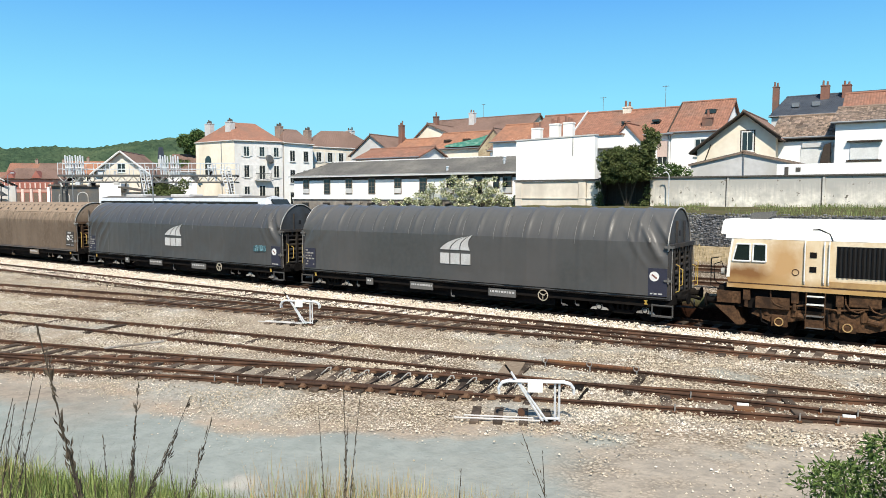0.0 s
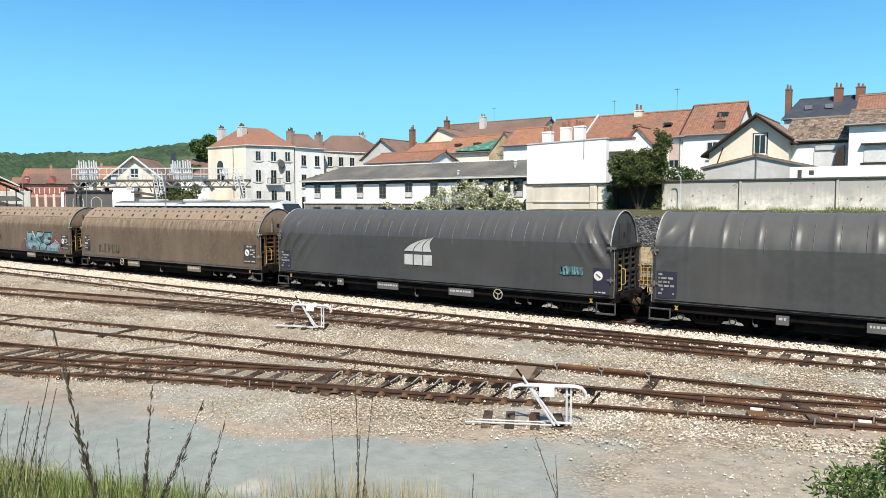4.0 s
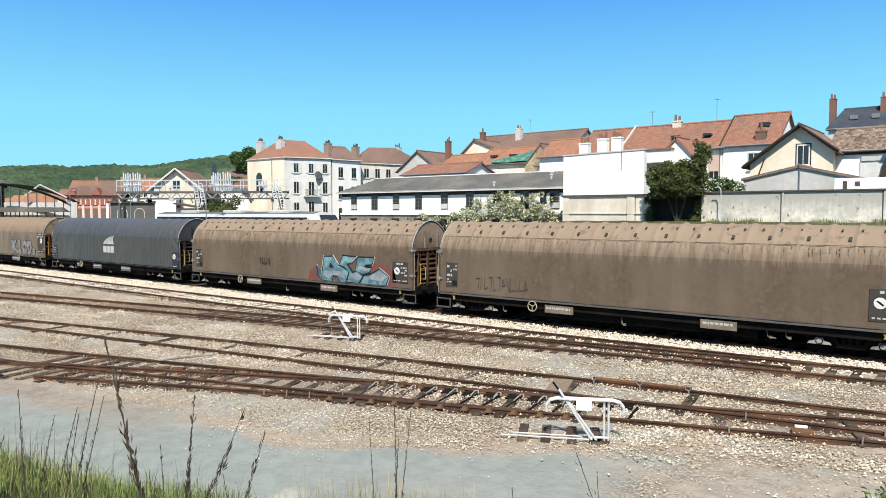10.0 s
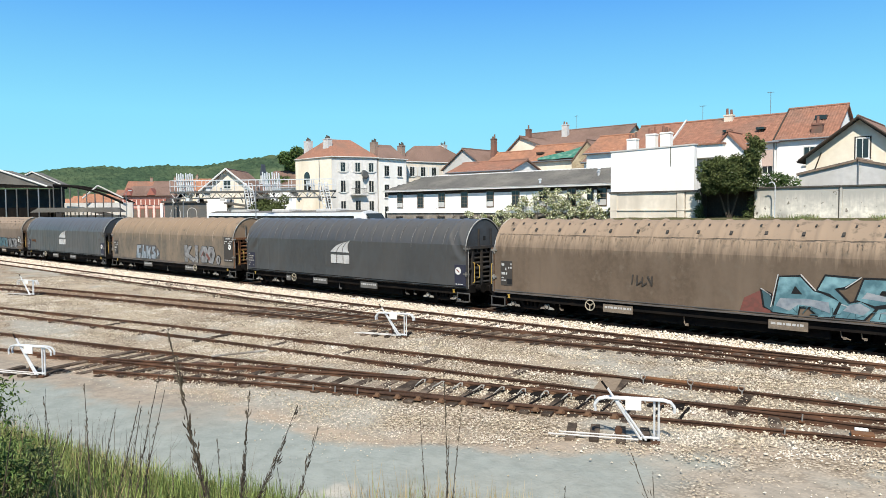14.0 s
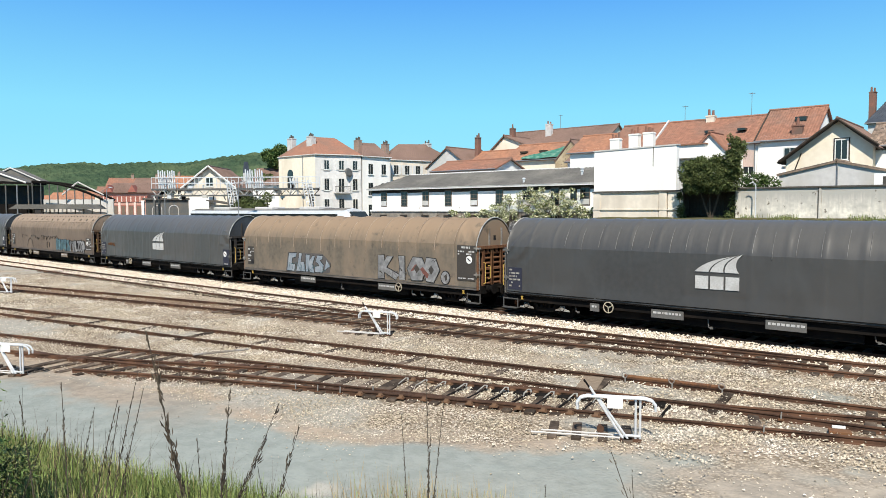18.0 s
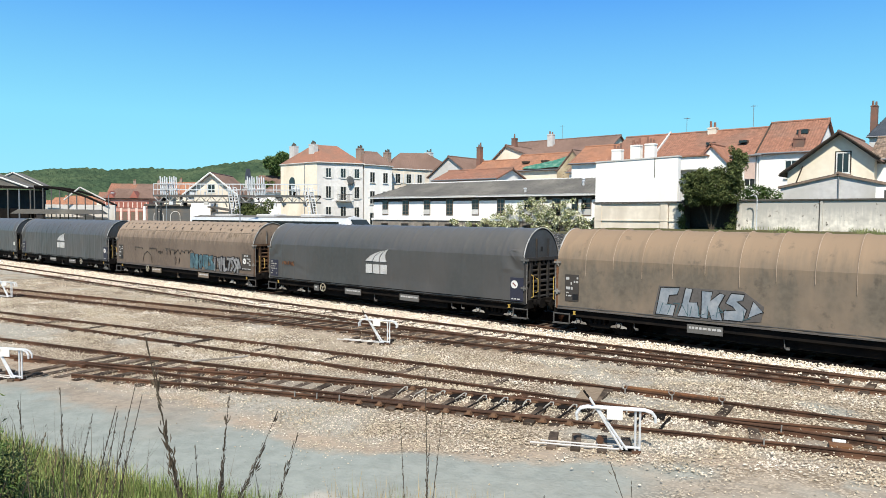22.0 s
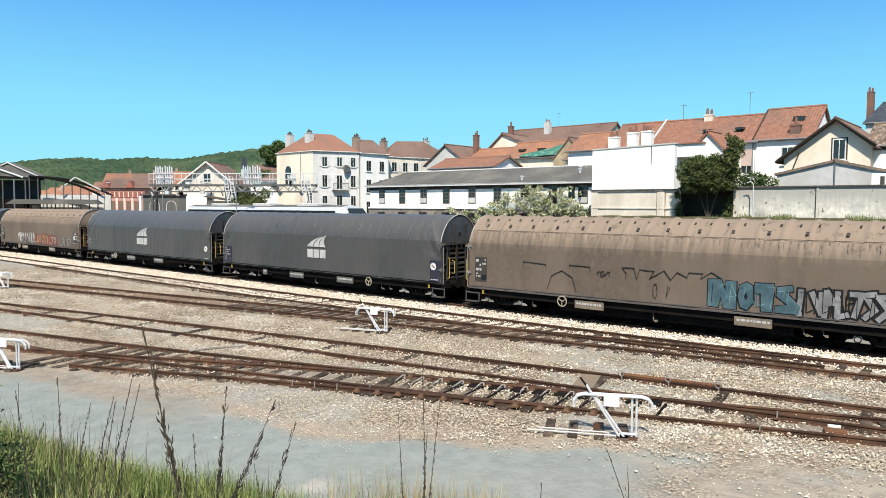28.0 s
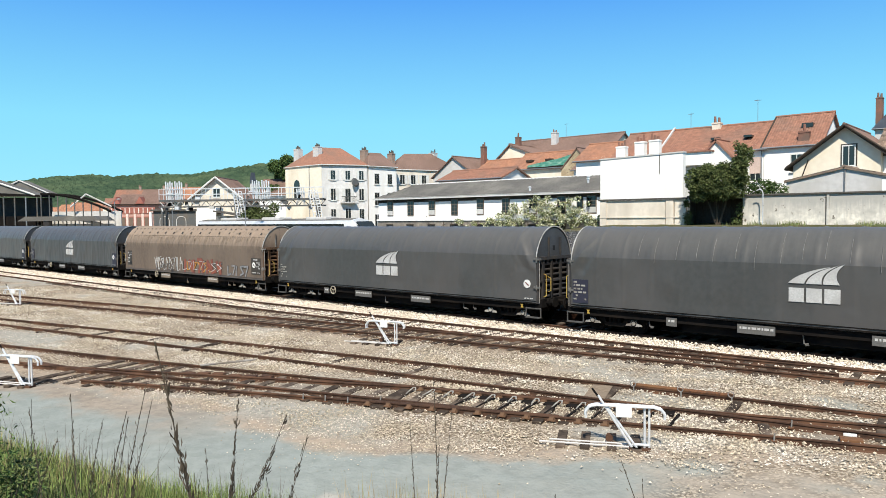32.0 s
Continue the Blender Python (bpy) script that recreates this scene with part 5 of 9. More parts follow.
def paint_graffiti():
    # three block letters over a smear of red, with a pale lower band
    w = TRAIN[3][0]
    flat(w, "graffiti_smear", [(6.45, 1.06), (6.45, 2.09), (7.14, 2.17), (8.05, 1.87), (8.3, 1.06)], REDP, 0, 0, 1, 0.0)
    flat(w, "graffiti_smear", [(1.75, 1.06), (1.9, 1.55), (2.45, 1.85), (3.0, 1.7), (3.0, 1.06)], REDP, 0, 0, 1, 0.0)
    letter_a = [(2.86, 1.14), (3.07, 2.34), (3.72, 2.38), (4.15, 1.92), (4.39, 1.87), (4.91, 1.65), (4.68, 1.12), (4.30, 1.09), (4.06, 1.40), (3.71, 1.42), (3.66, 1.09)]
    letter_c = [(4.27, 1.98), (4.49, 2.44), (5.45, 2.40), (5.06, 2.14), (4.75, 2.05), (5.19, 1.59), (5.51, 1.69), (5.92, 1.48), (5.61, 1.12), (4.80, 1.12), (4.98, 1.60), (4.63, 1.88)]
    letter_e = [(5.40, 1.74), (5.61, 2.40), (6.69, 2.41), (6.56, 2.10), (6.10, 2.07), (6.01, 1.91), (6.52, 1.90), (6.36, 1.70), (5.92, 1.58)]
    foot = [(5.79, 1.10), (6.01, 1.48), (6.45, 1.55), (7.10, 1.86), (7.71, 1.55), (7.48, 1.10)]
    outlined(w, [[(2.50, 1.89), (2.76, 1.74), (2.92, 1.12), (2.60, 1.30)], letter_a, letter_c, letter_e, foot], [TEAL_DARK, TEAL, TEAL, TEAL, TEAL], INK_BLACK, 0.075)
    flat(w, "graffiti_shade", [(3.45, 1.80), (3.57, 2.08), (3.80, 1.80)], INK_BLACK, 0, 0, 1, 0.018)
    for pts in ([(2.96, 1.36), (3.10, 1.62), (3.96, 1.66), (4.60, 1.60), (4.66, 1.24), (4.1, 1.42), (3.7, 1.46), (3.4, 1.22)], [(5.02, 1.36), (5.20, 1.56), (5.50, 1.64), (5.80, 1.46), (5.6, 1.26)], [(6.02, 1.36), (6.50, 1.52), (7.10, 1.80), (7.60, 1.54), (7.3, 1.30)], [(5.55, 1.80), (5.70, 2.0), (6.4, 1.86), (6.2, 1.74)]):
        flat(w, "graffiti_band", pts, PAINT_ICE, 0, 0, 1, 0.0175)
    strokes(w, [[(2.46, 1.92), (2.80, 1.70)], [(3.02, 2.42), (2.80, 1.3)], [(3.74, 2.46), (4.2, 1.96)], [(5.52, 2.46), (5.08, 2.1)], [(6.76, 2.46), (6.62, 2.04)], [(7.10, 1.95), (7.80, 1.55), (7.60, 1.12)], [(4.98, 1.56), (5.2, 1.5)]], 0.03, LOGO, None)
    strokes(w, scrawl(51, 3.0, 7.3, 1.14, 1.42, 13), 0.03, TEAL_DARK, None, name="graffiti_line")
    strokes(w, scrawl(52, -2.45, -1.55, 1.72, 2.12, 4), 0.045, PANEL_DARK, None, name="graffiti_line")
    w = TRAIN[2][0]
    strokes(w, scrawl(53, -7.2, -4.5, 1.25, 1.9, 12), 0.007, SEAM, None, name="graffiti_line")
    # pale blue letters and silver block letters on the tan hood
    w = TRAIN[5][0]
    flat(w, "graffiti_edge", [(-5.0, 1.12), (-4.78, 2.20), (-1.68, 2.20), (-0.99, 1.72), (-1.07, 1.20), (-2.05, 1.05), (-3.27, 1.05)], SEAM, 0, 0, 1, -0.001)
    blue = [[(-4.87, 1.14), (-4.69, 2.12), (-3.98, 2.16), (-4.07, 1.93), (-4.38, 1.88), (-4.44, 1.54), (-4.13, 1.50), (-4.22, 1.12)],
            [(-4.02, 1.14), (-3.87, 1.52), (-3.73, 2.18), (-3.50, 2.15), (-3.62, 1.66), (-3.32, 1.68), (-3.20, 1.14)],
            [(-3.14, 1.16), (-3.13, 2.11), (-2.77, 2.10), (-2.83, 1.77), (-2.48, 2.07), (-2.34, 2.03), (-2.55, 1.61), (-2.40, 1.12), (-2.76, 1.12), (-2.88, 1.47), (-2.93, 1.14)],
            [(-2.33, 1.16), (-2.34, 1.45), (-1.92, 1.51), (-2.03, 1.65), (-2.27, 1.75), (-2.09, 2.09), (-1.65, 2.08), (-1.71, 1.90), (-1.92, 1.83), (-1.57, 1.56), (-1.70, 1.16)],
            [(-1.50, 1.30), (-1.34, 1.87), (-1.03, 1.54)]]
    outlined(w, blue, PAINT_ICE, INK_BLACK, 0.045)
    strokes(w, scrawl(31, -4.9, -1.4, 1.16, 1.6, 11), 0.025, TEAL_DARK, None, name="graffiti_line")
    silver = [[(2.78, 1.14), (2.79, 2.32), (3.20, 2.33), (3.24, 2.02), (3.42, 2.29), (3.83, 2.29), (3.37, 1.71), (4.30, 1.38), (4.03, 1.12), (3.21, 1.49), (3.22, 1.14)],
              [(4.24, 2.34), (4.65, 2.34), (4.67, 1.14), (4.29, 1.14), (4.33, 1.79)],
              [(4.85, 1.73), (5.23, 2.31), (5.82, 2.30), (6.12, 1.83), (5.84, 1.20), (5.16, 1.16)],
              [(5.96, 1.78), (6.15, 2.32), (6.72, 2.28), (6.97, 1.75), (6.60, 1.14), (6.13, 1.18)],
              [(7.34 + 0.26 * math.cos(k * math.tau / 12), 1.42 + 0.30 * math.sin(k * math.tau / 12)) for k in range(12)]]
    outlined(w, silver, SILVER, INK_BLACK, 0.045)
    for pts in ([(5.30, 1.76), (5.49, 1.95), (5.69, 1.74), (5.50, 1.54)], [(6.26, 1.74), (6.44, 1.97), (6.63, 1.75), (6.45, 1.50)], [(7.28, 1.5), (7.42, 1.62), (7.48, 1.36), (7.36, 1.26)]):
        flat(w, "graffiti_shade", pts, PANEL_DARK, 0, 0, 1, 0.018)
    flat(w, "graffiti_smear", [(5.05, 1.58), (5.36, 1.94), (5.50, 1.98), (5.30, 1.66)], REDP, 0, 0, 1, 0.0165)
    flat(w, "graffiti_smear", [(5.72, 1.74), (5.90, 1.86), (6.30, 1.50), (6.18, 1.30)], REDP, 0, 0, 1, 0.019)
    strokes(w, [[(4.4, 2.16), (4.46, 2.1)], [(4.5, 1.9), (4.56, 1.84)], [(4.4, 1.7), (4.46, 1.6)], [(2.9, 1.5), (3.05, 1.42)]], 0.07, PANEL_DARK, None, name="graffiti_line")
    strokes(w, scrawl(33, 2.85, 6.8, 1.18, 1.6, 12), 0.022, PLATE, None, name="graffiti_line")
    strokes(w, scrawl(34, 6.12, 6.75, 2.12, 2.26, 4), 0.02, INK_BLACK, None, name="graffiti_line")
    # worn teal letters beside a silver tag
    w = TRAIN[7][0]
    teal = [[(1.78, 1.14), (1.79, 2.12), (2.25, 2.13), (2.41, 1.74), (2.40, 2.10), (2.78, 2.09), (2.78, 1.10), (2.35, 1.11), (2.23, 1.52), (2.16, 1.13)],
            [(2.84, 1.58), (2.90, 1.98), (3.13, 2.09), (3.33, 1.98), (3.35, 1.39), (3.16, 1.12), (2.92, 1.20)],
            [(3.39, 2.08), (4.03, 2.09), (4.02, 1.80), (3.97, 1.12), (3.62, 1.12), (3.60, 1.72), (3.40, 1.75)],
            [(4.07, 1.12), (4.07, 1.34), (4.47, 1.42), (4.11, 1.69), (4.13, 2.00), (4.61, 2.08), (4.64, 1.89), (4.42, 1.84), (4.87, 1.39), (4.81, 1.12)]]
    outlined(w, teal, TEAL_WORN, INK_BLACK, 0.035)
    flat(w, "graffiti_shade", [(3.04, 1.60), (3.11, 1.76), (3.18, 1.59), (3.11, 1.45)], INK_BLACK, 0, 0, 1, 0.018)
    strokes(w, scrawl(22, 1.85, 4.7, 1.2, 2.0, 9), 0.018, TEAL, None, name="graffiti_line")
    strokes(w, scrawl(21, 4.75, 7.8, 1.12, 2.05, 8), 0.17, SILVER, INK_BLACK, 0.06)
    strokes(w, scrawl(5, 4.75, 7.7, 1.15, 2.0, 12), 0.025, INK_BLACK, None, name="graffiti_line")
    outline = [[(-6.23, 2.05), (-6.23, 2.32), (-5.09, 2.27), (-5.09, 2.17)], [(-3.94, 2.19), (-3.94, 2.31), (-2.99, 2.28), (-2.98, 2.07)],
               [(-1.44, 1.91), (-1.40, 2.13), (-1.59, 2.34), (-1.09, 2.35), (-0.97, 1.90), (-0.85, 2.30), (-0.25, 2.27), (-0.46, 1.96), (0.13, 2.32), (0.39, 1.98), (0.63, 2.29), (1.00, 2.12), (1.07, 2.30), (1.59, 2.30), (1.50, 2.09), (1.90, 2.37), (2.25, 2.17)],
               [(-0.22 + 0.09 * math.cos(k), 1.52 + 0.3 * math.sin(k)) for k in range(7)], [(0.28, 1.75), (0.22, 1.3), (0.36, 1.7)], [(-5.0, 1.2), (-4.8, 1.8), (-4.3, 2.05), (-3.8, 1.8), (-3.6, 1.2)]]
    strokes(w, outline, 0.010, PANEL_DARK, None, name="graffiti_line")
    strokes(w, scrawl(23, -2.7, -2.1, 1.95, 2.15, 4), 0.014, PANEL_DARK, None, name="graffiti_line")
    w = TRAIN[10][0]
    strokes(w, scrawl(11, -0.3, 4.4, 1.1, 2.0, 8), 0.20, RED_BRIGHT, REDP, 0.03)
    strokes(w, scrawl(12, 0.0, 3.6, 1.2, 1.9, 5), 0.07, ORANGEP, None, name="graffiti_line")
    strokes(w, scrawl(13, -0.6, 4.6, 1.2, 1.9, 7), 0.04, LOGO, INK_BLACK, 0.02, name="graffiti_line")
    strokes(w, scrawl(14, 5.2, 7.6, 1.1, 1.75, 5), 0.10, SILVER, SEAM, 0.03)
    strokes(w, scrawl(19, -4.6, -0.6, 1.1, 2.1, 12), 0.035, LOGO, None, name="graffiti_line")
    strokes(w, scrawl(15, -4.4, -1.2, 1.1, 1.7, 6), 0.06, SEAM, None)
    w = TRAIN[6][0]
    strokes(w, scrawl(43, -8.0, -6.9, 1.88, 2.08, 9), 0.018, STEEL_RUST, None, name="graffiti_line")
    w = TRAIN[1][0]
    strokes(w, scrawl(16, 7.1, 8.1, 1.78, 2.08, 8), 0.07, TEAL_DARK, None)
    strokes(w, scrawl(18, 7.15, 8.05, 1.8, 2.1, 11), 0.045, TEAL, None, name="graffiti_line")
    w = TRAIN[13][0]
    strokes(w, scrawl(17, 1.0, 4.2, 1.1, 1.9, 6), 0.16, SILVER, SEAM, 0.04)


TRAIN = []
KINDS = [("dark", 0), ("dark", 1), ("brown", 0), ("brown", 2), ("dark", 2), ("tan", 0), ("dark", 3), ("olive", 0), ("dark", 4), ("dark", 5), ("olive", 3), ("dark", 2), ("dark", 3), ("olive", 0)]
LABELS = {"dark": "long freight wagon with a dark grey tarpaulin hood and pale logo", "brown": "long freight wagon with a dusty brown tarpaulin hood", "tan": "long freight wagon with a faded tan tarpaulin hood and painted graffiti", "olive": "long freight wagon with a grimy olive-brown tarpaulin hood and graffiti"}


def build_train():
    made, wheels = {}, None
    for n, (kind, seed) in enumerate(KINDS):
        x = -17.045 - PITCH * n
        at = pose(x, MAIN_Y, 0)
        key = (kind, seed)
        if key in made:
            w = copy_thing(made[key], at)
        else:
            w = wagon(kind, seed + 1, LABELS[kind])
            wheels = add_wheels(w, (-8.33, -6.53, 6.53, 8.33), wheels)
            made[key] = w
            w.matrix_basis = at
        TRAIN.append((w, x))
    w = loco()
    add_wheels(w, (2.0, 4.0, 6.0, 14.0, 16.0, 18.0), wheels)
    w.matrix_basis = pose(-6.14, MAIN_Y, 0)
    TRAIN.append((w, -6.14))


build_train()
paint_graffiti()


def run_at(t):
    """Metres run by the train at t seconds."""
    return float(np.interp(t, [r[0] for r in PATH], [r[4] for r in PATH]))


def motions():
    """The train draws away to the right, gathering speed; its wheels roll."""
    beat = [k / 15 for k in range(481)]
    turned = [math.degrees(run_at(t) / 0.46) for t in beat]
    for thing, x in TRAIN:
        walk(thing, [(t, pose(x + s, MAIN_Y, 0)) for t, a, b, c, s in PATH])
        for wheel in thing.children:
            if wheel.name.startswith("wheelset"):
                at = wheel.location.x
                walk(wheel, [(t, pose(at, 0, 0.46, 0, a, 0)) for t, a in zip(beat, turned)])




# ---- the town: walls, roofs and houses behind the line ----
PLASTER_WHITE = mat("plaster_white", (0.87, 0.86, 0.835), (0.82, 0.81, 0.78), 0.9, 0, 2.5, 0.4, 0.1, (0.76, 0.74, 0.70), 4)
PLASTER_GREY = mat("plaster_grey", (0.56, 0.55, 0.54), (0.48, 0.47, 0.46), 0.9, 0, 2.5, 0.3, 0.1, (0.42, 0.41, 0.38), 3)
PLASTER_PALE = mat("plaster_pale", (0.70, 0.69, 0.68), (0.60, 0.59, 0.58), 0.9, 0, 2.5, 0.3, 0.1, (0.50, 0.49, 0.47), 4)
PLASTER_CREAM = mat("plaster_cream", (0.80, 0.735, 0.61), (0.74, 0.67, 0.55), 0.9, 0, 2.5, 0.3, 0.1, (0.62, 0.53, 0.40), 3)
PLASTER_BEIGE = mat("plaster_beige", (0.73, 0.66, 0.56), (0.65, 0.585, 0.495), 0.9, 0, 2.5, 0.6, 0.1, (0.54, 0.48, 0.40), 2)
CONCRETE = mat("concrete_old", (0.80, 0.75, 0.66), (0.62, 0.58, 0.51), 0.95, 0, 5, 0.8, 0.3, (0.38, 0.365, 0.33), 0.9)
dusty(CONCRETE, (0.40, 0.385, 0.355), 4.35, 5.6)
pocked(CONCRETE, (0.16, 0.14, 0.115), 2.2, 0.63, 0.66)
COPING = mat("coping_dark", (0.10, 0.09, 0.08), (0.06, 0.055, 0.05), 0.95, 0, 6, 1, 0.3)
RUBBLE = vary(mat("rubble_stone", (0.150, 0.152, 0.160), (0.095, 0.096, 0.102), 0.95, 0, 6, 0.8, 0.4, (0.20, 0.195, 0.185)), 0.55, "Geometry")
TILE_RED = vary(mat("tile_red", (0.300, 0.148, 0.100), (0.232, 0.114, 0.078), 0.9, 0, 3, 0.4, 0.15, (0.20, 0.122, 0.092)), 0.14, "Geometry")
TILE_ORANGE = vary(mat("tile_orange", (0.37, 0.180, 0.108), (0.29, 0.140, 0.086), 0.9, 0, 6, 0.3, 0.15, (0.24, 0.13, 0.09)), 0.16, "Geometry")
TILE_BROWN = vary(mat("tile_brown", (0.215, 0.140, 0.112), (0.165, 0.108, 0.088), 0.9, 0, 6, 0.3, 0.15, (0.145, 0.095, 0.075)), 0.09, "Geometry")
TILE_OLD = vary(mat("tile_old", (0.26, 0.19, 0.14), (0.16, 0.12, 0.095), 0.95, 0, 8, 0.5, 0.2, (0.12, 0.10, 0.085)), 0.6, "Geometry")
SLATE = vary(mat("slate", (0.055, 0.065, 0.082), (0.04, 0.048, 0.062), 0.6, 0, 8, 0.5, 0.1, (0.075, 0.085, 0.10)), 0.12, "Geometry")
ROOF_GREY = vary(mat("roof_sheet_grey", (0.125, 0.12, 0.11), (0.10, 0.095, 0.088), 0.9, 0, 5, 0.3, 0.15, (0.18, 0.17, 0.15)), 0.08, "Geometry")
PLASTER_PINK = mat("plaster_pink", (0.52, 0.30, 0.25), (0.44, 0.25, 0.21), 0.9, 0, 2.5, 0.4, 0.1, (0.38, 0.22, 0.18), 3)
PLASTER_ROSE = mat("plaster_rose", (0.70, 0.58, 0.52), (0.60, 0.48, 0.43), 0.9, 0, 2.5, 0.4, 0.1, (0.50, 0.40, 0.36), 3)
PLASTER_DARK = mat("plaster_dark", (0.30, 0.265, 0.225), (0.20, 0.18, 0.155), 0.95, 0, 4, 0.6, 0.2, (0.13, 0.115, 0.10), 3)
FRAME_BROWN = mat("frame_brown", (0.17, 0.125, 0.095), (0.12, 0.09, 0.07), 0.8, 0, 9, 1, 0.1)
STONE_OCHRE = pocked(mat("stone_ochre", (0.42, 0.33, 0.21), (0.30, 0.23, 0.145), 0.95, 0, 7, 0.8, 0.4, (0.50, 0.42, 0.29)), (0.15, 0.11, 0.07), 4.0, 0.55, 0.62)
BRICK = mat("brick_red", (0.25, 0.122, 0.088), (0.18, 0.090, 0.068), 0.9, 0, 9, 0.8, 0.2, (0.15, 0.10, 0.08))
BRICK_DULL = mat("brick_dull", (0.36, 0.27, 0.22), (0.26, 0.19, 0.155), 0.9, 0, 9, 0.8, 0.2, (0.20, 0.16, 0.13))
WOOD_DARK = mat("wood_dark", (0.055, 0.04, 0.03), (0.035, 0.028, 0.022), 0.8, 0, 9, 1, 0.1)
SHUTTER_PINK = mat("shutter_pink", (0.60, 0.47, 0.41), (0.50, 0.37, 0.32), 0.8, 0, 9, 1, 0.1)
SHUTTER_WHITE = mat("shutter_white", (0.66, 0.66, 0.64), (0.58, 0.58, 0.56), 0.8, 0, 9, 1, 0.1)
NET_GREEN = mat("net_green", (0.05, 0.19, 0.14), (0.03, 0.12, 0.09), 0.9, 0, 5, 2, 0.6, (0.16, 0.28, 0.22))
ZINC = mat("zinc", (0.30, 0.31, 0.32), (0.24, 0.25, 0.26), 0.5, 0.6, 9, 1, 0.05)
TRAIN_BLUE = mat("train_blue", (0.10, 0.20, 0.34), (0.08, 0.17, 0.30), 0.4, 0, 9, 1, 0.02)
RED_PAINT = mat("facade_red", (0.32, 0.12, 0.09), (0.26, 0.10, 0.08), 0.8, 0, 9, 1, 0.1)
SIGNAL_WHITE = mat("galvanised_white", (0.66, 0.68, 0.70), (0.52, 0.54, 0.56), 0.5, 0.2, 12, 2, 0.03)
STEEL_GREY = mat("steel_grey", (0.11, 0.115, 0.115), (0.08, 0.083, 0.083), 0.7, 0.2, 9, 1, 0.05, (0.14, 0.12, 0.10))


def tiles(name, o, u, v, length, rise, in0, in1, material, parent, tw=0.22, th=0.27):
    """Courses of lapped tiles on a slope: o the eave's start, u along the eave, v up the slope; in0, in1 draw the top in for hips."""
    o, u, v = Vector(o), Vector(u).normalized(), Vector(v).normalized()
    n = u.cross(v)
    if n.z < 0:
        n = -n
    verts, faces = [], []
    rows = max(1, int(rise / th))
    th = rise / rows
    for r in range(rows):
        a, b = in0 * (r + 0.5) / rows, length - in1 * (r + 0.5) / rows
        cols = max(1, int((b - a) / tw))
        w = (b - a) / cols
        for c in range(cols):
            lift = 0.016 + 0.003 * (((c * 7 + r * 13) % 5) - 2)
            p = [(a + c * w, r * th - 0.03, lift), (a + (c + 0.5) * w, r * th - 0.03, lift + 0.02), (a + (c + 1) * w, r * th - 0.03, lift), (a + (c + 1) * w, (r + 1) * th, 0.0), (a + (c + 0.5) * w, (r + 1) * th, 0.04), (a + c * w, (r + 1) * th, 0.0)]
            k = len(verts)
            verts += [o + u * x + v * y + n * z for x, y, z in p]
            faces += [(k, k + 1, k + 4, k + 5), (k + 1, k + 2, k + 3, k + 4)]
    ob = raw(name, verts, faces, material, parent)
    return tagged(ob, kind="stuff")


def slab(name, o, u, v, length, rise, in0, in1, material, parent, thick=0.14):
    o, u, v = Vector(o), Vector(u).normalized(), Vector(v).normalized()
    n = u.cross(v)
    if n.z < 0:
        n = -n
    top = [o, o + u * length, o + u * (length - in1) + v * rise, o + u * in0 + v * rise]
    verts = [p - n * 0.01 for p in top] + [p - n * thick for p in top]
    return raw(name, verts, [(0, 1, 2, 3), (7, 6, 5, 4), (0, 4, 5, 1), (1, 5, 6, 2), (2, 6, 7, 3), (3, 7, 4, 0)], material, parent)


def window(parent, x, z, w, h, y=0.0, face="front", shutters=None, frame_mat=None, sill=True, span=0.0):
    """A window on the front (facing -y) or on the side at local x = span (facing +x or -x)."""
    def put(a0, a1, d0, d1, z0, z1):
        if face == "front":
            return box(a0, a1, y + d0, y + d1, z0, z1)
        s = 1 if face == "right" else -1
        return box(min(span - s * d0, span - s * d1), max(span - s * d0, span - s * d1), a0, a1, z0, z1)
    f = frame_mat or SHUTTER_WHITE
    wob = part("window", put(x - w / 2 - 0.06, x + w / 2 + 0.06, -0.04, 0.02, z - 0.06, z + h + 0.06), f, parent)
    for k in (-1, 1):
        part("pane", put(x + (0 if k > 0 else -w / 2) + 0.03, x + (w / 2 if k > 0 else 0) - 0.03, -0.052, -0.03, z + 0.04, z + h - 0.04), GLASS, wob)
    if sill:
        part("sill", put(x - w / 2 - 0.12, x + w / 2 + 0.12, -0.14, -0.0, z - 0.14, z - 0.06), f, wob)
    if shutters:
        for k in (-1, 1):
            a = x + k * (w / 2 + 0.08)
            part("shutter", put(min(a, a + k * w / 2), max(a, a + k * w / 2), -0.09, -0.03, z - 0.02, z + h + 0.02), shutters, wob)
    return wob


def chimney(parent, x, y, z0, z1, w, d, material, pots=2, pot_mat=None):
    bm = box(x - w / 2, x + w / 2, y - d / 2, y + d / 2, z0, z1 - 0.12)
    bx(bm, x - w / 2 - 0.04, x + w / 2 + 0.04, y - d / 2 - 0.04, y + d / 2 + 0.04, z1 - 0.14, z1 - 0.04)
    bx(bm, x - w / 2, x + w / 2, y - d / 2, y + d / 2, z1 - 0.04, z1)
    c = part("chimney", bm, material, parent)
    for k in range(pots):
        u = x + (k - (pots - 1) / 2) * w / max(1, pots) * 0.95
        tall = 0.34 + 0.13 * ((k * 5 + int(z1 * 10)) % 3)
        part("chimney_pot", tube(bmesh.new(), (u, y, z1), (u, y, z1 + tall), 0.13, 10, 0.10), pot_mat or BRICK, c)
    return c


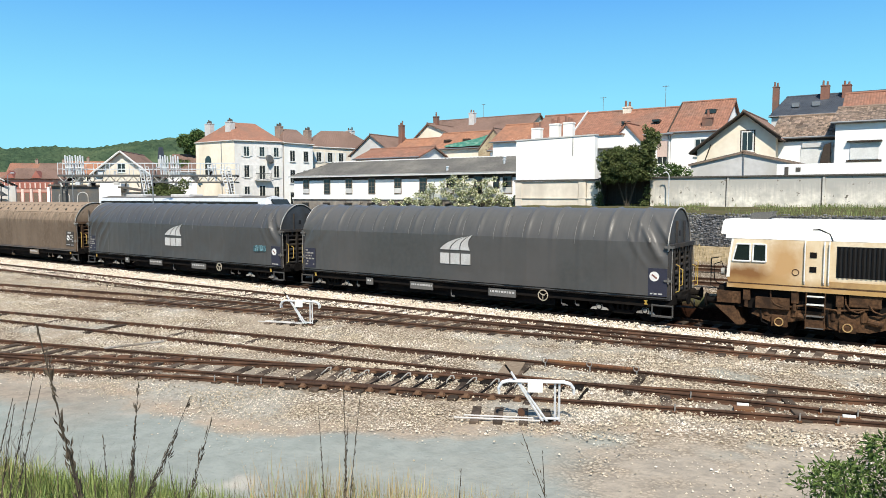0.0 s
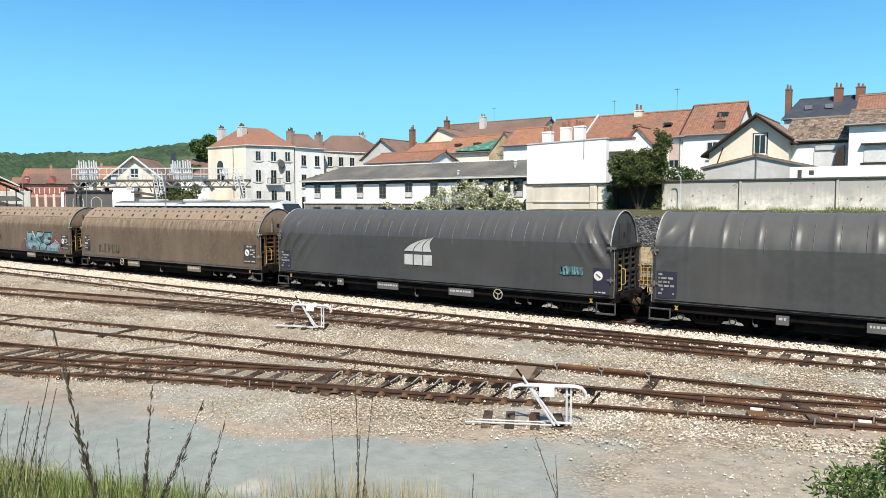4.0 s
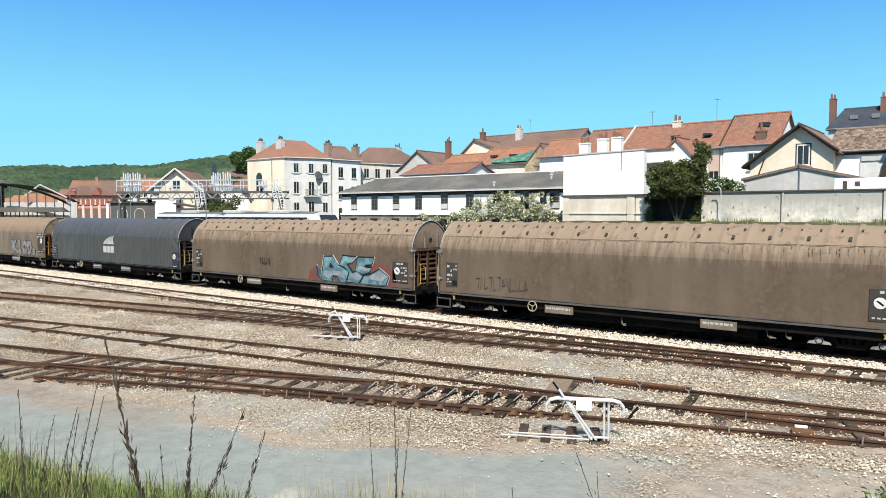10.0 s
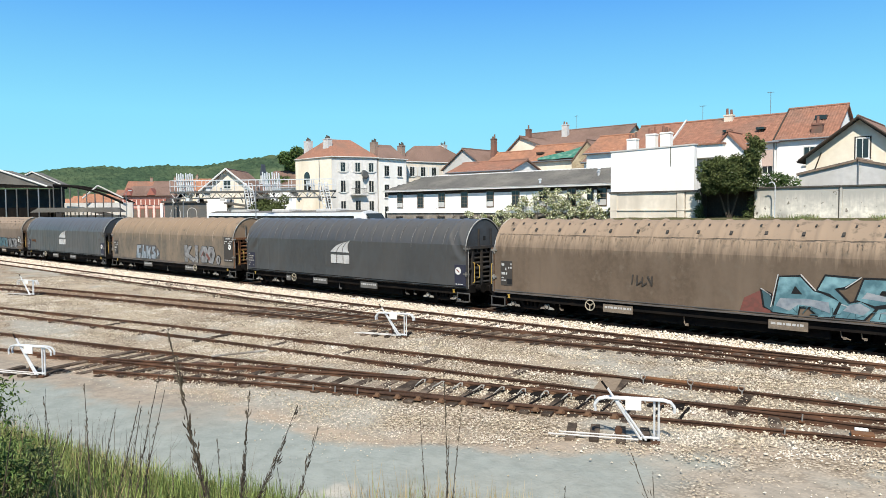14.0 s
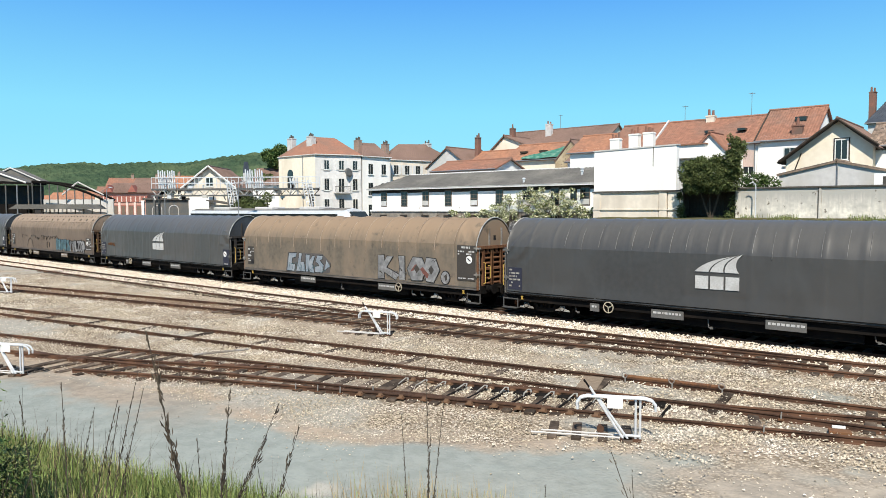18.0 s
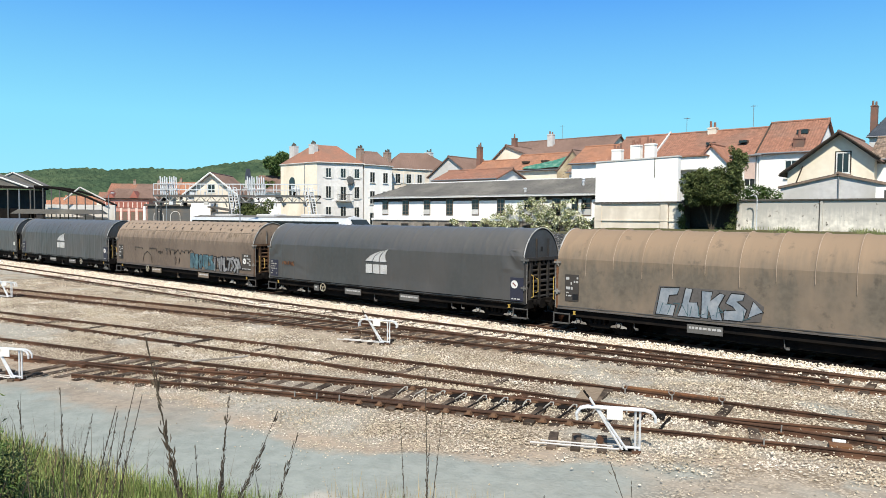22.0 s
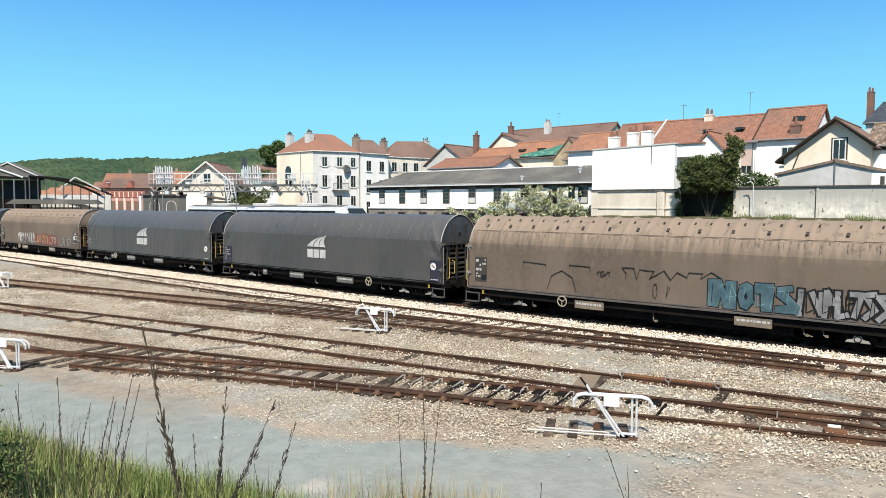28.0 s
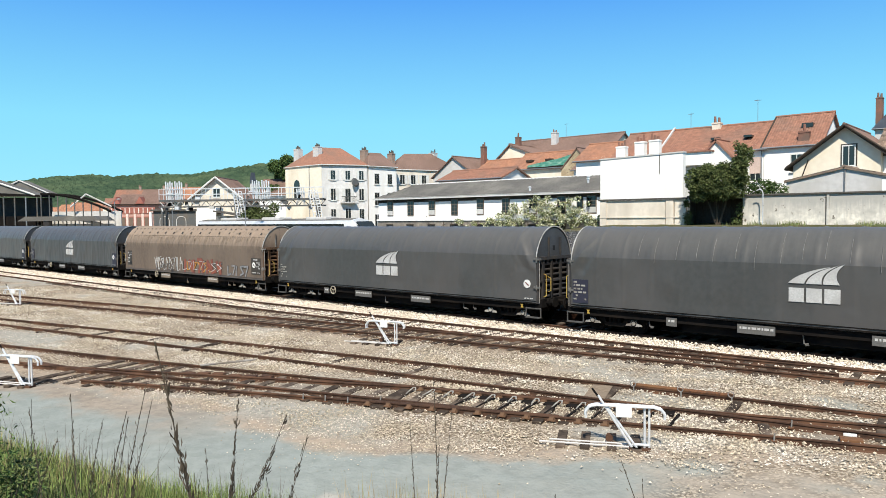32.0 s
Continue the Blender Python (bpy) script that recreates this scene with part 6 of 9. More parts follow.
def aerial(parent, x, y, z, h=1.6):
    bm = tube(bmesh.new(), (x, y, z), (x, y, z + h), 0.025, 6)
    tube(bm, (x - 0.28, y, z + h - 0.1), (x + 0.28, y, z + h - 0.1), 0.015, 5)
    for k in range(5):
        tube(bm, (x - 0.24 + k * 0.12, y - 0.2, z + h - 0.1), (x - 0.24 + k * 0.12, y + 0.2, z + h - 0.1), 0.012, 5)
    part("aerial", bm, ZINC, parent)


def house(label, m, w, d, ze, zr, wall, roof, ridge="x", over=0.35, hip=0.0, ze2=None, apex=None, category="house", gutter=True, zb=-3.0, deck=None):
    """A house with its front on local y = 0. ridge x: eaves to the front; ridge y: a gable to the front, which may lean to one side."""
    h = root("house", m, label, category, "houses of the town")
    ze2 = ze if ze2 is None else ze2
    deck = deck or roof
    bm = bmesh.new()
    if ridge == "x":
        if hip:
            bx(bm, 0, w, 0, d, zb, ze)
        else:
            prism(bm, [(0, zb), (d, zb), (d, ze), (d / 2, zr - 0.08), (0, ze)], "x", 0, w)
        part("wall", bm, wall, h)
        s = Vector((0, d / 2, zr - ze))
        rise = s.length * (1 + over / (d / 2))
        sl = s.normalized()
        o = Vector((-over, 0, ze)) - sl * (over * s.length / (d / 2))
        k = hip * (1 + 0)
        slab("roof_deck", o, (1, 0, 0), sl, w + 2 * over, rise, k, k, deck, h)
        tiles("roof", o, (1, 0, 0), sl, w + 2 * over, rise, k, k, roof, h)
        o2 = Vector((-over, d, ze)) - Vector((0, -sl.y, sl.z)) * (over * s.length / (d / 2))
        slab("roof_deck", o2, (1, 0, 0), (0, -sl.y, sl.z), w + 2 * over, rise, k, k, roof, h)
        if hip:
            for side in (0, 1):
                x = -over if side == 0 else w + over
                o3 = Vector((x, -over, o.z))
                v3 = Vector(((k if side == 0 else -k), 0, zr - o.z))
                slab("roof_deck", o3, (0, 1, 0), v3, d + 2 * over, v3.length, (d + 2 * over) / 2 - 0.02, (d + 2 * over) / 2 - 0.02, deck, h)
                tiles("roof", o3, (0, 1, 0), v3, d + 2 * over, v3.length, (d + 2 * over) / 2 - 0.02, (d + 2 * over) / 2 - 0.02, roof, h)
        part("ridge", tube(bmesh.new(), (-over + k, d / 2, zr + 0.02), (w + over - k, d / 2, zr + 0.02), 0.12, 8), roof, h)
        if gutter:
            part("gutter", tube(bmesh.new(), (-over, o.y - 0.03, o.z - 0.02), (w + over, o.y - 0.03, o.z - 0.02), 0.07, 8), ZINC, h)
            part("downpipe", tube(bmesh.new(), (w - 0.15, -0.08, zb), (w - 0.15, -0.08, ze), 0.05, 8), ZINC, h)
    else:
        ax = w / 2 if apex is None else apex
        prism(bm, [(0, zb), (w, zb), (w, ze2), (ax, zr - 0.08), (0, ze)], "y", 0, d)
        part("wall", bm, wall, h)
        for x, z, sgn in ((0, ze, 1), (w, ze2, -1)):
            run = ax if sgn > 0 else w - ax
            s = Vector((sgn * run, 0, zr - z))
            sl = s.normalized()
            o = Vector((x, -over, z)) - sl * (over * s.length / run)
            rise = s.length * (1 + over / run)
            slab("roof_deck", o, (0, 1, 0), sl, d + 2 * over, rise, 0, 0, deck, h)
            tiles("roof", o, (0, 1, 0), sl, d + 2 * over, rise, 0, 0, roof, h)
        part("ridge", tube(bmesh.new(), (ax, -over, zr + 0.02), (ax, d + over, zr + 0.02), 0.12, 8), roof, h)
    return h


def build_wall():
    w = new("wall_north")
    tagged(w, "long weathered concrete boundary wall with a dark coping", "wall", kind="structure")
    w.matrix_basis = pose(0, 52, 0)
    edges = [-17.4, -11.85, -5.94, 0.0, 6.0, 12.0, 18.0]
    for a, b in zip(edges, edges[1:]):
        part("panel", box(a + 0.03, b - 0.14, 0.06, 0.22, 3.4, 6.03), CONCRETE, w)
        part("pilaster", box(b - 0.14, b + 0.02, 0.0, 0.28, 3.4, 6.03, 0.02), CONCRETE, w)
        part("joint", box(b - 0.20, b - 0.145, 0.03, 0.2, 3.6, 6.03), COPING, w)
        part("coping", box(a + 0.005, b - 0.005, -0.05, 0.33, 6.03, 6.15, 0.02), COPING, w)
    part("panel", box(-21.4, -21.30, 0.10, 0.25, 3.4, 6.03), CONCRETE, w)
    # recess with black boards, added to give the wall the shrub's shade
    for k in range(13):
        a = -21.29 + k * 0.297
        part("shade_board", box(a, a + 0.285, 1.25, 1.29, 3.4, 6.03 - 0.05 * (k % 3)), WOOD_DARK, w)
    for a in (-21.29, -17.50):
        part("reveal", box(a, a + 0.07, 0.25, 1.3, 3.4, 6.03), COPING, w)
    part("lintel", box(-21.29, -17.43, 0.10, 1.3, 5.87, 6.03), COPING, w)
    part("coping", box(-21.4, -17.41, -0.02, 0.33, 6.03, 6.15, 0.02), COPING, w)
    for a, b in ((-28.7, -23.05), (-22.4, -21.42)):
        part("panel", box(a + 0.03, b - 0.05, 0.06, 0.22, 0.0, 5.92), PLASTER_BEIGE, w, "beige rendered wall panel")
    for x in (-28.35, -22.75):
        part("pilaster", box(x - 0.30, x + 0.30, 0.0, 0.26, 0.0, 5.92, 0.02), PLASTER_BEIGE, w, "beige pilaster")
    part("ledge", box(-28.7, -21.41, -0.03, 0.05, 4.55, 4.62), PLASTER_BEIGE, w)
    part("coping", box(-28.75, -21.41, -0.08, 0.19, 5.93, 6.06, 0.02), COPING, w)
    # rubble retaining wall below the grass verge
    r = new("wall_rubble")
    r.matrix_basis = pose(0, 38.5, 0)
    tagged(r, "low retaining wall of dark rubble stone", "wall", kind="structure")
    part("core", box(-27.5, 18, 0.12, 0.6, 1.5, 3.72), RUBBLE, r)
    rng = np.random.default_rng(8)
    ball = bmesh.new()
    bmesh.ops.create_icosphere(ball, subdivisions=1, radius=0.5)
    unit = np.array([v.co[:] for v in ball.verts])
    tri = np.array([[v.index for v in f.verts] for f in ball.faces])
    ball.free()
    spots, z = [], 2.2
    while z < 3.78:
        x = -27.4
        while x < 4:
            s = rng.uniform(0.07, 0.22)
            spots.append((x + s / 2, z + rng.uniform(-0.05, 0.05), s, rng.uniform(0.07, 0.15)))
            x += s * 1.02
        z += 0.105
    q = np.array(spots)
    n = len(q)
    v = unit[None] * rng.uniform(0.75, 1.15, (n, len(unit), 1)) * np.stack([q[:, 2], np.full(n, 0.16), q[:, 3]], 1)[:, None]
    v = v + np.stack([q[:, 0], 0.12 + rng.uniform(-0.03, 0.03, n), q[:, 1]], 1)[:, None]
    f = (tri[None] + len(unit) * np.arange(n)[:, None, None]).reshape(-1, 3)
    tagged(raw("rubble_facing", v.reshape(-1, 3).tolist(), f.tolist(), RUBBLE, r), kind="stuff")


def build_front_row():
    # white rendered block on top of the boundary wall
    h = root("house", pose(-28.7, 52.2, 0), "tall blank white rendered house end above the boundary wall", "house", "houses of the town")
    part("wall", prism(bmesh.new(), [(0, 6.07), (6.9, 6.07), (6.9, 9.42), (0, 9.26)], "y", 0, 0.5), PLASTER_WHITE, h)
    bm = prism(bmesh.new(), [(-0.06, 9.26), (6.96, 9.42), (6.96, 9.52), (-0.06, 9.36)], "y", -0.06, 0.56)
    part("coping", bm, PLASTER_GREY, h)
    part("crack", box(5.02, 5.08, -0.004, 0.02, 7.9, 9.42), COPING, h, "thin dark pipe")
    for x, z in ((-31.7, 11.6), (-29.8, 11.9), (-28.4, 11.95)):
        chimney(h, x + 28.7, 9.6, 8.5, z - 0.35, 0.95, 0.6, PLASTER_WHITE, 3, BRICK)
    # long two-storey railway shed
    s = root("long_shed", pose(-58.8, 56, 0), "long white two-storey shed with a shallow grey roof", "shed")
    part("wall", box(0, 28.1, 0.0, 7.0, -0.2, 6.9), PLASTER_WHITE, s)
    part("lower_wall", box(-0.05, 28.15, -0.12, 0.0, -0.2, 4.4), PLASTER_DARK, s, "dark grey-brown lower storey")
    part("ledge", box(-0.1, 28.2, -0.25, 0.0, 4.42, 4.6), PLASTER_WHITE, s, "white ledge between the storeys")
    sl = Vector((0, 3.9, 1.62))
    part("fascia", box(-0.45, 28.3, -0.46, -0.38, 6.76, 6.95), SHUTTER_WHITE, s)
    for y, v in ((-0.45, sl), (7.45, Vector((0, -3.9, 1.62)))):
        slab("roof_deck", (-0.5, y, 6.9), (1, 0, 0), v, 29.0, v.length, 3.2, 0, WOOD_DARK, s)
        tiles("roof", (-0.5, y, 6.9), (1, 0, 0), v, 29.0, v.length, 3.2, 0, ROOF_GREY, s, 0.42, 0.42)
    v = Vector((3.2, 0, 1.62))
    slab("roof_deck", (-0.5, -0.45, 6.9), (0, 1, 0), v, 7.9, v.length, 3.9, 3.9, WOOD_DARK, s)
    tiles("roof", (-0.5, -0.45, 6.9), (0, 1, 0), v, 7.9, v.length, 3.9, 3.9, ROOF_GREY, s, 0.42, 0.42)
    part("ridge", tube(bmesh.new(), (2.7, 3.5, 8.52), (28.5, 3.5, 8.52), 0.09, 8), SHUTTER_WHITE, s)
    part("dark_eave", box(0.0, 28.1, -0.02, -0.004, 6.42, 6.75), WOOD_DARK, s, "dark band for the soffit line under the eave")
    for k in range(9):
        x = 1.9 + k * 3.13 + (0.25 if k > 3 else 0)
        wob = window(s, x, 5.0, 0.80, 1.55, 0.0, frame_mat=FRAME_BROWN, sill=False)
        bm = bmesh.new()
        for q in (5.35, 5.72, 6.08):
            bx(bm, x - 0.38, x + 0.38, -0.062, -0.050, q - 0.02, q + 0.02)
        part("glazing_bar", bm, FRAME_BROWN, wob)
        if k % 2 == 0:
            part("curtain_board", box(x - 0.42, x + 0.42, -0.07, -0.054, 5.05, 5.55), PLASTER_GREY, wob)
        window(s, x, 2.3, 0.95, 1.7, -0.12, frame_mat=WOOD_DARK, sill=False)
    for x in (26.0, 27.0):
        window(s, x, 5.5, 0.55, 0.9, 0.0, frame_mat=WOOD_DARK, sill=False)
    for x, y, z in ((20.5, 0.2, 7.15), (25.9, 1.6, 7.75), (25.6, 2.2, 8.0)):
        part("vent", tube(bmesh.new(), (x, y, z - 0.1), (x, y, z + 0.38), 0.11, 8), SIGNAL_WHITE, s)
        part("vent_cowl", tube(bmesh.new(), (x, y, z + 0.36), (x, y, z + 0.46), 0.20, 8, 0.08), SIGNAL_WHITE, s)
    # cream gabled house and the grey outbuilding before it
    h = house("cream gabled house with deep dark eaves and one tall window", pose(-16.2, 60, 0), 5.9, 8, 8.65, 11.35, PLASTER_CREAM, TILE_BROWN, "y", 0.55, ze2=9.45, apex=3.6, deck=WOOD_DARK)
    part("surround", box(3.30, 4.40, -0.03, 0.0, 8.12, 9.92), WOOD_DARK, h, "dark timber window surround")
    window(h, 3.85, 8.3, 0.80, 1.48, -0.03)
    part("verge_board", pipe(bmesh.new(), [(-0.4, -0.56, 8.3), (3.6, -0.56, 11.30), (6.35, -0.56, 9.2)], 0.09, 6), WOOD_DARK, h)
    part("drain_pipe", pipe(bmesh.new(), [(0.6, -0.1, 6.4), (0.65, -0.1, 7.6), (1.1, -0.12, 8.9)], 0.05, 6), WOOD_DARK, h)
    g = house("low grey rendered outbuilding with an old tile roof", pose(-15.3, 55, 0), 7.8, 4, 7.15, 7.95, PLASTER_GREY, TILE_OLD, "y", 0.15, ze2=6.95, apex=3.7)
    part("pipe", tube(bmesh.new(), (3.75, -0.06, 5.5), (3.75, -0.06, 7.8), 0.05, 6), ZINC, g)
    # white houses at the right end
    h = house("white house under an old mottled tile roof", pose(-10.6, 61, 0), 4.5, 7, 9.4, 11.2, PLASTER_WHITE, TILE_OLD, "x", 0.3)
    # dark strip stands in for the shadow of the roof edge
    part("eave_shade_strip", box(0.1, 4.4, -0.12, -0.0, 8.95, 9.15), WOOD_DARK, h)
    part("shutter_box", box(2.0, 4.2, -0.15, 0.0, 8.45, 8.8), PLASTER_GREY, h)
    part("blind", box(1.9, 3.4, -0.06, 0.0, 7.0, 8.4), SHUTTER_WHITE, h, "closed white roller blind")
    part("ledge", box(1.6, 3.5, -0.2, 0.0, 6.85, 6.95), COPING, h)
    part("awning_slab", prism(bmesh.new(), [(3.2, 6.9), (4.0, 6.9), (4.0, 8.75), (3.55, 8.6)], "y", -0.5, -0.35), WOOD_DARK, h)
    h = house("large white house with a red tile edge and dark awning boxes", pose(-6.3, 60, 0), 12, 8, 10.25, 11.6, PLASTER_WHITE, TILE_OLD, "x", 0.3)
    for z in (8.65, 7.25):
        part("awning_box", box(0.8, 3.0, -0.35, 0.0, z, z + 0.11), WOOD_DARK, h)
    part("blind", box(1.0, 2.8, -0.06, 0.0, 7.41, 8.6), SHUTTER_WHITE, h, "closed white roller blind")
    window(h, 6.0, 7.6, 1.0, 1.6, 0.0)
    h = house("house with a plain red tile roof behind white walls", pose(-6.8, 70, 0), 14, 8, 11.2, 13.9, PLASTER_WHITE, TILE_RED, "x", 0.3)
    low = root("garden_wall", pose(-9.2, 54.2, 0), "low white rendered garden wall with clutter on top", "wall")
    part("wall", box(0, 14, 0, 0.25, 4.2, 6.95), PLASTER_WHITE, low)
    part("vent_grille", box(0.5, 0.75, -0.02, 0.0, 6.2, 6.75), COPING, low)
    part("vent_grille", box(1.2, 1.5, -0.02, 0.0, 6.4, 6.7), COPING, low)


def build_back_rows():
    h = house("long white terraced house with a brown tile roof", pose(-33.6, 64, 0), 13.95, 8, 10.5, 13.05, PLASTER_WHITE, TILE_RED, "x", 0.35)
    window(h, 13.3, 7.6, 0.85, 2.0, 0.0, shutters=None, frame_mat=SHUTTER_WHITE)
    part("blind", box(12.86, 13.74, -0.12, -0.055, 8.25, 9.65), SHUTTER_PINK, h, "half-lowered pink blind")
    chimney(h, 8.6, 3.8, 11.5, 13.4, 0.8, 0.6, PLASTER_BEIGE, 2)
    for x in (9.0, 11.9):
        part("skylight", box(x, x + 0.7, 1.1, 1.7, 11.55, 11.75), GLASS, h)
    aerial(h, 6.0, 4, 13)
    aerial(h, 12.2, 4, 13, 2.2)
    # firewall that parts the roof
    part("fire_wall", prism(bmesh.new(), [(-0.2, 10.5), (4.0, 13.35), (4.2, 13.35), (0.3, 10.5)], "x", 4.3, 4.45), PLASTER_GREY, h)
    g = house("small white gable between the houses", pose(-24.4, 62, 0), 2.9, 4, 9.7, 11.25, PLASTER_WHITE, TILE_RED, "y", 0.2)
    r = root("lean_to", pose(-26.2, 61.5, 0), "white rendered upper storey over a shaded recess", "house")
    part("wall", box(0, 3.0, 0, 2, 9.1, 10.2), PLASTER_WHITE, r)
    part("recess", box(0, 4.2, 1.2, 2, 5.0, 9.1), PLASTER_GREY, r)
    part("tile_strip", box(-0.1, 3.1, -0.15, 2.1, 10.2, 10.32), TILE_RED, r)
    h = house("white house with a steep red tile roof and skylight", pose(-19.6, 64, 0), 4.3, 8, 10.55, 13.4, PLASTER_WHITE, TILE_RED, "x", 0.25)
    part("skylight", box(2.4, 3.3, 2.0, 2.6, 12.1, 12.45), GLASS, h)
    window(h, 2.6, 8.3, 0.9, 1.4, 0.0)
    chimney(h, 3.0, 0.6, 10.0, 11.6, 0.8, 0.6, BRICK, 1)
    part("verge_board", pipe(bmesh.new(), [(-0.2, -0.2, 10.4), (-0.2, 4, 13.4)], 0.10, 6), WOOD_DARK, h)
    # slate mansard with brick stacks
    h = house("tall house with a dark slate roof and red brick chimneys", pose(-16.9, 95, 0), 22, 9, 14.6, 17.2, PLASTER_GREY, SLATE, "x", 0.3, hip=1.2)
    for x, z in ((-0.2, 18.5), (5.3, 18.2), (7.6, 18.1), (13.0, 18.8)):
        chimney(h, x, 3.6, 14.5, z, 0.7 if x < 0 else 0.95, 0.8, BRICK, 2)
    for x in (2.0, 4.2, 10.5):
        part("skylight", box(x, x + 0.8, 1.4, 2.1, 15.6, 16.1), ZINC, h)
    # orange roof under repair with a green net, and its neighbours
    h = house("house with a bright orange tile roof under repair", pose(-53.9, 75, 0), 9.6, 7, 10.9, 13.0, PLASTER_CREAM, TILE_ORANGE, "x", 0.3)
    verts = []
    for j in range(7):
        for k in range(7):
            y = -0.45 + 3.9 * (j / 6) * (0.10 + 0.90 * (k / 6) ** 1.35)
            verts.append((2.6 + 7.6 * k / 6 + 0.3 * noise.noise((k, j, 1)), y, 10.85 + 0.6 * y + 0.35 + 0.22 * noise.noise((k * 1.3, j * 1.3, 2))))
    raw("safety_net", verts, [(j * 7 + k, j * 7 + k + 1, (j + 1) * 7 + k + 1, (j + 1) * 7 + k) for j in range(6) for k in range(6)], NET_GREEN, h, "rumpled green safety net")
    for x in (1.5, 4.4):
        part("skylight", box(x, x + 0.9, 1.0, 1.6, 11.75, 12.0), WOOD_DARK, h)
    house("small gable of ochre stone beside the orange roof", pose(-45.9, 74, 0), 4.3, 6, 10.5, 12.85, STONE_OCHRE, TILE_BROWN, "y", 0.12)
    h = house("big house with a wide brown tile roof", pose(-64.5, 88, 0), 17.3, 9, 13.7, 16.5, PLASTER_CREAM, TILE_BROWN, "x", 0.3)
    chimney(h, 7.0, 3.0, 14.5, 17.2, 0.9, 0.7, PLASTER_GREY, 2)
    aerial(h, 8.0, 4.5, 16.4, 2.2)
    h = house("cream house with a gable beside orange roofs", pose(-72.0, 80, 0), 8.2, 8, 10.9, 13.7, PLASTER_GREY, TILE_BROWN, "y", 0.3, apex=4.0)
    h = house("low house with an orange tile roof", pose(-63.6, 79, 0), 6.6, 7, 10.6, 12.9, PLASTER_WHITE, TILE_ORANGE, "x", 0.3)
    chimney(h, -0.3, 3.0, 11.0, 15.0, 0.65, 0.7, BRICK, 2)
    h = house("grey house with a steep old roof and small chimney", pose(-64.0, 84, 0), 10.5, 8, 12.4, 15.2, PLASTER_CREAM, TILE_BROWN, "y", 0.3, apex=3.4)
    chimney(h, 3.4, 2.0, 14.5, 16.4, 0.7, 0.6, BRICK, 1)
    house("low red-brown tile roof behind the shed", pose(-57.6, 65, 0), 9.3, 6, 9.3, 10.5, PLASTER_WHITE, TILE_RED, "x", 0.3)
    house("white house between the roofs", pose(-43.0, 72, 0), 8.0, 6, 10.2, 11.8, PLASTER_WHITE, TILE_BROWN, "x", 0.3)
    house("house with an orange tile roof behind the blank wall", pose(-41.5, 70, 0), 9.0, 7, 11.0, 13.0, PLASTER_WHITE, TILE_ORANGE, "x", 0.3)


def hip_block(label, pts, zb, ze, zr, wall, roof, rows):
    """A tall block on four corners, its windows in rows along the second side."""
    b = root("apartment_house", Matrix(), label, "house", "houses of the town")
    part("wall", prism(bmesh.new(), pts, "z", zb, ze), wall, b)
    c = Vector((sum(p[0] for p in pts) / 4, sum(p[1] for p in pts) / 4, 0))
    n = 4
    eave = [Vector((p[0], p[1], 0)) + (Vector((p[0], p[1], 0)) - c).normalized() * 0.28 for p in pts]
    long0 = (Vector((*pts[1], 0)) + Vector((*pts[0], 0))) / 2
    long1 = (Vector((*pts[2], 0)) + Vector((*pts[3], 0))) / 2
    r0, r1 = long0.lerp(long1, 0.28), long0.lerp(long1, 0.72)
    tops = {0: (r0, r0), 1: (r0, r1), 2: (r1, r1), 3: (r1, r0)}
    for k in range(n):
        a, e = eave[k], eave[(k + 1) % n]
        t0, t1 = tops[k]
        verts, faces = [], []
        for i in range(15):
            f = i / 15
            for j in range(33):
                g = j / 32
                p = a.lerp(e, g).lerp(t0.lerp(t1, g), f)
                verts.append((p.x, p.y, ze + (zr - ze) * f + 0.03 * (j % 2)))
        p = [t0.lerp(t1, j / 32) for j in range(33)]
        verts += [(q.x, q.y, zr) for q in p]
        for i in range(15):
            for j in range(32):
                faces.append((i * 33 + j, i * 33 + j + 1, (i + 1) * 33 + j + 1, (i + 1) * 33 + j))
        raw("roof", verts, faces, roof, b)
    # cornice
    bm = bmesh.new()
    for k in range(n):
        a, e = eave[k], eave[(k + 1) % n]
        tube(bm, (a.x, a.y, ze - 0.05), (e.x, e.y, ze - 0.05), 0.09, 8)
    part("cornice", bm, PLASTER_GREY, b)
    a, e = Vector((*pts[1], 0)), Vector((*pts[2], 0))
    long = (e - a).length
    turn = math.degrees(math.atan2(e.y - a.y, e.x - a.x))
    at = pose(a.x, a.y, 0, 0, 0, turn)
    for x, z, w, h, sh in rows:
        window(b, x * long, z, w, h, 0.0, shutters=SHUTTER_WHITE if sh else None).matrix_basis = at
    return b, at


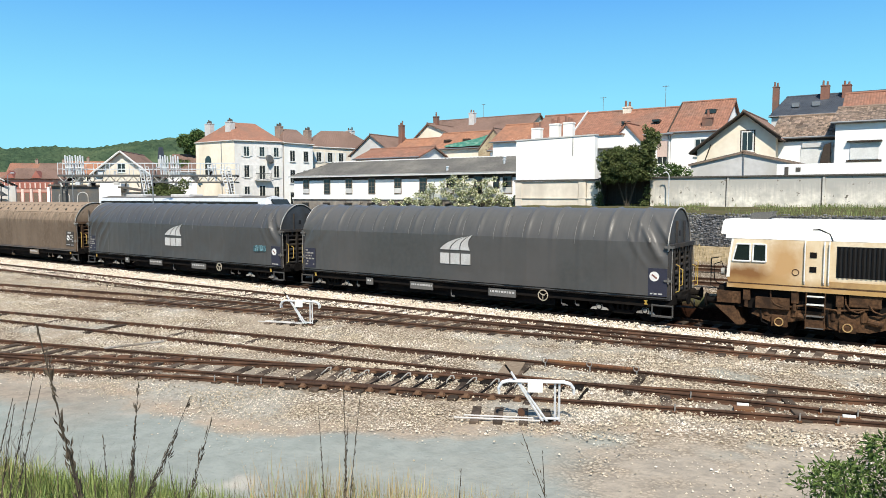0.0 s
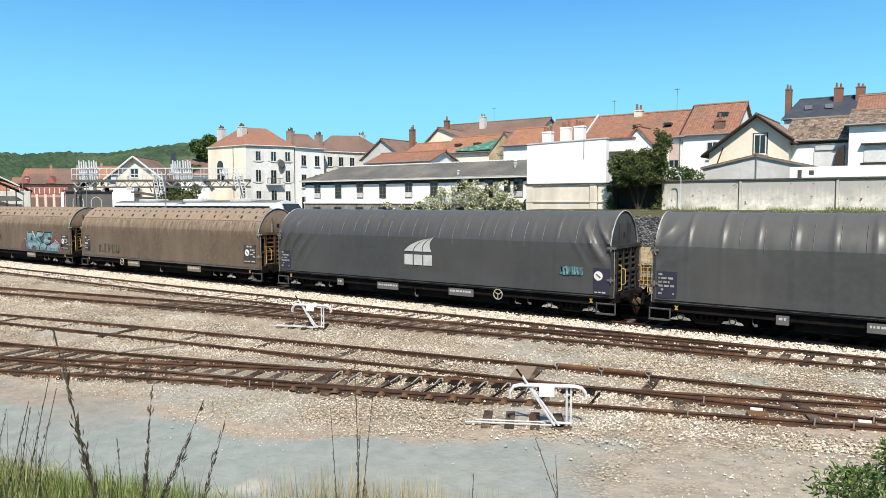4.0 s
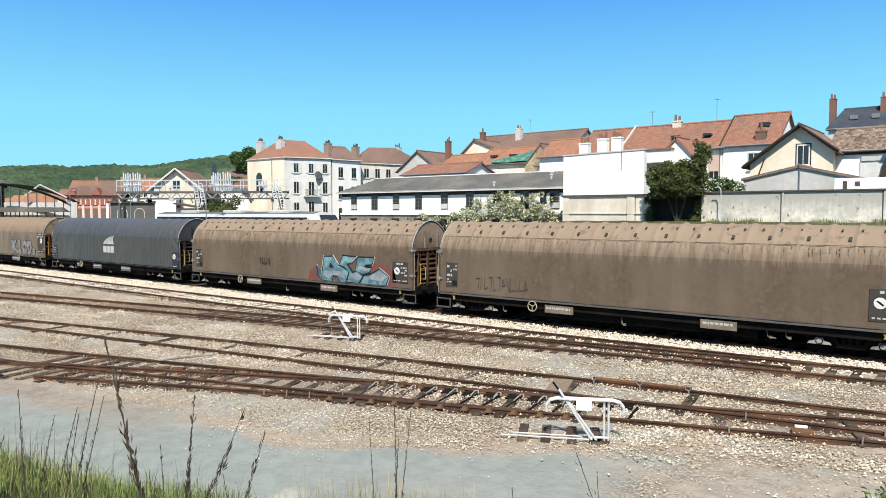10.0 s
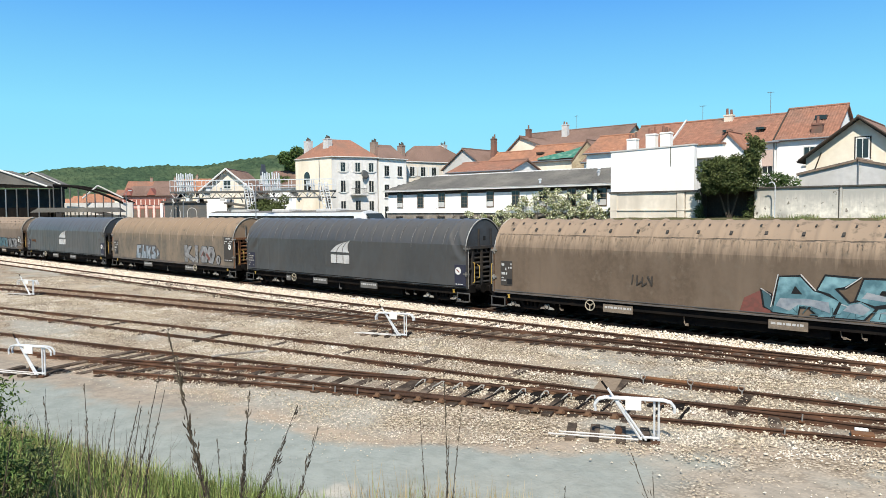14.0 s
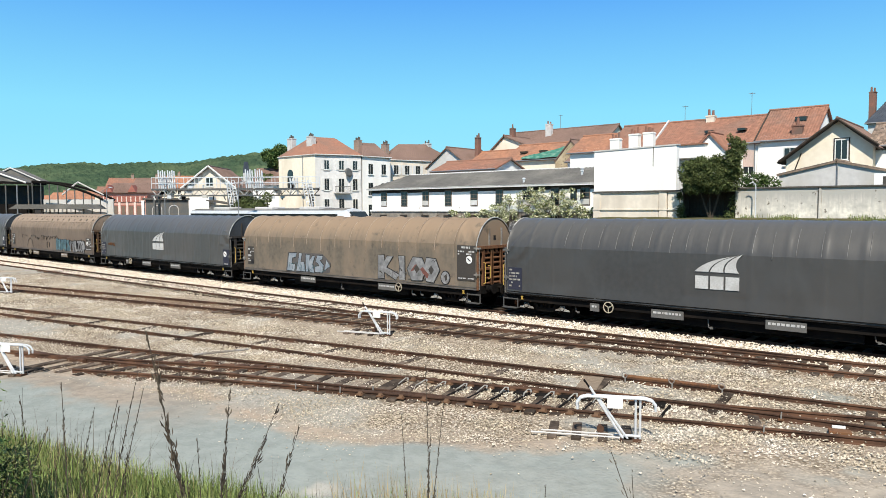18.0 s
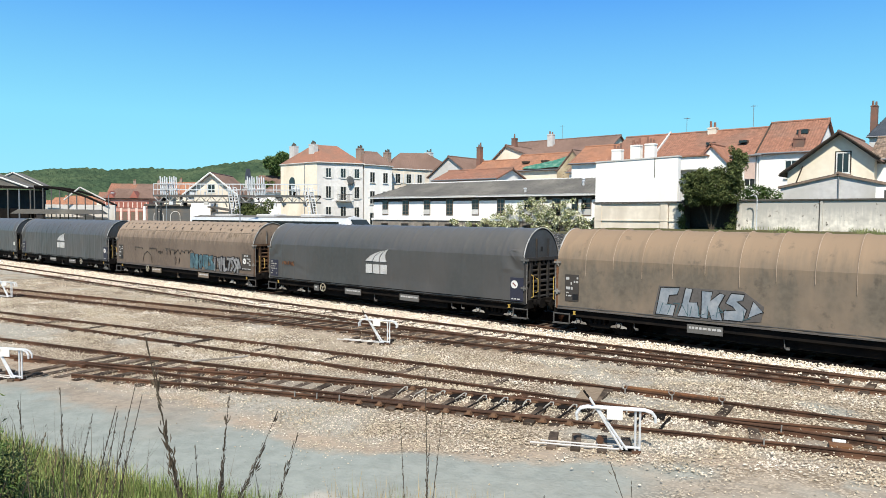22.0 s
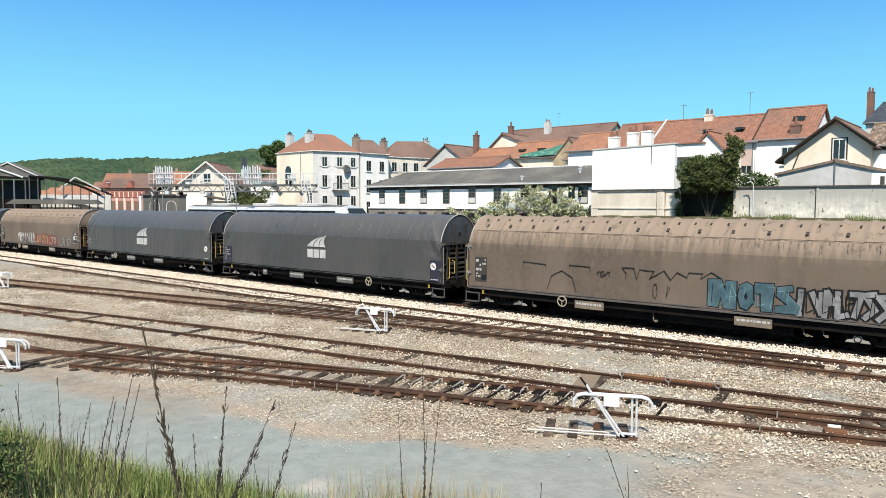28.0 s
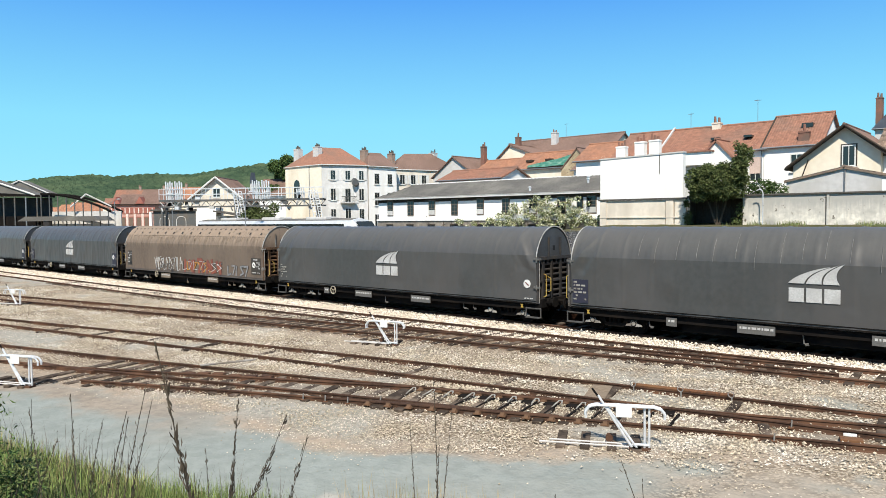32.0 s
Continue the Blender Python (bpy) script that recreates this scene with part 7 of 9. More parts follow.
def build_big_house():
    pts = [(-99.4, 73.2), (-89.4, 72.8), (-86.3, 79.8), (-97.0, 84.0)]
    rows = [(0.24, 11.0, 0.8, 1.5, 1), (0.56, 11.0, 0.8, 1.5, 1), (0.86, 11.0, 0.8, 1.5, 1), (0.24, 7.7, 0.8, 1.9, 1), (0.56, 7.4, 0.9, 2.2, 1), (0.86, 7.7, 0.8, 1.9, 1), (0.24, 4.4, 0.8, 1.9, 1), (0.56, 4.2, 0.9, 2.2, 0), (0.86, 4.4, 0.8, 1.9, 0)]
    b, face = hip_block("three-storey pale house with a red hipped tile roof", pts, -0.5, 13.4, 16.6, PLASTER_PALE, TILE_RED, rows)
    # cream end wall with its arched window
    a, e = Vector((*pts[0], 0)), Vector((*pts[1], 0))
    end = pose(a.x, a.y, 0, 0, 0, math.degrees(math.atan2(e.y - a.y, e.x - a.x)))
    L = (e - a).length
    part("end_render", box(0.0, L, -0.06, 0.0, -0.5, 13.3), PLASTER_CREAM, b, "cream rendered end wall").matrix_basis = end
    arch = [(2.5, 8.0), (4.1, 8.0), (4.1, 10.4)] + [(3.3 + 0.8 * math.cos(q * math.pi / 8), 10.4 + 0.8 * math.sin(q * math.pi / 8)) for q in range(1, 8)] + [(2.5, 10.4)]
    part("arched_window", prism(bmesh.new(), arch, "y", -0.10, -0.02), GLASS, b).matrix_basis = end
    part("pipe", tube(bmesh.new(), (6.8, -0.1, 0), (6.8, -0.1, 13.2), 0.07, 6), ZINC, b).matrix_basis = end
    for x in (1.6, 7.0):
        chimney(b, x, 1.5, 13.0, 16.5, 1.35, 0.9, PLASTER_GREY, 4, COPING).matrix_basis = end
    # balcony
    part("balcony_slab", box(3.0, 5.6, -0.8, 0.0, 7.2, 7.35), PLASTER_GREY, b).matrix_basis = face
    bm = bmesh.new()
    for k in range(14):
        tube(bm, (3.05 + k * 0.19, -0.76, 7.35), (3.05 + k * 0.19, -0.76, 8.3), 0.025, 5)
    tube(bm, (3.0, -0.76, 8.3), (5.6, -0.76, 8.3), 0.04, 6)
    part("balcony_rail", bm, STEEL_GREY, b).matrix_basis = face
    dish = bmesh.new()
    bmesh.ops.create_cone(dish, cap_ends=True, segments=20, radius1=0.75, radius2=0.55, depth=0.12, matrix=pose(5.4, -0.5, 10.6, 75, 0, 20))
    part("satellite_dish", dish, STEEL_GREY, b).matrix_basis = face
    rows = [(0.28, 10.4, 0.9, 1.7, 0), (0.75, 10.4, 0.9, 1.7, 0), (0.28, 6.9, 0.9, 2.1, 0), (0.75, 6.9, 0.9, 2.1, 0), (0.28, 3.4, 0.9, 2.0, 0), (0.75, 3.4, 0.9, 2.0, 0)]
    b, face = hip_block("narrow white terraced house with a brown tile roof", [(-95.0, 84.0), (-86.2, 80.0), (-85.4, 85.6), (-93.5, 90.0)], -0.5, 13.3, 16.0, PLASTER_WHITE, TILE_BROWN, rows)
    for q, (x, y) in enumerate(((-90.0, 82.5), (-89.0, 88.0))):
        chimney(b, x, y, 13.5, 16.3 - 0.3 * q, 1.2, 0.8, BRICK_DULL, 4, COPING)
    rows = [(0.2, 10.6, 0.9, 1.6, 1), (0.5, 10.6, 0.9, 1.6, 1), (0.8, 10.6, 0.9, 1.6, 1), (0.2, 7.4, 0.9, 1.8, 1), (0.5, 7.4, 0.9, 1.8, 1), (0.8, 7.4, 0.9, 1.8, 1)]
    b, face = hip_block("grey rendered house with white shutters and a brown roof", [(-94.0, 90.5), (-86.8, 86.6), (-84.6, 93.4), (-82.0, 99.0)], -0.5, 13.1, 16.1, PLASTER_BEIGE, TILE_BROWN, rows)
    chimney(b, -85.5, 95.0, 13.5, 16.3, 1.3, 0.9, PLASTER_GREY, 3, COPING)


build_wall()
build_front_row()
build_back_rows()
build_big_house()


# ---- foliage ----
LEAF = vary(mat("leaf_green", (0.055, 0.095, 0.028), (0.035, 0.065, 0.020), 0.6, 0, 6, 0.8, 0.05, (0.085, 0.13, 0.04), 1.0, 0.12), 0.55, "Geometry")
LEAF_DARK = vary(mat("leaf_dark", (0.034, 0.058, 0.020), (0.022, 0.040, 0.014), 0.6, 0, 6, 0.8, 0.05, (0.055, 0.085, 0.028), 1.0, 0.12), 0.55, "Geometry")
LEAF_FRESH = vary(mat("leaf_fresh", (0.090, 0.142, 0.040), (0.055, 0.092, 0.026), 0.55, 0, 6, 0.8, 0.05, (0.17, 0.22, 0.065), 1.0, 0.12), 0.5, "Geometry")
GRASS = vary(mat("grass_blade", (0.195, 0.255, 0.080), (0.115, 0.160, 0.048), 0.6, 0, 6, 0.8, 0.02, (0.30, 0.30, 0.12), 1.0, 0.12), 0.6, "Geometry")
GRASS_DRY = vary(mat("grass_dry", (0.30, 0.235, 0.12), (0.22, 0.17, 0.085), 0.8, 0, 6, 0.8, 0.02, (0.36, 0.28, 0.15)), 0.4, "Geometry")
SEED = vary(mat("seed_head", (0.080, 0.064, 0.046), (0.050, 0.040, 0.030), 0.9, 0, 20, 3, 0.1, (0.10, 0.08, 0.055)), 0.4, "Geometry")
PETAL = vary(mat("white_blossom", (0.74, 0.73, 0.55), (0.55, 0.56, 0.35), 0.8, 0, 20, 3, 0.05), 0.3, "Geometry")
LEAF_BRIGHT = vary(mat("leaf_bright", (0.095, 0.155, 0.050), (0.058, 0.10, 0.034), 0.6, 0, 6, 0.8, 0.05, (0.11, 0.16, 0.05), 1.0, 0.12), 0.5, "Geometry")
LEAF_SHRUB = vary(mat("leaf_shrub", (0.110, 0.130, 0.046), (0.055, 0.072, 0.027), 0.6, 0, 6, 0.8, 0.05, (0.095, 0.12, 0.045), 1.0, 0.12), 0.6, "Geometry")
LEAF_VINE = vary(mat("leaf_vine", (0.17, 0.20, 0.075), (0.11, 0.135, 0.05), 0.6, 0, 6, 0.8, 0.05, (0.23, 0.25, 0.11), 1.0, 0.12), 0.5, "Geometry")
BARK = mat("bark", (0.09, 0.07, 0.05), (0.05, 0.04, 0.03), 0.95, 0, 12, 1.5, 0.4)
FOREST = vary(mat("forest", (0.057, 0.089, 0.051), (0.031, 0.053, 0.034), 0.95, 0, 0.12, 0.010, 0.0, (0.082, 0.112, 0.062), 1.0, 0.0), 0.1, "Geometry")


def leaves(name, clumps, size, count, material, parent, seed, long=2.0, droop=0.2, label="", along=None):
    """Small folded leaves round the given clumps (centre, radii); two triangles a half, so that they catch the light unevenly."""
    rng = np.random.default_rng(seed)
    weight = np.array([r[0] * r[1] * r[2] for c, r in clumps]) ** 0.67
    pick = rng.choice(len(clumps), count, p=weight / weight.sum())
    c = np.array([q[0] for q in clumps])[pick]
    r = np.array([q[1] for q in clumps])[pick]
    d = rng.normal(size=(count, 3))
    d /= np.linalg.norm(d, axis=1)[:, None]
    p = c + d * r * rng.uniform(0.55, 1.05, (count, 1))
    a = rng.normal(size=(count, 3)) + d * 0.9 + np.array([0, 0, -droop])
    if along is not None:
        a = rng.normal(size=(count, 3)) * 0.16 + d * 0.12 + np.array(along)
    a /= np.linalg.norm(a, axis=1)[:, None]
    b = np.cross(a, rng.normal(size=(count, 3)))
    b /= np.linalg.norm(b, axis=1)[:, None]
    n = np.cross(a, b)
    s = size * rng.uniform(0.6, 1.3, (count, 1))
    v = np.stack([p, p + a * s * 0.5 + b * s / long / 2 + n * s * 0.12, p + a * s, p + a * s * 0.5 - b * s / long / 2 + n * s * 0.12], 1)
    k = 4 * np.arange(count)[:, None]
    faces = np.concatenate([k + np.array([0, 1, 2]), k + np.array([0, 2, 3])])
    return tagged(raw(name, v.reshape(-1, 3).tolist(), faces.tolist(), material, parent, label), kind="stuff")


def tree(label, x, y, z, height, spread, seed, material=LEAF_DARK, size=0.5, count=5000, category="tree"):
    rng = random.Random(seed)
    t = root("tree", pose(x, y, z), label, category)
    bm = bmesh.new()
    pipe_pts = [(0, 0, -0.5), (0.1, 0, height * 0.3), (0.05, 0.1, height * 0.6)]
    for a, b, r0, r1 in ((pipe_pts[0], pipe_pts[1], 0.3, 0.22), (pipe_pts[1], pipe_pts[2], 0.22, 0.12)):
        tube(bm, a, b, r0, 8, r1)
    clumps = []
    for k in range(14):
        a, e = rng.uniform(0, math.tau), rng.uniform(0.35, 0.92)
        q = spread * rng.uniform(0.3, 0.75) * (1.15 - abs(e - 0.55))
        c = (q * math.cos(a), q * math.sin(a), height * e)
        rr = spread * rng.uniform(0.25, 0.42)
        clumps.append((c, (rr, rr, rr * 0.8)))
        tube(bm, (0.05, 0.05, height * 0.3 + 0.2 * k / 14 * height), c, 0.09, 6, 0.03)
    part("trunk", bm, BARK, t)
    leaves("crown", clumps, size, count, material, t, seed, 1.6)
    return t


# ---- hills ----
def build_hills():
    knots = [(20, 0.050), (35, 0.060), (48, 0.068), (55.5, 0.0705), (58, 0.067), (60.5, 0.0585), (63, 0.0575), (66, 0.0525), (68, 0.0535), (70, 0.051), (71.5, 0.047), (74, 0.0455), (80, 0.052), (95, 0.05)]
    az = np.arange(20, 95, 0.09)
    top = np.interp(az, [k[0] for k in knots], [k[1] for k in knots])
    rs = np.concatenate([np.linspace(620, 1300, 44), np.linspace(1312, 1520, 26)])
    verts, faces = [], []
    for r in rs:
        f = ease(560, 1480, r) if r < 1480 else 1.0
        for a, h in zip(az, top):
            x, y = -math.sin(radians(a)) * r, math.cos(radians(a)) * r
            z = (h * 1.2 * 1480) * f * (0.90 + 0.12 * noise.noise((x * 0.003, y * 0.003, 1)))
            z += 4.5 * noise.noise((x * 0.055, y * 0.055, 4)) + 4.0 * noise.noise((x * 0.16, y * 0.16, 9))
            verts.append((x, y, z - 4 + 4.7 * f))
    n = len(az)
    for j in range(len(rs) - 1):
        for i in range(n - 1):
            faces.append((j * n + i, j * n + i + 1, (j + 1) * n + i + 1, (j + 1) * n + i))
    ob = raw("wooded_hill", verts, faces, FOREST, smooth=False)
    tagged(ob, "wooded green hills on the skyline", "hill", kind="stuff")
    # a few pale houses on the lower slope
    rng = random.Random(3)
    for k in range(10):
        a, r = radians(rng.uniform(58, 71)), rng.uniform(260, 420)
        z = rng.uniform(0, 4)
        house("distant pale house with a red tile roof", pose(-math.sin(a) * r, math.cos(a) * r, z, 0, 0, rng.uniform(20, 70)), 11, 9, 6.5, 9.5, rng.choice((PLASTER_WHITE, PLASTER_CREAM)), rng.choice((TILE_RED, TILE_ORANGE)), "x", 0.4, gutter=False)


# ---- left end: station, gantry, waiting train ----
def build_station():
    b = root("signal_box", pose(-151.5, 66.6, 0, 0, 0, 41), "red and white striped railway building with a red tile roof", "building")
    part("wall", box(0, 9.5, 0, 8, 0, 8.3), PLASTER_PINK, b)
    for k in range(6):
        x = 0.4 + k * 1.62
        part("pier", box(x - 0.24, x + 0.24, -0.12, 0.0, 0.5, 6.2), PLASTER_ROSE, b)
        if k < 5:
            w = part("window", box(x + 0.3, x + 1.32, -0.06, 0.0, 3.0, 5.6), RED_PAINT, b)
            part("pane", box(x + 0.4, x + 1.22, -0.075, -0.05, 3.2, 5.4), FRAME_BROWN, w)
    part("red_band", box(-0.05, 9.55, -0.14, -0.01, 6.25, 7.5), RED_PAINT, b, "red painted band")
    for k in range(10):
        part("stripe", box(0.3 + k * 0.95, 0.5 + k * 0.95, -0.17, -0.13, 6.3, 7.4), PLASTER_ROSE, b)
    sl = Vector((0, 4.4, 2.2))
    slab("roof_boards", (-0.6, -0.5, 8.2), (1, 0, 0), sl, 13.0, sl.length, 1.5, 0, WOOD_DARK, b)
    tiles("roof", (-0.6, -0.5, 8.2), (1, 0, 0), sl, 13.0, sl.length, 1.5, 0, TILE_BROWN, b)
    for x in (1.5, 6.5):
        part("dormer", prism(bmesh.new(), [(x - 0.9, 8.3), (x + 0.9, 8.3), (x, 9.8)], "y", -0.55, 1.6), RED_PAINT, b)
    d = root("relay_hut", pose(-116.0, 58.2, 0, 0, 0, 41), "dark grey flat-roofed railway hut with pale arched outlines", "hut")
    part("wall", box(0, 7.3, 0, 5, 0, 6.3), STEEL_GREY, d)
    part("roof", box(-0.4, 7.7, -0.4, 5.4, 6.3, 6.6, 0.03), COPING, d)
    for x in (1.9, 4.7):
        pts = [(x + 0.8 * math.cos(q * math.pi / 8), -0.02, 4.6 + 0.8 * math.sin(q * math.pi / 8)) for q in range(9)]
        part("arch_outline", pipe(bmesh.new(), [(x + 0.8, -0.02, 2.0), *pts, (x - 0.8, -0.02, 2.0)], 0.06, 6), PLASTER_GREY, d)
    part("corner_post", box(-0.6, -0.2, -0.3, 0.1, 0, 6.2), PLASTER_WHITE, d)
    part("corner_post", box(7.3, 7.7, -0.3, 0.1, 0, 6.2), PLASTER_WHITE, d)
    e = root("service_building", pose(-109.5, 62.5, 0, 0, 0, 41), "low white service building with a dark sloping canopy", "building")
    part("wall", box(0, 3.2, 0, 4, 0, 6.8), PLASTER_WHITE, e)
    part("wing", box(3.2, 12, 0.6, 4, 0, 5.4), PLASTER_GREY, e)
    part("canopy", prism(bmesh.new(), [(3.2, 6.3), (11.8, 4.9), (11.8, 4.65), (3.2, 6.05)], "y", -1.5, 3), COPING, e)
    part("shutter_door", box(4.0, 6.6, 0.5, 0.6, 1.5, 5.0), PLASTER_GREY, e)
    # gabled house and tree behind the gantry
    h = house("gabled stone house with a brown tile roof", pose(-116.5, 65.5, 0, 0, 0, 41), 9.0, 12, 8.6, 12.3, PLASTER_BEIGE, TILE_BROWN, "y", 0.7)
    window(h, 4.5, 8.8, 1.2, 1.5, 0.0)
    part("verge_board", pipe(bmesh.new(), [(-0.4, -0.72, 8.3), (4.5, -0.72, 12.25), (9.4, -0.72, 8.3)], 0.16, 6), SHUTTER_WHITE, h)
    house("house with a long brown roof behind the gantry", pose(-107.5, 73.5, 0, 0, 0, 41), 8.0, 9, 9.2, 12.0, PLASTER_WHITE, TILE_BROWN, "x", 0.4)
    tree("dense dark green tree beside the tall house", -108.2, 79.6, 3.0, 14.4, 3.9, 21, LEAF_BRIGHT, 0.38, 15000)
    for x, y, w, ze, zr, roof in ((-252.0, 112.0, 13.0, 11.8, 15.8, TILE_RED), (-244.0, 126.0, 12.0, 12.6, 16.8, TILE_ORANGE), (-236.0, 114.0, 11.0, 11.6, 15.4, TILE_BROWN)):
        h = house("pale house with a tiled roof on the lower slope", pose(x, y, 0, 0, 0, 47), w, 10, ze, zr, PLASTER_CREAM, roof, "x", 0.4, gutter=False)
        window(h, w * 0.3, ze - 2.6, 1.2, 1.6)
        window(h, w * 0.7, ze - 2.6, 1.2, 1.6)
        chimney(h, w * 0.6, 5.0, zr - 1.0, zr + 1.2, 0.9, 0.7, BRICK_DULL, 2)
    tree("scrubby olive-green bush behind the railcar", -75.5, 53.5, 0.0, 6.9, 2.6, 23, LEAF_SHRUB, 0.26, 5200, "bush")
    tree("low olive-green bush beside the gantry", -80.5, 54.5, 0.0, 6.4, 2.2, 24, LEAF_SHRUB, 0.26, 4200, "bush")
    c = root("chapel_tower", pose(-134, 90, 0), "small grey bell turret far behind the roofs", "tower")
    part("shaft", box(-0.45, 0.45, -0.45, 0.45, 0, 12.6), PLASTER_GREY, c)
    part("spire", prism(bmesh.new(), [(-0.55, 12.6), (0.55, 12.6), (0, 15.0)], "y", -0.5, 0.5), SLATE, c)
    # waiting railcar
    t = root("passenger_railcar", pose(-82, 48, 0.35), "white and blue passenger railcar with a dark window band", "train")
    sec = [(-1.4, 0.5), (-1.42, 2.4), (-1.36, 3.6), (-1.05, 4.2), (0, 4.42), (1.05, 4.2), (1.36, 3.6), (1.42, 2.4), (1.4, 0.5)]
    part("body", prism(bmesh.new(), sec, "x", 0, 29.0), SIGNAL_WHITE, t)
    nose = bmesh.new()
    lo = [nose.verts.new((29.0, u, v)) for u, v in sec]
    hi = [nose.verts.new((31.6 - max(0.0, v - 1.2) * 0.75, u * 0.78, 0.5 + (v - 0.5) * 0.86)) for u, v in sec]
    for k in range(len(sec)):
        nose.faces.new((lo[k], lo[(k + 1) % len(sec)], hi[(k + 1) % len(sec)], hi[k]))
    nose.faces.new(hi)
    part("nose", nose, SIGNAL_WHITE, t)
    part("roof_shell", prism(bmesh.new(), [(u * 1.012, v + 0.02) for u, v in sec if v > 3.9], "x", 0.1, 28.6), ROOF_GREY, t, "grey railcar roof")
    part("windscreen", prism(bmesh.new(), [(29.4, 4.0), (31.0, 2.55), (31.1, 2.5), (29.5, 4.1)], "y", -1.0, 1.0), GLASS, t)
    part("window_band", box(0.6, 28.0, -1.45, -1.34, 3.15, 3.85), GLASS, t)
    part("blue_band", box(0.0, 29.0, -1.435, -1.38, 0.7, 2.2), TRAIN_BLUE, t, "blue lower body band")
    for x in (6.5, 15.0, 23.0):
        part("roof_pod", box(x - 1.6, x + 1.6, -0.9, 0.9, 4.25, 4.6, 0.08), PLASTER_GREY, t)
    for x in (9.5, 19.5):
        part("door", box(x - 0.65, x + 0.65, -1.45, -1.40, 0.8, 3.4), TRAIN_BLUE, t)
    # signal gantry with walkway, railings, cages and ladders
    g = root("signal_gantry", pose(-91.2, 46.6, 0, 0, 0, 34.7), "steel signal gantry with white railings, cages and ladders", "signal gantry")
    L = 22.5
    for x in (0.4, 10.6, 21.6):
        for y in (0.0, 1.2):
            part("leg", box(x - 0.12, x + 0.12, y - 0.12, y + 0.12, 0, 6.5), STEEL_GREY, g)
    for y in (0.0, 1.2):
        for z in (6.5, 7.3):
            part("chord", box(0, L, y - 0.09, y + 0.09, z - 0.09, z + 0.09), STEEL_GREY, g)
        bm = bmesh.new()
        for k in range(30):
            x = k * 0.75
            tube(bm, (x, y, 6.5 if k % 2 else 7.3), (x + 0.75, y, 7.3 if k % 2 else 6.5), 0.05, 5)
        part("lattice", bm, STEEL_GREY if y else PLASTER_GREY, g, "zigzag lattice bars")
    part("walkway", box(0, L, 0.0, 1.2, 7.40, 7.46), STEEL_GREY, g)
    for y in (0.02, 1.2):
        for k in range(16):
            part("rail_post", box(k * 1.5 - 0.03, k * 1.5 + 0.03, y - 0.03, y + 0.03, 7.46, 8.9), SIGNAL_WHITE, g)
        for z in (8.15, 8.9):
            part("handrail", box(0, L, y - 0.035, y + 0.035, z - 0.035, z + 0.035), SIGNAL_WHITE, g)
    for x0 in (1.0, 2.3, 13.0, 14.3, 19.0):
        bm = bmesh.new()
        for k in range(4):
            tube(bm, (x0 + k * 0.30, 0.2, 7.1), (x0 + k * 0.30 - 0.12, 0.2, (9.9 - 0.15 * (k % 2)) if x0 < 18 else 8.7), 0.10, 8)
        tube(bm, (x0 - 0.1, 0.1, 8.3), (x0 + 1.0, 0.1, 8.3), 0.06, 6)
        part("signal_cage", bm, SIGNAL_WHITE, g, "white cage round a signal")
    rng = random.Random(77)
    for k in range(46):
        x, y, z = rng.uniform(0.3, L - 0.3), rng.choice((-0.12, 0.3, 1.0)), rng.choice((6.2, 6.35, 6.9, 7.0, 7.7))
        if k % 3:
            bm = tube(bmesh.new(), (x, y, z - rng.uniform(0.15, 0.4)), (x + rng.uniform(-0.25, 0.25), y, z + 0.2), rng.uniform(0.08, 0.15), 6)
        else:
            w = rng.uniform(0.2, 0.45)
            bm = box(x - w, x + w, y - 0.12, y + 0.12, z - 0.22, z + 0.2)
        part("insulator" if k % 3 else "junction_box", bm, rng.choice((SIGNAL_WHITE, STEEL_GREY, STEEL_DARK, PLASTER_GREY)), g)
    for x0, x1 in ((10.6, 12.1), (20.8, 22.6)):
        for dx in (0.0, 0.75):
            lad = bmesh.new()
            a, b = Vector((x0 + dx, -0.3, 8.4)), Vector((x1 + dx, -0.6, 0.2))
            for s in (-0.22, 0.22):
                tube(lad, a + Vector((s, 0, 0)), b + Vector((s, 0, 0)), 0.06, 6)
            for k in range(24):
                q = a.lerp(b, k / 24)
                tube(lad, q + Vector((-0.22, 0, 0)), q + Vector((0.22, 0, 0)), 0.04, 5)
            part("ladder", lad, SIGNAL_WHITE, g, "white steel ladder")
    # platform halls
    hall = root("station_hall", pose(-129.2, 36.0, 0, 0, 0, 41), "open dark station hall with steel posts and a glazed gable", "station hall")
    # dark wall and screen stand in for the shaded inside of the hall
    part("back_wall", box(-10, 10.2, 3.0, 3.3, 0, 8.6), IRON_GREY, hall)
    part("lower_screen", box(-10, 10.4, -0.1, 0.1, 0, 5.6), STEEL_DARK, hall)
    part("fascia", prism(bmesh.new(), [(-10, 8.4), (-4, 9.3), (10.6, 8.6), (10.6, 8.9), (-4, 9.7), (-10, 8.8)], "y", -0.4, 3.4), STEEL_DARK, hall)
    part("gable", prism(bmesh.new(), [(-8, 8.9), (9.5, 8.9), (1.7, 11.6)], "y", -0.2, 3.2), ROOF_GREY, hall)
    for k in range(12):
        x = -9.5 + k * 1.75
        part("post", tube(bmesh.new(), (x, -0.3, 0), (x, -0.3, 8.6), 0.11, 8), ZINC if k % 3 == 1 else STEEL_GREY, hall)
    for a, b in (((-8, 8.9), (1.7, 11.6)), ((1.7, 11.6), (9.5, 8.9))):
        part("verge", tube(bmesh.new(), (a[0], -0.35, a[1]), (b[0], -0.35, b[1]), 0.14, 6), SHUTTER_WHITE, hall)
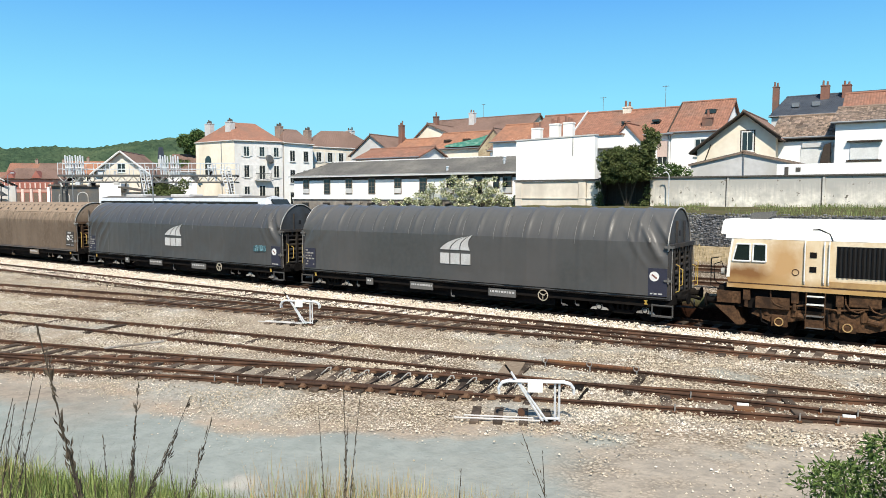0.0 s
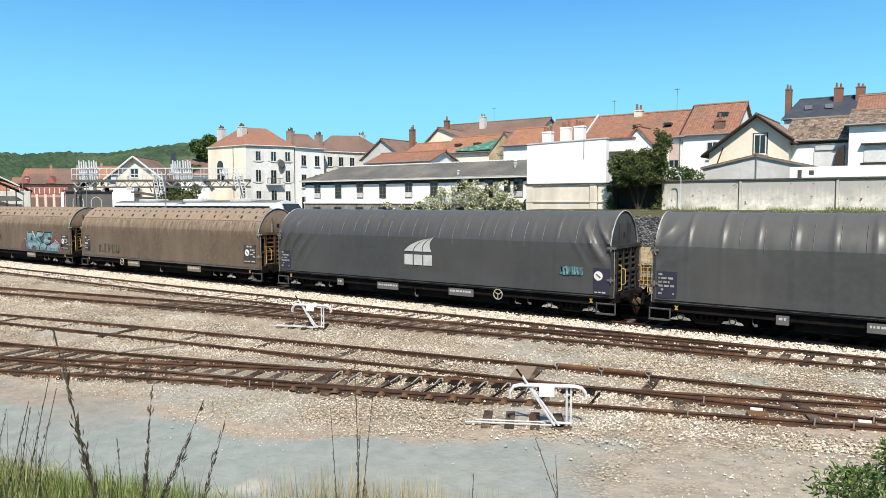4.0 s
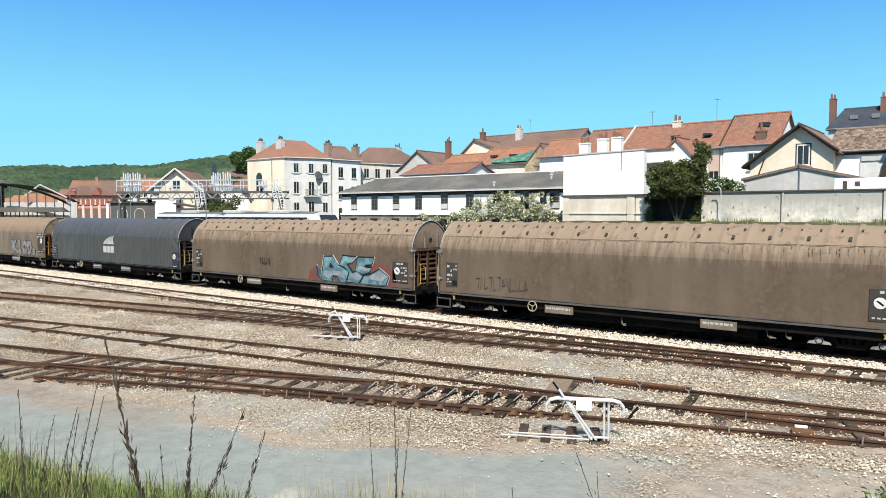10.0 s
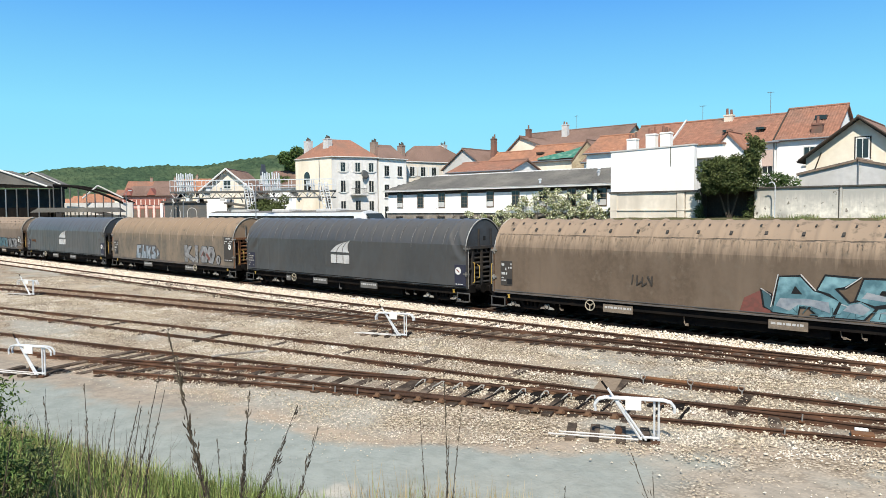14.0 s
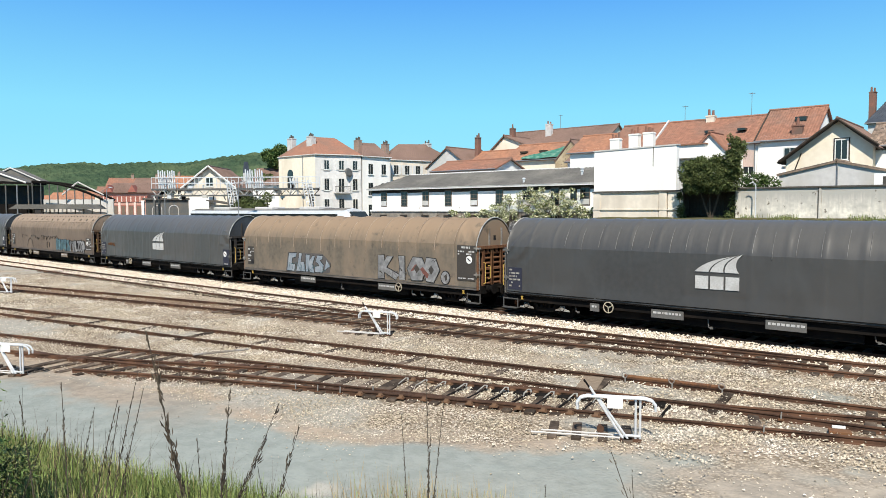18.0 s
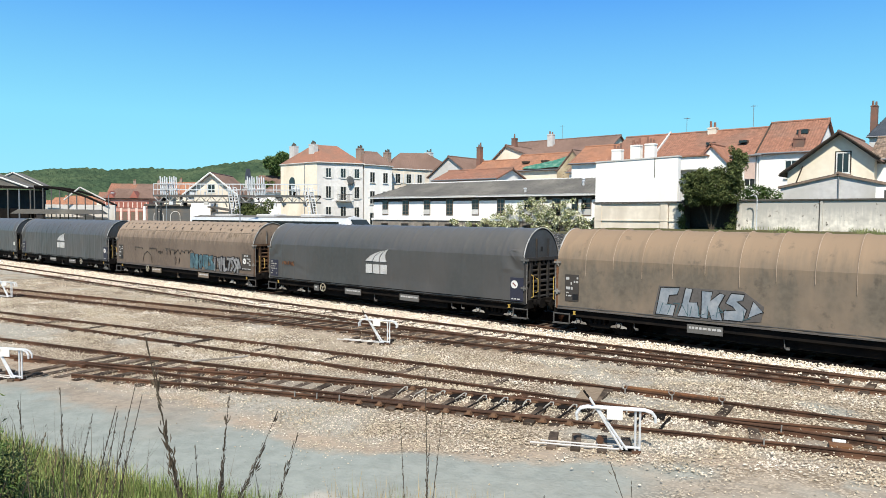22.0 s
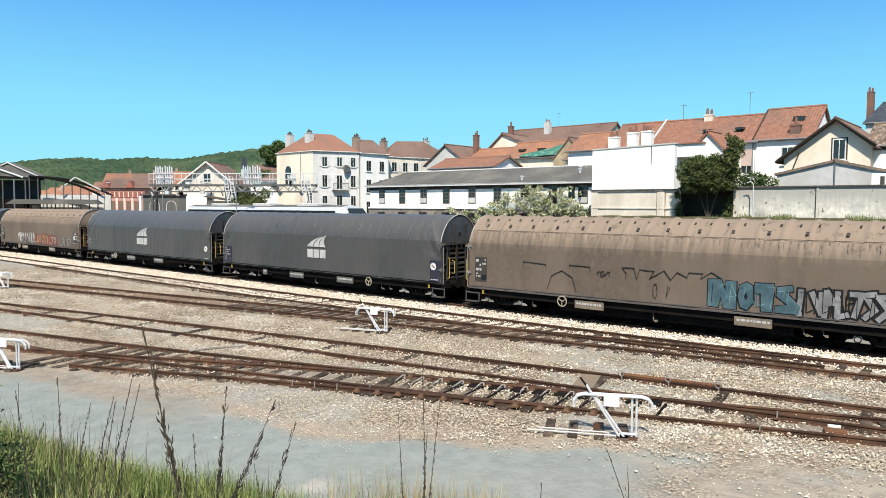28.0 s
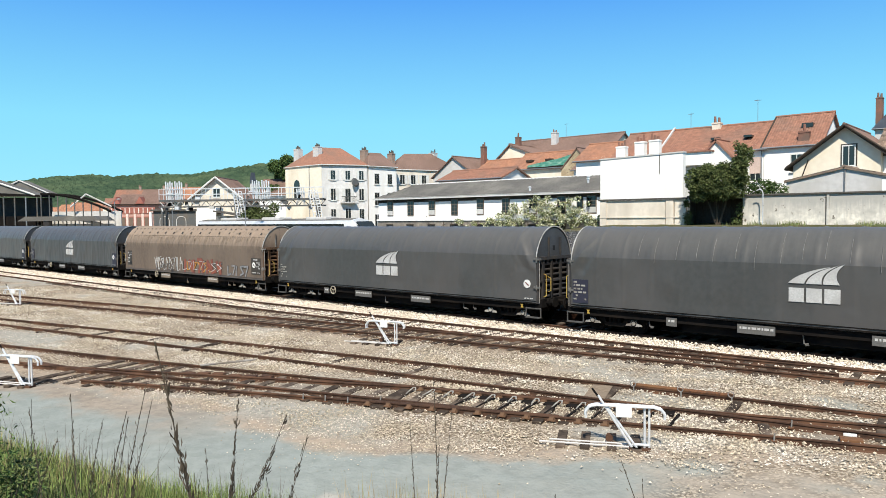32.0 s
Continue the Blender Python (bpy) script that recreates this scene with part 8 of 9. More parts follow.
    back = root("glazed_roof", pose(-139, 45.5, 0, 0, 0, 41), "pale glazed hall roof behind the station", "hall roof")
    part("roof", prism(bmesh.new(), [(-6, 9.3), (6, 9.3), (0.0, 12.0)], "y", 0, 3), ROOF_GREY, back)
    for a, b in (((-6, 9.3), (0, 12.0)), ((0, 12.0), (6, 9.3))):
        part("verge", tube(bmesh.new(), (a[0], -0.1, a[1]), (b[0], -0.1, b[1]), 0.13, 6), PLASTER_GREY, back)
    can = root("platform_canopy", pose(-119.5, 42.0, 0, 0, 0, 41), "long curved platform canopy on slim steel posts", "canopy")
    pts = [(x, 9.0 - 0.024 * x * x) for x in [k * 0.9 for k in range(13)]]
    part("roof_rim", pipe(bmesh.new(), [(x, 0, z) for x, z in pts], 0.20, 6), STEEL_DARK, can)
    part("roof_rim", pipe(bmesh.new(), [(x, 4, z) for x, z in pts], 0.20, 6), STEEL_DARK, can)
    for k in range(9):
        x = k * 1.3
        part("post", tube(bmesh.new(), (x, 0, 0), (x, 0, 8.9 - 0.024 * x * x), 0.09, 8), STEEL_GREY, can)
    part("low_roof", prism(bmesh.new(), [(-2.0, 4.8), (10.5, 4.8), (9.5, 5.5), (-0.8, 5.5)], "y", -3, 2), ROOF_GREY, can)
    part("white_wall", box(0.0, 11.0, 3.0, 3.3, 0, 6.3), PLASTER_GREY, can)
    part("truss", pipe(bmesh.new(), [(3.5, 2, 7.0), (6.0, 2, 9.0), (10.0, 2, 7.0)], 0.12, 6), PLASTER_GREY, can)
    for p in ((-84, 44.6), (-68, 44.6), (-100, 44.6)):
        m = root("lamp_mast", pose(p[0], p[1], 0), "slim grey lamp mast beside the tracks", "lamp post")
        part("pole", tube(bmesh.new(), (0, 0, -0.2), (0, 0, 7.5), 0.07, 8, 0.05), ZINC, m)
        part("arm", pipe(bmesh.new(), [(0, 0, 7.4), (0.5, 0, 7.7), (1.2, 0, 7.75)], 0.04, 6), ZINC, m)
        part("lamp_head", box(1.0, 1.6, -0.12, 0.12, 7.68, 7.80, 0.02), SIGNAL_WHITE, m)


# ---- lineside fittings ----
def barrier(x, y, turn, label):
    b = root("switch_barrier", pose(x, y, GROUND, 0, 0, turn), label, "barrier", "white switch barriers")
    w = SIGNAL_WHITE
    for dy in (-0.06, 0.06):
        pts = [(-1.22, dy, 0.62), (-1.24, dy, 0.74), (-1.16, dy, 0.86), (-1.02, dy, 0.90), (0.14, dy, 0.90), (0.28, dy, 0.86), (0.36, dy, 0.76), (0.35, dy, 0.66)]
        part("top_bar", pipe(bmesh.new(), pts, 0.026, 8), w, b)
    for dx in (-0.04, 0.05):
        part("post", tube(bmesh.new(), (dx, 0, 0), (dx, 0, 0.92), 0.024, 8), w, b)
    for dx in (0.0, 0.16):
        part("brace", tube(bmesh.new(), (-0.28 + dx * 0.6, -0.02, 0.02), (-0.98 + dx, -0.02, 0.90 + (0.2 if dx == 0 else 0)), 0.026, 8), w, b)
    part("tip", tube(bmesh.new(), (-0.98, -0.02, 1.08), (-1.10, -0.02, 1.24), 0.022, 8), STEEL_DARK, b)
    part("plate", box(-0.62, -0.30, -0.10, -0.08, 0.68, 0.90, 0.006), WHITE, b)
    part("foot", box(-0.35, 0.08, -0.12, 0.12, 0.0, 0.05), RAIL, b)
    part("foot_bar", tube(bmesh.new(), (-0.30, 0, 0.10), (0.05, 0.0, 0.10), 0.03, 8), w, b)
    for dy, x0 in ((-0.02, -2.2), (0.16, -2.0)):
        part("pull_rod", tube(bmesh.new(), (x0, dy, 0.06), (-0.35, dy, 0.05), 0.022, 6), PLASTER_GREY, b)
    part("crank_weight", tube(bmesh.new(), (-0.75, 0.25, 0.12), (-0.75, 0.38, 0.12), 0.08, 10), RAIL, b)
    for x0 in (-1.75, -1.25, -0.7, -0.2):
        part("timber", box(x0 - 0.1, x0 + 0.1, -0.2, 0.9, -0.03, 0.05, 0.01), SLEEPER, b)
    return b


def build_fittings():
    barrier(-6.45, 13.6, 28, "white tubular barrier frame beside a hand-worked switch")
    barrier(-19.1, 18.95, 20, "small white tubular barrier frame between the tracks")
    barrier(-22.7, 7.5, 25, "white tubular barrier frame at the end of the siding")
    barrier(-45.6, 14.7, 20, "distant white tubular barrier frame between the tracks")
    for k, x in enumerate((-8.95, -7.7, -6.45)):
        y = rail_d(x) - 0.12
        r = root("rope_ring", pose(x, y, GROUND, 0, 0, 0), "looped pale rope tie hung on a rail", "rope ring", "rings on the rail")
        part("loop", ring(bmesh.new(), (0, 0, 0.20), 0.075, 0.014), HOOP_GREY, r)
        part("peg", tube(bmesh.new(), (0.02, 0, -0.02), (0.02, 0, 0.12), 0.02, 6), HOOP_GREY, r)
    cover = root("rail_cover", Matrix(), "red-brown metal cover laid along a rail", "rail cover")
    a, b = Vector((-9.0, rail_d(-9.0), 0.03)), Vector((-6.4, rail_d(-6.4), 0.03))
    part("cover", tube(bmesh.new(), a, b, 0.05, 8), STEEL_RUST, cover)
    board = root("timber_board", pose(-9.55, 17.2, GROUND, 0, 0, 20), "broad pale timber crossing board", "board")
    part("plank", box(-0.28, 0.28, -0.75, 0.75, 0.0, 0.06, 0.01), mat("board_wood", (0.26, 0.20, 0.14), (0.18, 0.135, 0.095), 0.9, 0, 10, 1.5, 0.3), board)
    # pale point clamps and fishplates
    rng = random.Random(12)
    spots = [(-15.2, rail_h), (-14.6, rail_h), (-14.0, rail_h), (-13.4, rail_i), (-2.2, rail_h), (-1.9, rail_e), (-1.5, rail_h), (-1.2, rail_e), (-4.6, rail_h), (-4.6, rail_e)]
    for x, f in spots:
        c = root("rail_clamp", pose(x, f(x) - 0.10, GROUND), "short pale steel clamp against a rusty rail", "rail clamp", "clamps on the rails")
        part("pin", tube(bmesh.new(), (0, 0, 0), (0.01, 0, 0.20), 0.018, 6), HOOP_GREY, c)
        part("foot", box(-0.05, 0.05, -0.04, 0.04, 0.0, 0.04), STEEL_RUST, c)
    for x in (-3.45, -1.35):
        y = rail_e(x) - 0.2
        p = root("white_marker", pose(x, y, GROUND, 0, 0, 18), "white stone clearance marker between the rails", "marker", "white markers")
        part("block", box(-0.13, 0.13, -0.03, 0.03, 0.03, 0.09, 0.01), WHITE, p)
        part("base", box(-0.22, 0.22, -0.35, -0.08, -0.01, 0.05, 0.01), STEEL_RUST, p)
    lever = root("point_lever", pose(-20.5, 11.9, GROUND, 0, 0, 25), "pale weathered pole lying over a crumpled point lever", "lever")
    part("pole", tube(bmesh.new(), (-0.4, 0.2, 0.15), (1.2, 0.9, 0.28), 0.035, 8), HOOP_GREY, lever)
    for k in range(6):
        part("linkage", box(-0.6 + k * 0.55, -0.2 + k * 0.55, -0.5, -0.3, 0.0, 0.06 + 0.02 * (k % 3), 0.02), RAIL, lever)
    # joint sleepers and frogs of the switches
    for x, f in ((-16.0, rail_b), (-24.5, rail_g)):
        fr = root("switch_frog", pose(x, f(x), 0, 0, 0, 12), "worn steel frog of a switch", "switch frog", "frogs")
        part("casting", prism(bmesh.new(), [(-1.4, -0.12), (1.4, -0.04), (1.4, 0.10), (-1.4, 0.14)], "z", -0.14, -0.02), RAIL, fr)
    blade = root("turnout_rail", Matrix(), "oily black turnout rail on greased slide plates", "rail")
    rail_mesh("rail", lambda x: rail_f(x) - 0.10 - 0.03 * (x + 8), -12.5, -7.4, blade)
    for k in range(10):
        x = -12.2 + 0.55 * k
        part("slide_plate", box(-0.13, 0.13, -0.42, 0.05, 0.0, 0.03, 0.006), STEEL_DARK, blade).matrix_basis = pose(x, rail_f(x) - 0.02, -0.10, 0, 0, 17)
        part("stretcher", box(-0.03, 0.03, -1.1, 0.0, 0.0, 0.04), STEEL_DARK, blade).matrix_basis = pose(x + 0.27, rail_f(x) - 0.1, -0.115, 0, 0, 12)
    for y0, x0, x1, dy in ((rail_h, -13.5, -9.0, 0.11), (rail_f, -13.0, -8.5, -0.11), (rail_c, -14, -9, 0.11)):
        ch = root("check_rail", Matrix(), "rusty check rail inside a switch", "rail", "check rails")
        rail_mesh("rail", (lambda f, q: (lambda x: f(x) + q))(y0, dy), x0, x1, ch)


# ---- plants ----
def build_plants():
    b = root("wall_shrub", pose(-19.2, 50.9, 3.9), "dense dark evergreen shrub growing over the boundary wall", "shrub")
    rng = random.Random(6)
    clumps = []
    for k in range(90):
        a, e, q = rng.uniform(0, math.tau), rng.uniform(-0.75, 1.0), rng.uniform(0.75, 1.0)
        flat_r = math.sqrt(max(0.0, 1 - e * e)) * q
        q = rng.uniform(0.22, 0.50)
        clumps.append(((0.10 + (1.7 + rng.uniform(-0.25, 0.3)) * flat_r * math.cos(a), 0.95 * flat_r * math.sin(a), 3.05 + (1.2 + rng.uniform(-0.2, 0.25)) * e), (q, q, q * 0.8)))
    clumps += [((0.10, 0.0, 3.05), (1.5, 0.8, 1.1))]
    # a taller plume at one side
    for k in range(44):
        f, q = rng.random() ** 0.8, rng.uniform(0.2, 0.42)
        clumps.append(((1.75 + 0.45 * f + rng.uniform(-1.0, 1.0) * (1.15 - f), rng.uniform(-0.5, 0.6), 2.3 + 3.2 * f), (q, q, q)))
    clumps += [((1.65, 0.3, 5.75), (0.16, 0.2, 0.3)), ((2.25, 0.3, 5.2), (0.18, 0.2, 0.25))]
    # trailers down both sides of the dark recess
    for k in range(22):
        side = -2.0 if k % 2 else 1.55
        clumps.append(((side + rng.uniform(-0.22, 0.22), 0.9, rng.uniform(-0.3, 1.7)), (0.16, 0.14, 0.24)))
    bm = bmesh.new()
    for c in ((-0.5, 0.2, 2.4), (0.2, 0.3, 2.9), (1.5, 0.3, 3.6)):
        tube(bm, (0.3, 0.6, -0.2), c, 0.09, 6, 0.03)
    part("trunk", bm, BARK, b)
    leaves("crown", clumps, 0.16, 30000, LEAF_SHRUB, b, 31, 1.8)
    pole = root("vent_pole", pose(-15.8, 51.4, 3.6), "slim pale pipe with a crooked top before the boundary wall", "pole")
    part("pipe", pipe(bmesh.new(), [(0, 0, 0), (0, 0, 2.6), (-0.08, 0, 2.8), (-0.25, 0, 2.86), (-0.42, 0, 2.78)], 0.035, 8), SIGNAL_WHITE, pole)
    part("foot", box(-0.1, 0.1, -0.1, 0.1, -0.1, 0.08), PLASTER_GREY, pole)
    small = root("garden_shrub", pose(-16.7, 54.2, 6.15), "low green garden shrub behind the wall", "shrub")
    leaves("crown", [((0, 0, 0.5), (1.0, 0.6, 0.6)), ((0.9, 0, 0.3), (0.8, 0.6, 0.5)), ((-0.8, 0, 0.3), (0.6, 0.5, 0.45))], 0.2, 1500, LEAF, small, 33)
    part("stem", tube(bmesh.new(), (0, 0, -1.5), (0, 0, 0.5), 0.06, 6), BARK, small)
    v = root("climbing_vine", pose(-38.5, 55.55, 2.5), "straggling climbing vine with pale blossom on the shed wall", "vine")
    clumps = []
    for k in range(190):
        u = rng.gauss(1.8, 4.8)
        w = rng.uniform(0.7, 1.9) + 2.5 * math.exp(-((u - 2.5) / 5.2) ** 4) * rng.random()
        clumps.append(((u, rng.uniform(-0.2, 0.15), w), (0.34, 0.14, 0.20)))
    leaves("foliage", clumps, 0.16, 5600, LEAF_VINE, v, 35, 1.5)
    leaves("blossom", clumps, 0.15, 4200, PETAL, v, 36, 1.2, label="clusters of pale blossom")
    bm = bmesh.new()
    for c, r in clumps[::4]:
        tube(bm, (c[0] * 0.6, 0.2, 0.0), c, 0.03, 5, 0.01)
    for k in range(30):
        p = Vector((rng.uniform(-12, 12), 0.28, rng.uniform(0.4, 1.2)))
        for j in range(4):
            q = p + Vector((rng.uniform(-0.7, 0.7), 0, rng.uniform(0.05, 0.5)))
            tube(bm, p, q, 0.022, 5, 0.014)
            p = q
    tagged(part("stems", bm, BARK, v), kind="stuff")
    # verge of tall grass above the rubble wall
    blades("verge_grass", 7000, lambda g: (lambda x, y: (x, y, ground_height(x, y) - 0.03) if noise.noise((x * 0.5, y * 0.4, 7)) + (x + 10) * 0.06 > 0.1 else None)(g.uniform(-19, 4), 51.9 - 12 * g.random() ** 2), (0.06, 0.40), 0.010, LEAF_VINE, "rough green grass on the verge above the rubble wall", 51, 0.35)
    blades("slope_grass", 1600, lambda g: (lambda x, y: (x, y, ground_height(x, y) - 0.03))(g.uniform(-24, 4), g.uniform(36.3, 38.4)), (0.12, 0.45), 0.012, GRASS_DRY, "dry grass on the slope behind the line", 52, 0.4)
    # the near bank
    def near(g):
        x, y = 2.5 - 16 * g.random() ** 0.85, g.uniform(-0.6, 4.6)
        d = -0.18 * x + 0.98 * y - 0.35
        edge = 1.2 * noise.noise((x * 0.7, y * 0.7, 5)) + 0.5 * noise.noise((x * 2.3, y * 2.3, 8))
        if math.hypot(x, y) < 2.75 + 0.35 * edge + 0.25 * g.random() or d > 4.3 or y < 0.4 + edge or x > 1.3 + edge * 1.5:
            return None
        return (x, y, ground_height(x, y) - 0.02)
    blades("bank_grass", 70000, near, (0.15, 0.48), 0.0045, GRASS, "thick green grass on the near bank", 53, 0.3)
    blades("bank_dry_grass", 14000, near, (0.16, 0.50), 0.0035, GRASS_DRY, "dry straw-coloured grass among the green", 54, 0.45)
    blades("bank_broad_grass", 6500, near, (0.16, 0.46), 0.008, LEAF_FRESH, "broad arching green grass on the near bank", 60, 0.95)
    def crest(g):
        x, y = g.uniform(-6.0, -0.6), g.uniform(2.2, 4.4)
        d = -0.18 * x + 0.98 * y - 0.35
        return (x, y, ground_height(x, y) - 0.02) if 2.9 < d < 4.1 and x > -3.6 + 0.8 * g.random() else None
    blades("crest_grass", 8000, crest, (0.52, 0.95), 0.004, GRASS_DRY, "straw-coloured grass on the edge of the bank", 55, 0.3)
    blades("crest_green_grass", 4500, crest, (0.50, 0.90), 0.004, GRASS, "green grass on the edge of the bank", 56, 0.3)
    blades("crest_far_grass", 6500, lambda g: (lambda x, d: (x, (d + 0.35 + 0.18 * x) / 0.98, ground_height(x, (d + 0.35 + 0.18 * x) / 0.98) - 0.02))(g.uniform(-5.4, -3.5), g.uniform(2.9, 4.1)), (0.30, 0.58), 0.004, GRASS, "green grass along the edge of the bank", 58, 0.3)
    blades("wispy_grass", 2200, lambda g: (lambda p: p if p and -0.18 * p[0] + 0.98 * p[1] > 2.3 else None)(near(g)), (0.40, 0.88), 0.0022, SEED, "thin dark wispy grass standing over the rest", 57, 0.5)
    def lawn(g):
        x, y = g.uniform(-20, 14), g.uniform(-12, 4.4)
        if noise.noise((x * 0.4, y * 0.4, 2)) + 0.5 * noise.noise((x * 1.5, y * 1.5, 3)) < -0.12 or -0.18 * x + 0.98 * y > 4.4:
            return None
        return (x, y, ground_height(x, y) - 0.02)
    blades("short_grass", 26000, lawn, (0.04, 0.20), 0.006, GRASS, "short trodden grass on top of the bank", 59, 0.6)
    # tall seeding stalks: foot, tip and thickness of the head
    stalks = [(-1.98, 1.26, -2.38, 1.13, 4.285, 0.017), (-2.18, 1.25, -2.19, 1.36, 4.07, 0.010), (-2.32, 1.15, -2.04, 1.45, 4.02, 0.008), (-2.81, 1.05, -2.74, 1.21, 3.94, 0.006), (-2.77, 1.08, -2.68, 1.26, 4.08, 0.007), (-2.23, 1.33, -2.06, 1.55, 3.91, 0.010), (-1.70, 1.80, -1.76, 1.90, 4.10, 0.007), (-0.66, 2.40, -1.16, 2.17, 3.87, 0.007), (-1.00, 2.20, -1.10, 2.21, 3.79, 0.005), (-2.82, 1.09, -2.94, 1.08, 4.03, 0.006), (-2.93, 0.99, -2.77, 1.22, 3.96, 0.006), (-2.76, 1.00, -2.60, 1.24, 4.03, 0.006), (-3.12, 1.08, -3.27, 1.04, 3.93, 0.006), (-3.01, 0.66, -2.76, 0.96, 3.91, 0.006), (-2.21, 2.34, -2.20, 2.50, 3.78, 0.006), (-2.22, 2.34, -2.42, 2.44, 3.70, 0.006), (-2.20, 2.34, -2.30, 2.52, 3.60, 0.006)]
    for k in range(14):
        x, d = -0.9 - 0.33 * k + rng.uniform(-0.12, 0.12), rng.uniform(2.0, 2.9)
        y = (d * 0.8 + 0.35 + 0.18 * x) / 0.98
        stalks.append((x, y, x + rng.uniform(-0.12, 0.12), y + rng.uniform(-0.05, 0.12), bank_height(x, y) + rng.uniform(0.75, 1.15), 0.003))
    reach = {0: 0.70, 1: 1.45, 2: 1.4, 5: 1.3, 6: 1.3}
    for n, (x0, y0, x1, y1, z1, r) in enumerate(stalks):
        f = reach.get(n, 1.0)
        heavy = r > 0.0072
        x0, y0, x1, y1, z1, r = x0 * f, y0 * f, x1 * f, y1 * f, EYE[2] + (z1 - EYE[2]) * f, r * f
        s = root("grass_stalk", pose(x0, y0, bank_height(x0, y0)), "tall dry seeding grass stalk on the bank", "grass stalk", "seeding stalks")
        rng = random.Random(n)
        z0 = bank_height(x0, y0)
        top = Vector((x1 - x0, y1 - y0, z1 - z0))
        side = Vector((rng.uniform(-0.03, 0.03), rng.uniform(-0.03, 0.03), 0))
        pts = [top * q + side * math.sin(q * math.pi) for q in [k / 8 for k in range(9)]]
        bm = bmesh.new()
        for k in range(8):
            tube(bm, pts[k], pts[k + 1], 0.0028 - 0.0002 * k, 6, 0.0026 - 0.0002 * k)
        part("stem", bm, SEED, s)
        clumps = []
        if n:
            r *= 0.62
        for k in range(26):
            q = 0.50 + 0.50 * k / 25
            c = top * q + side * math.sin(q * math.pi)
            rr = 0.62 * r * (1.0 - 0.85 * max(0.0, (q - 0.6) / 0.4)) * rng.uniform(0.3, 1.0)
            clumps.append((tuple(c), (rr, rr, top.length * 0.03)))
        leaves("seed_head", clumps, (0.040 if n == 0 else 0.027 if heavy else 0.020) * f, (240 if n == 0 else 130) if heavy else 80, SEED, s, 100 + n, 7.0, along=tuple(top.normalized()))
        leaves("blade", [(tuple(top * q), (0.01, 0.01, 0.02)) for q in (0.12, 0.2, 0.3)], 0.16, 7, GRASS_DRY, s, 200 + n, 14, 0.1)
    # leafy shrubs at both ends of the view
    for x, y, z, w, hgt, count, mt, lab, sd in ((0.0, 4.5, 2.1, 0.62, 1.52, 5600, LEAF_FRESH, "leafy green elder shrub on the bank", 61), (-0.40, 4.25, 2.1, 0.40, 1.10, 2400, LEAF_FRESH, "small leafy green shrub on the bank", 62), (-5.15, 1.30, 2.55, 0.34, 1.12, 800, LEAF_FRESH, "small leafy shrub among the grass", 63), (-5.25, 1.5, 2.45, 0.5, 0.62, 900, LEAF_VINE, "bushy green shrub among the grass", 64), (-1.62, 1.75, 2.55, 0.16, 1.1, 220, LEAF_FRESH, "young green sapling in the grass", 65)):
        s = root("bank_shrub", pose(x, y, z), lab, "shrub")
        rng = random.Random(sd)
        clumps, bm = [], bmesh.new()
        for k in range(22 if w > 0.2 else 5):
            a, e = rng.uniform(0, math.tau), rng.uniform(0.25, 1.0)
            q = w * rng.uniform(0.15, 1.0) * (1.25 - e)
            c = (q * math.cos(a), q * math.sin(a), hgt * e)
            clumps.append((c, (0.14, 0.14, 0.11) if w > 0.2 else (0.06, 0.06, 0.04)))
            tube(bm, (0, 0, -0.3), c, 0.008, 5, 0.003)
        part("stems", bm, BARK, s)
        leaves("leaves", clumps, 0.046, int(count * 2.0), mt, s, sd, 3.2, 0.5)


def blades(name, count, spot, height, width, material, label, seed, lean):
    g = np.random.default_rng(seed)
    pts = []
    while len(pts) < count:
        p = spot(g)
        if p is not None:
            pts.append(p)
    p = np.array(pts)
    h = height[0] + (height[1] - height[0]) * g.random((count, 1)) ** 1.6
    a = g.uniform(0, math.tau, count)
    d = np.stack([np.cos(a), np.sin(a), np.zeros(count)], 1)
    e = np.stack([-np.sin(a), np.cos(a), np.zeros(count)], 1)
    up = np.array([0, 0, 1.0])
    w = width * g.uniform(0.6, 1.4, (count, 1))
    ln = lean * g.uniform(0.1, 1.0, (count, 1))
    mid = p + up * h * 0.6 + e * h * ln * 0.3
    tip = p + up * h * (1 - ln * 0.4) + e * h * ln
    v = np.stack([p - d * w, p + d * w, mid + d * w * 0.7, mid - d * w * 0.7, tip], 1)
    k = 5 * np.arange(count)[:, None]
    faces = np.concatenate([k + np.array([0, 1, 2]), k + np.array([0, 2, 3]), k + np.array([3, 2, 4])])
    ob = raw(name, v.reshape(-1, 3).tolist(), faces.tolist(), material)
    return tagged(ob, label, "grass", kind="stuff")


build_hills()
build_station()
build_fittings()
build_plants()


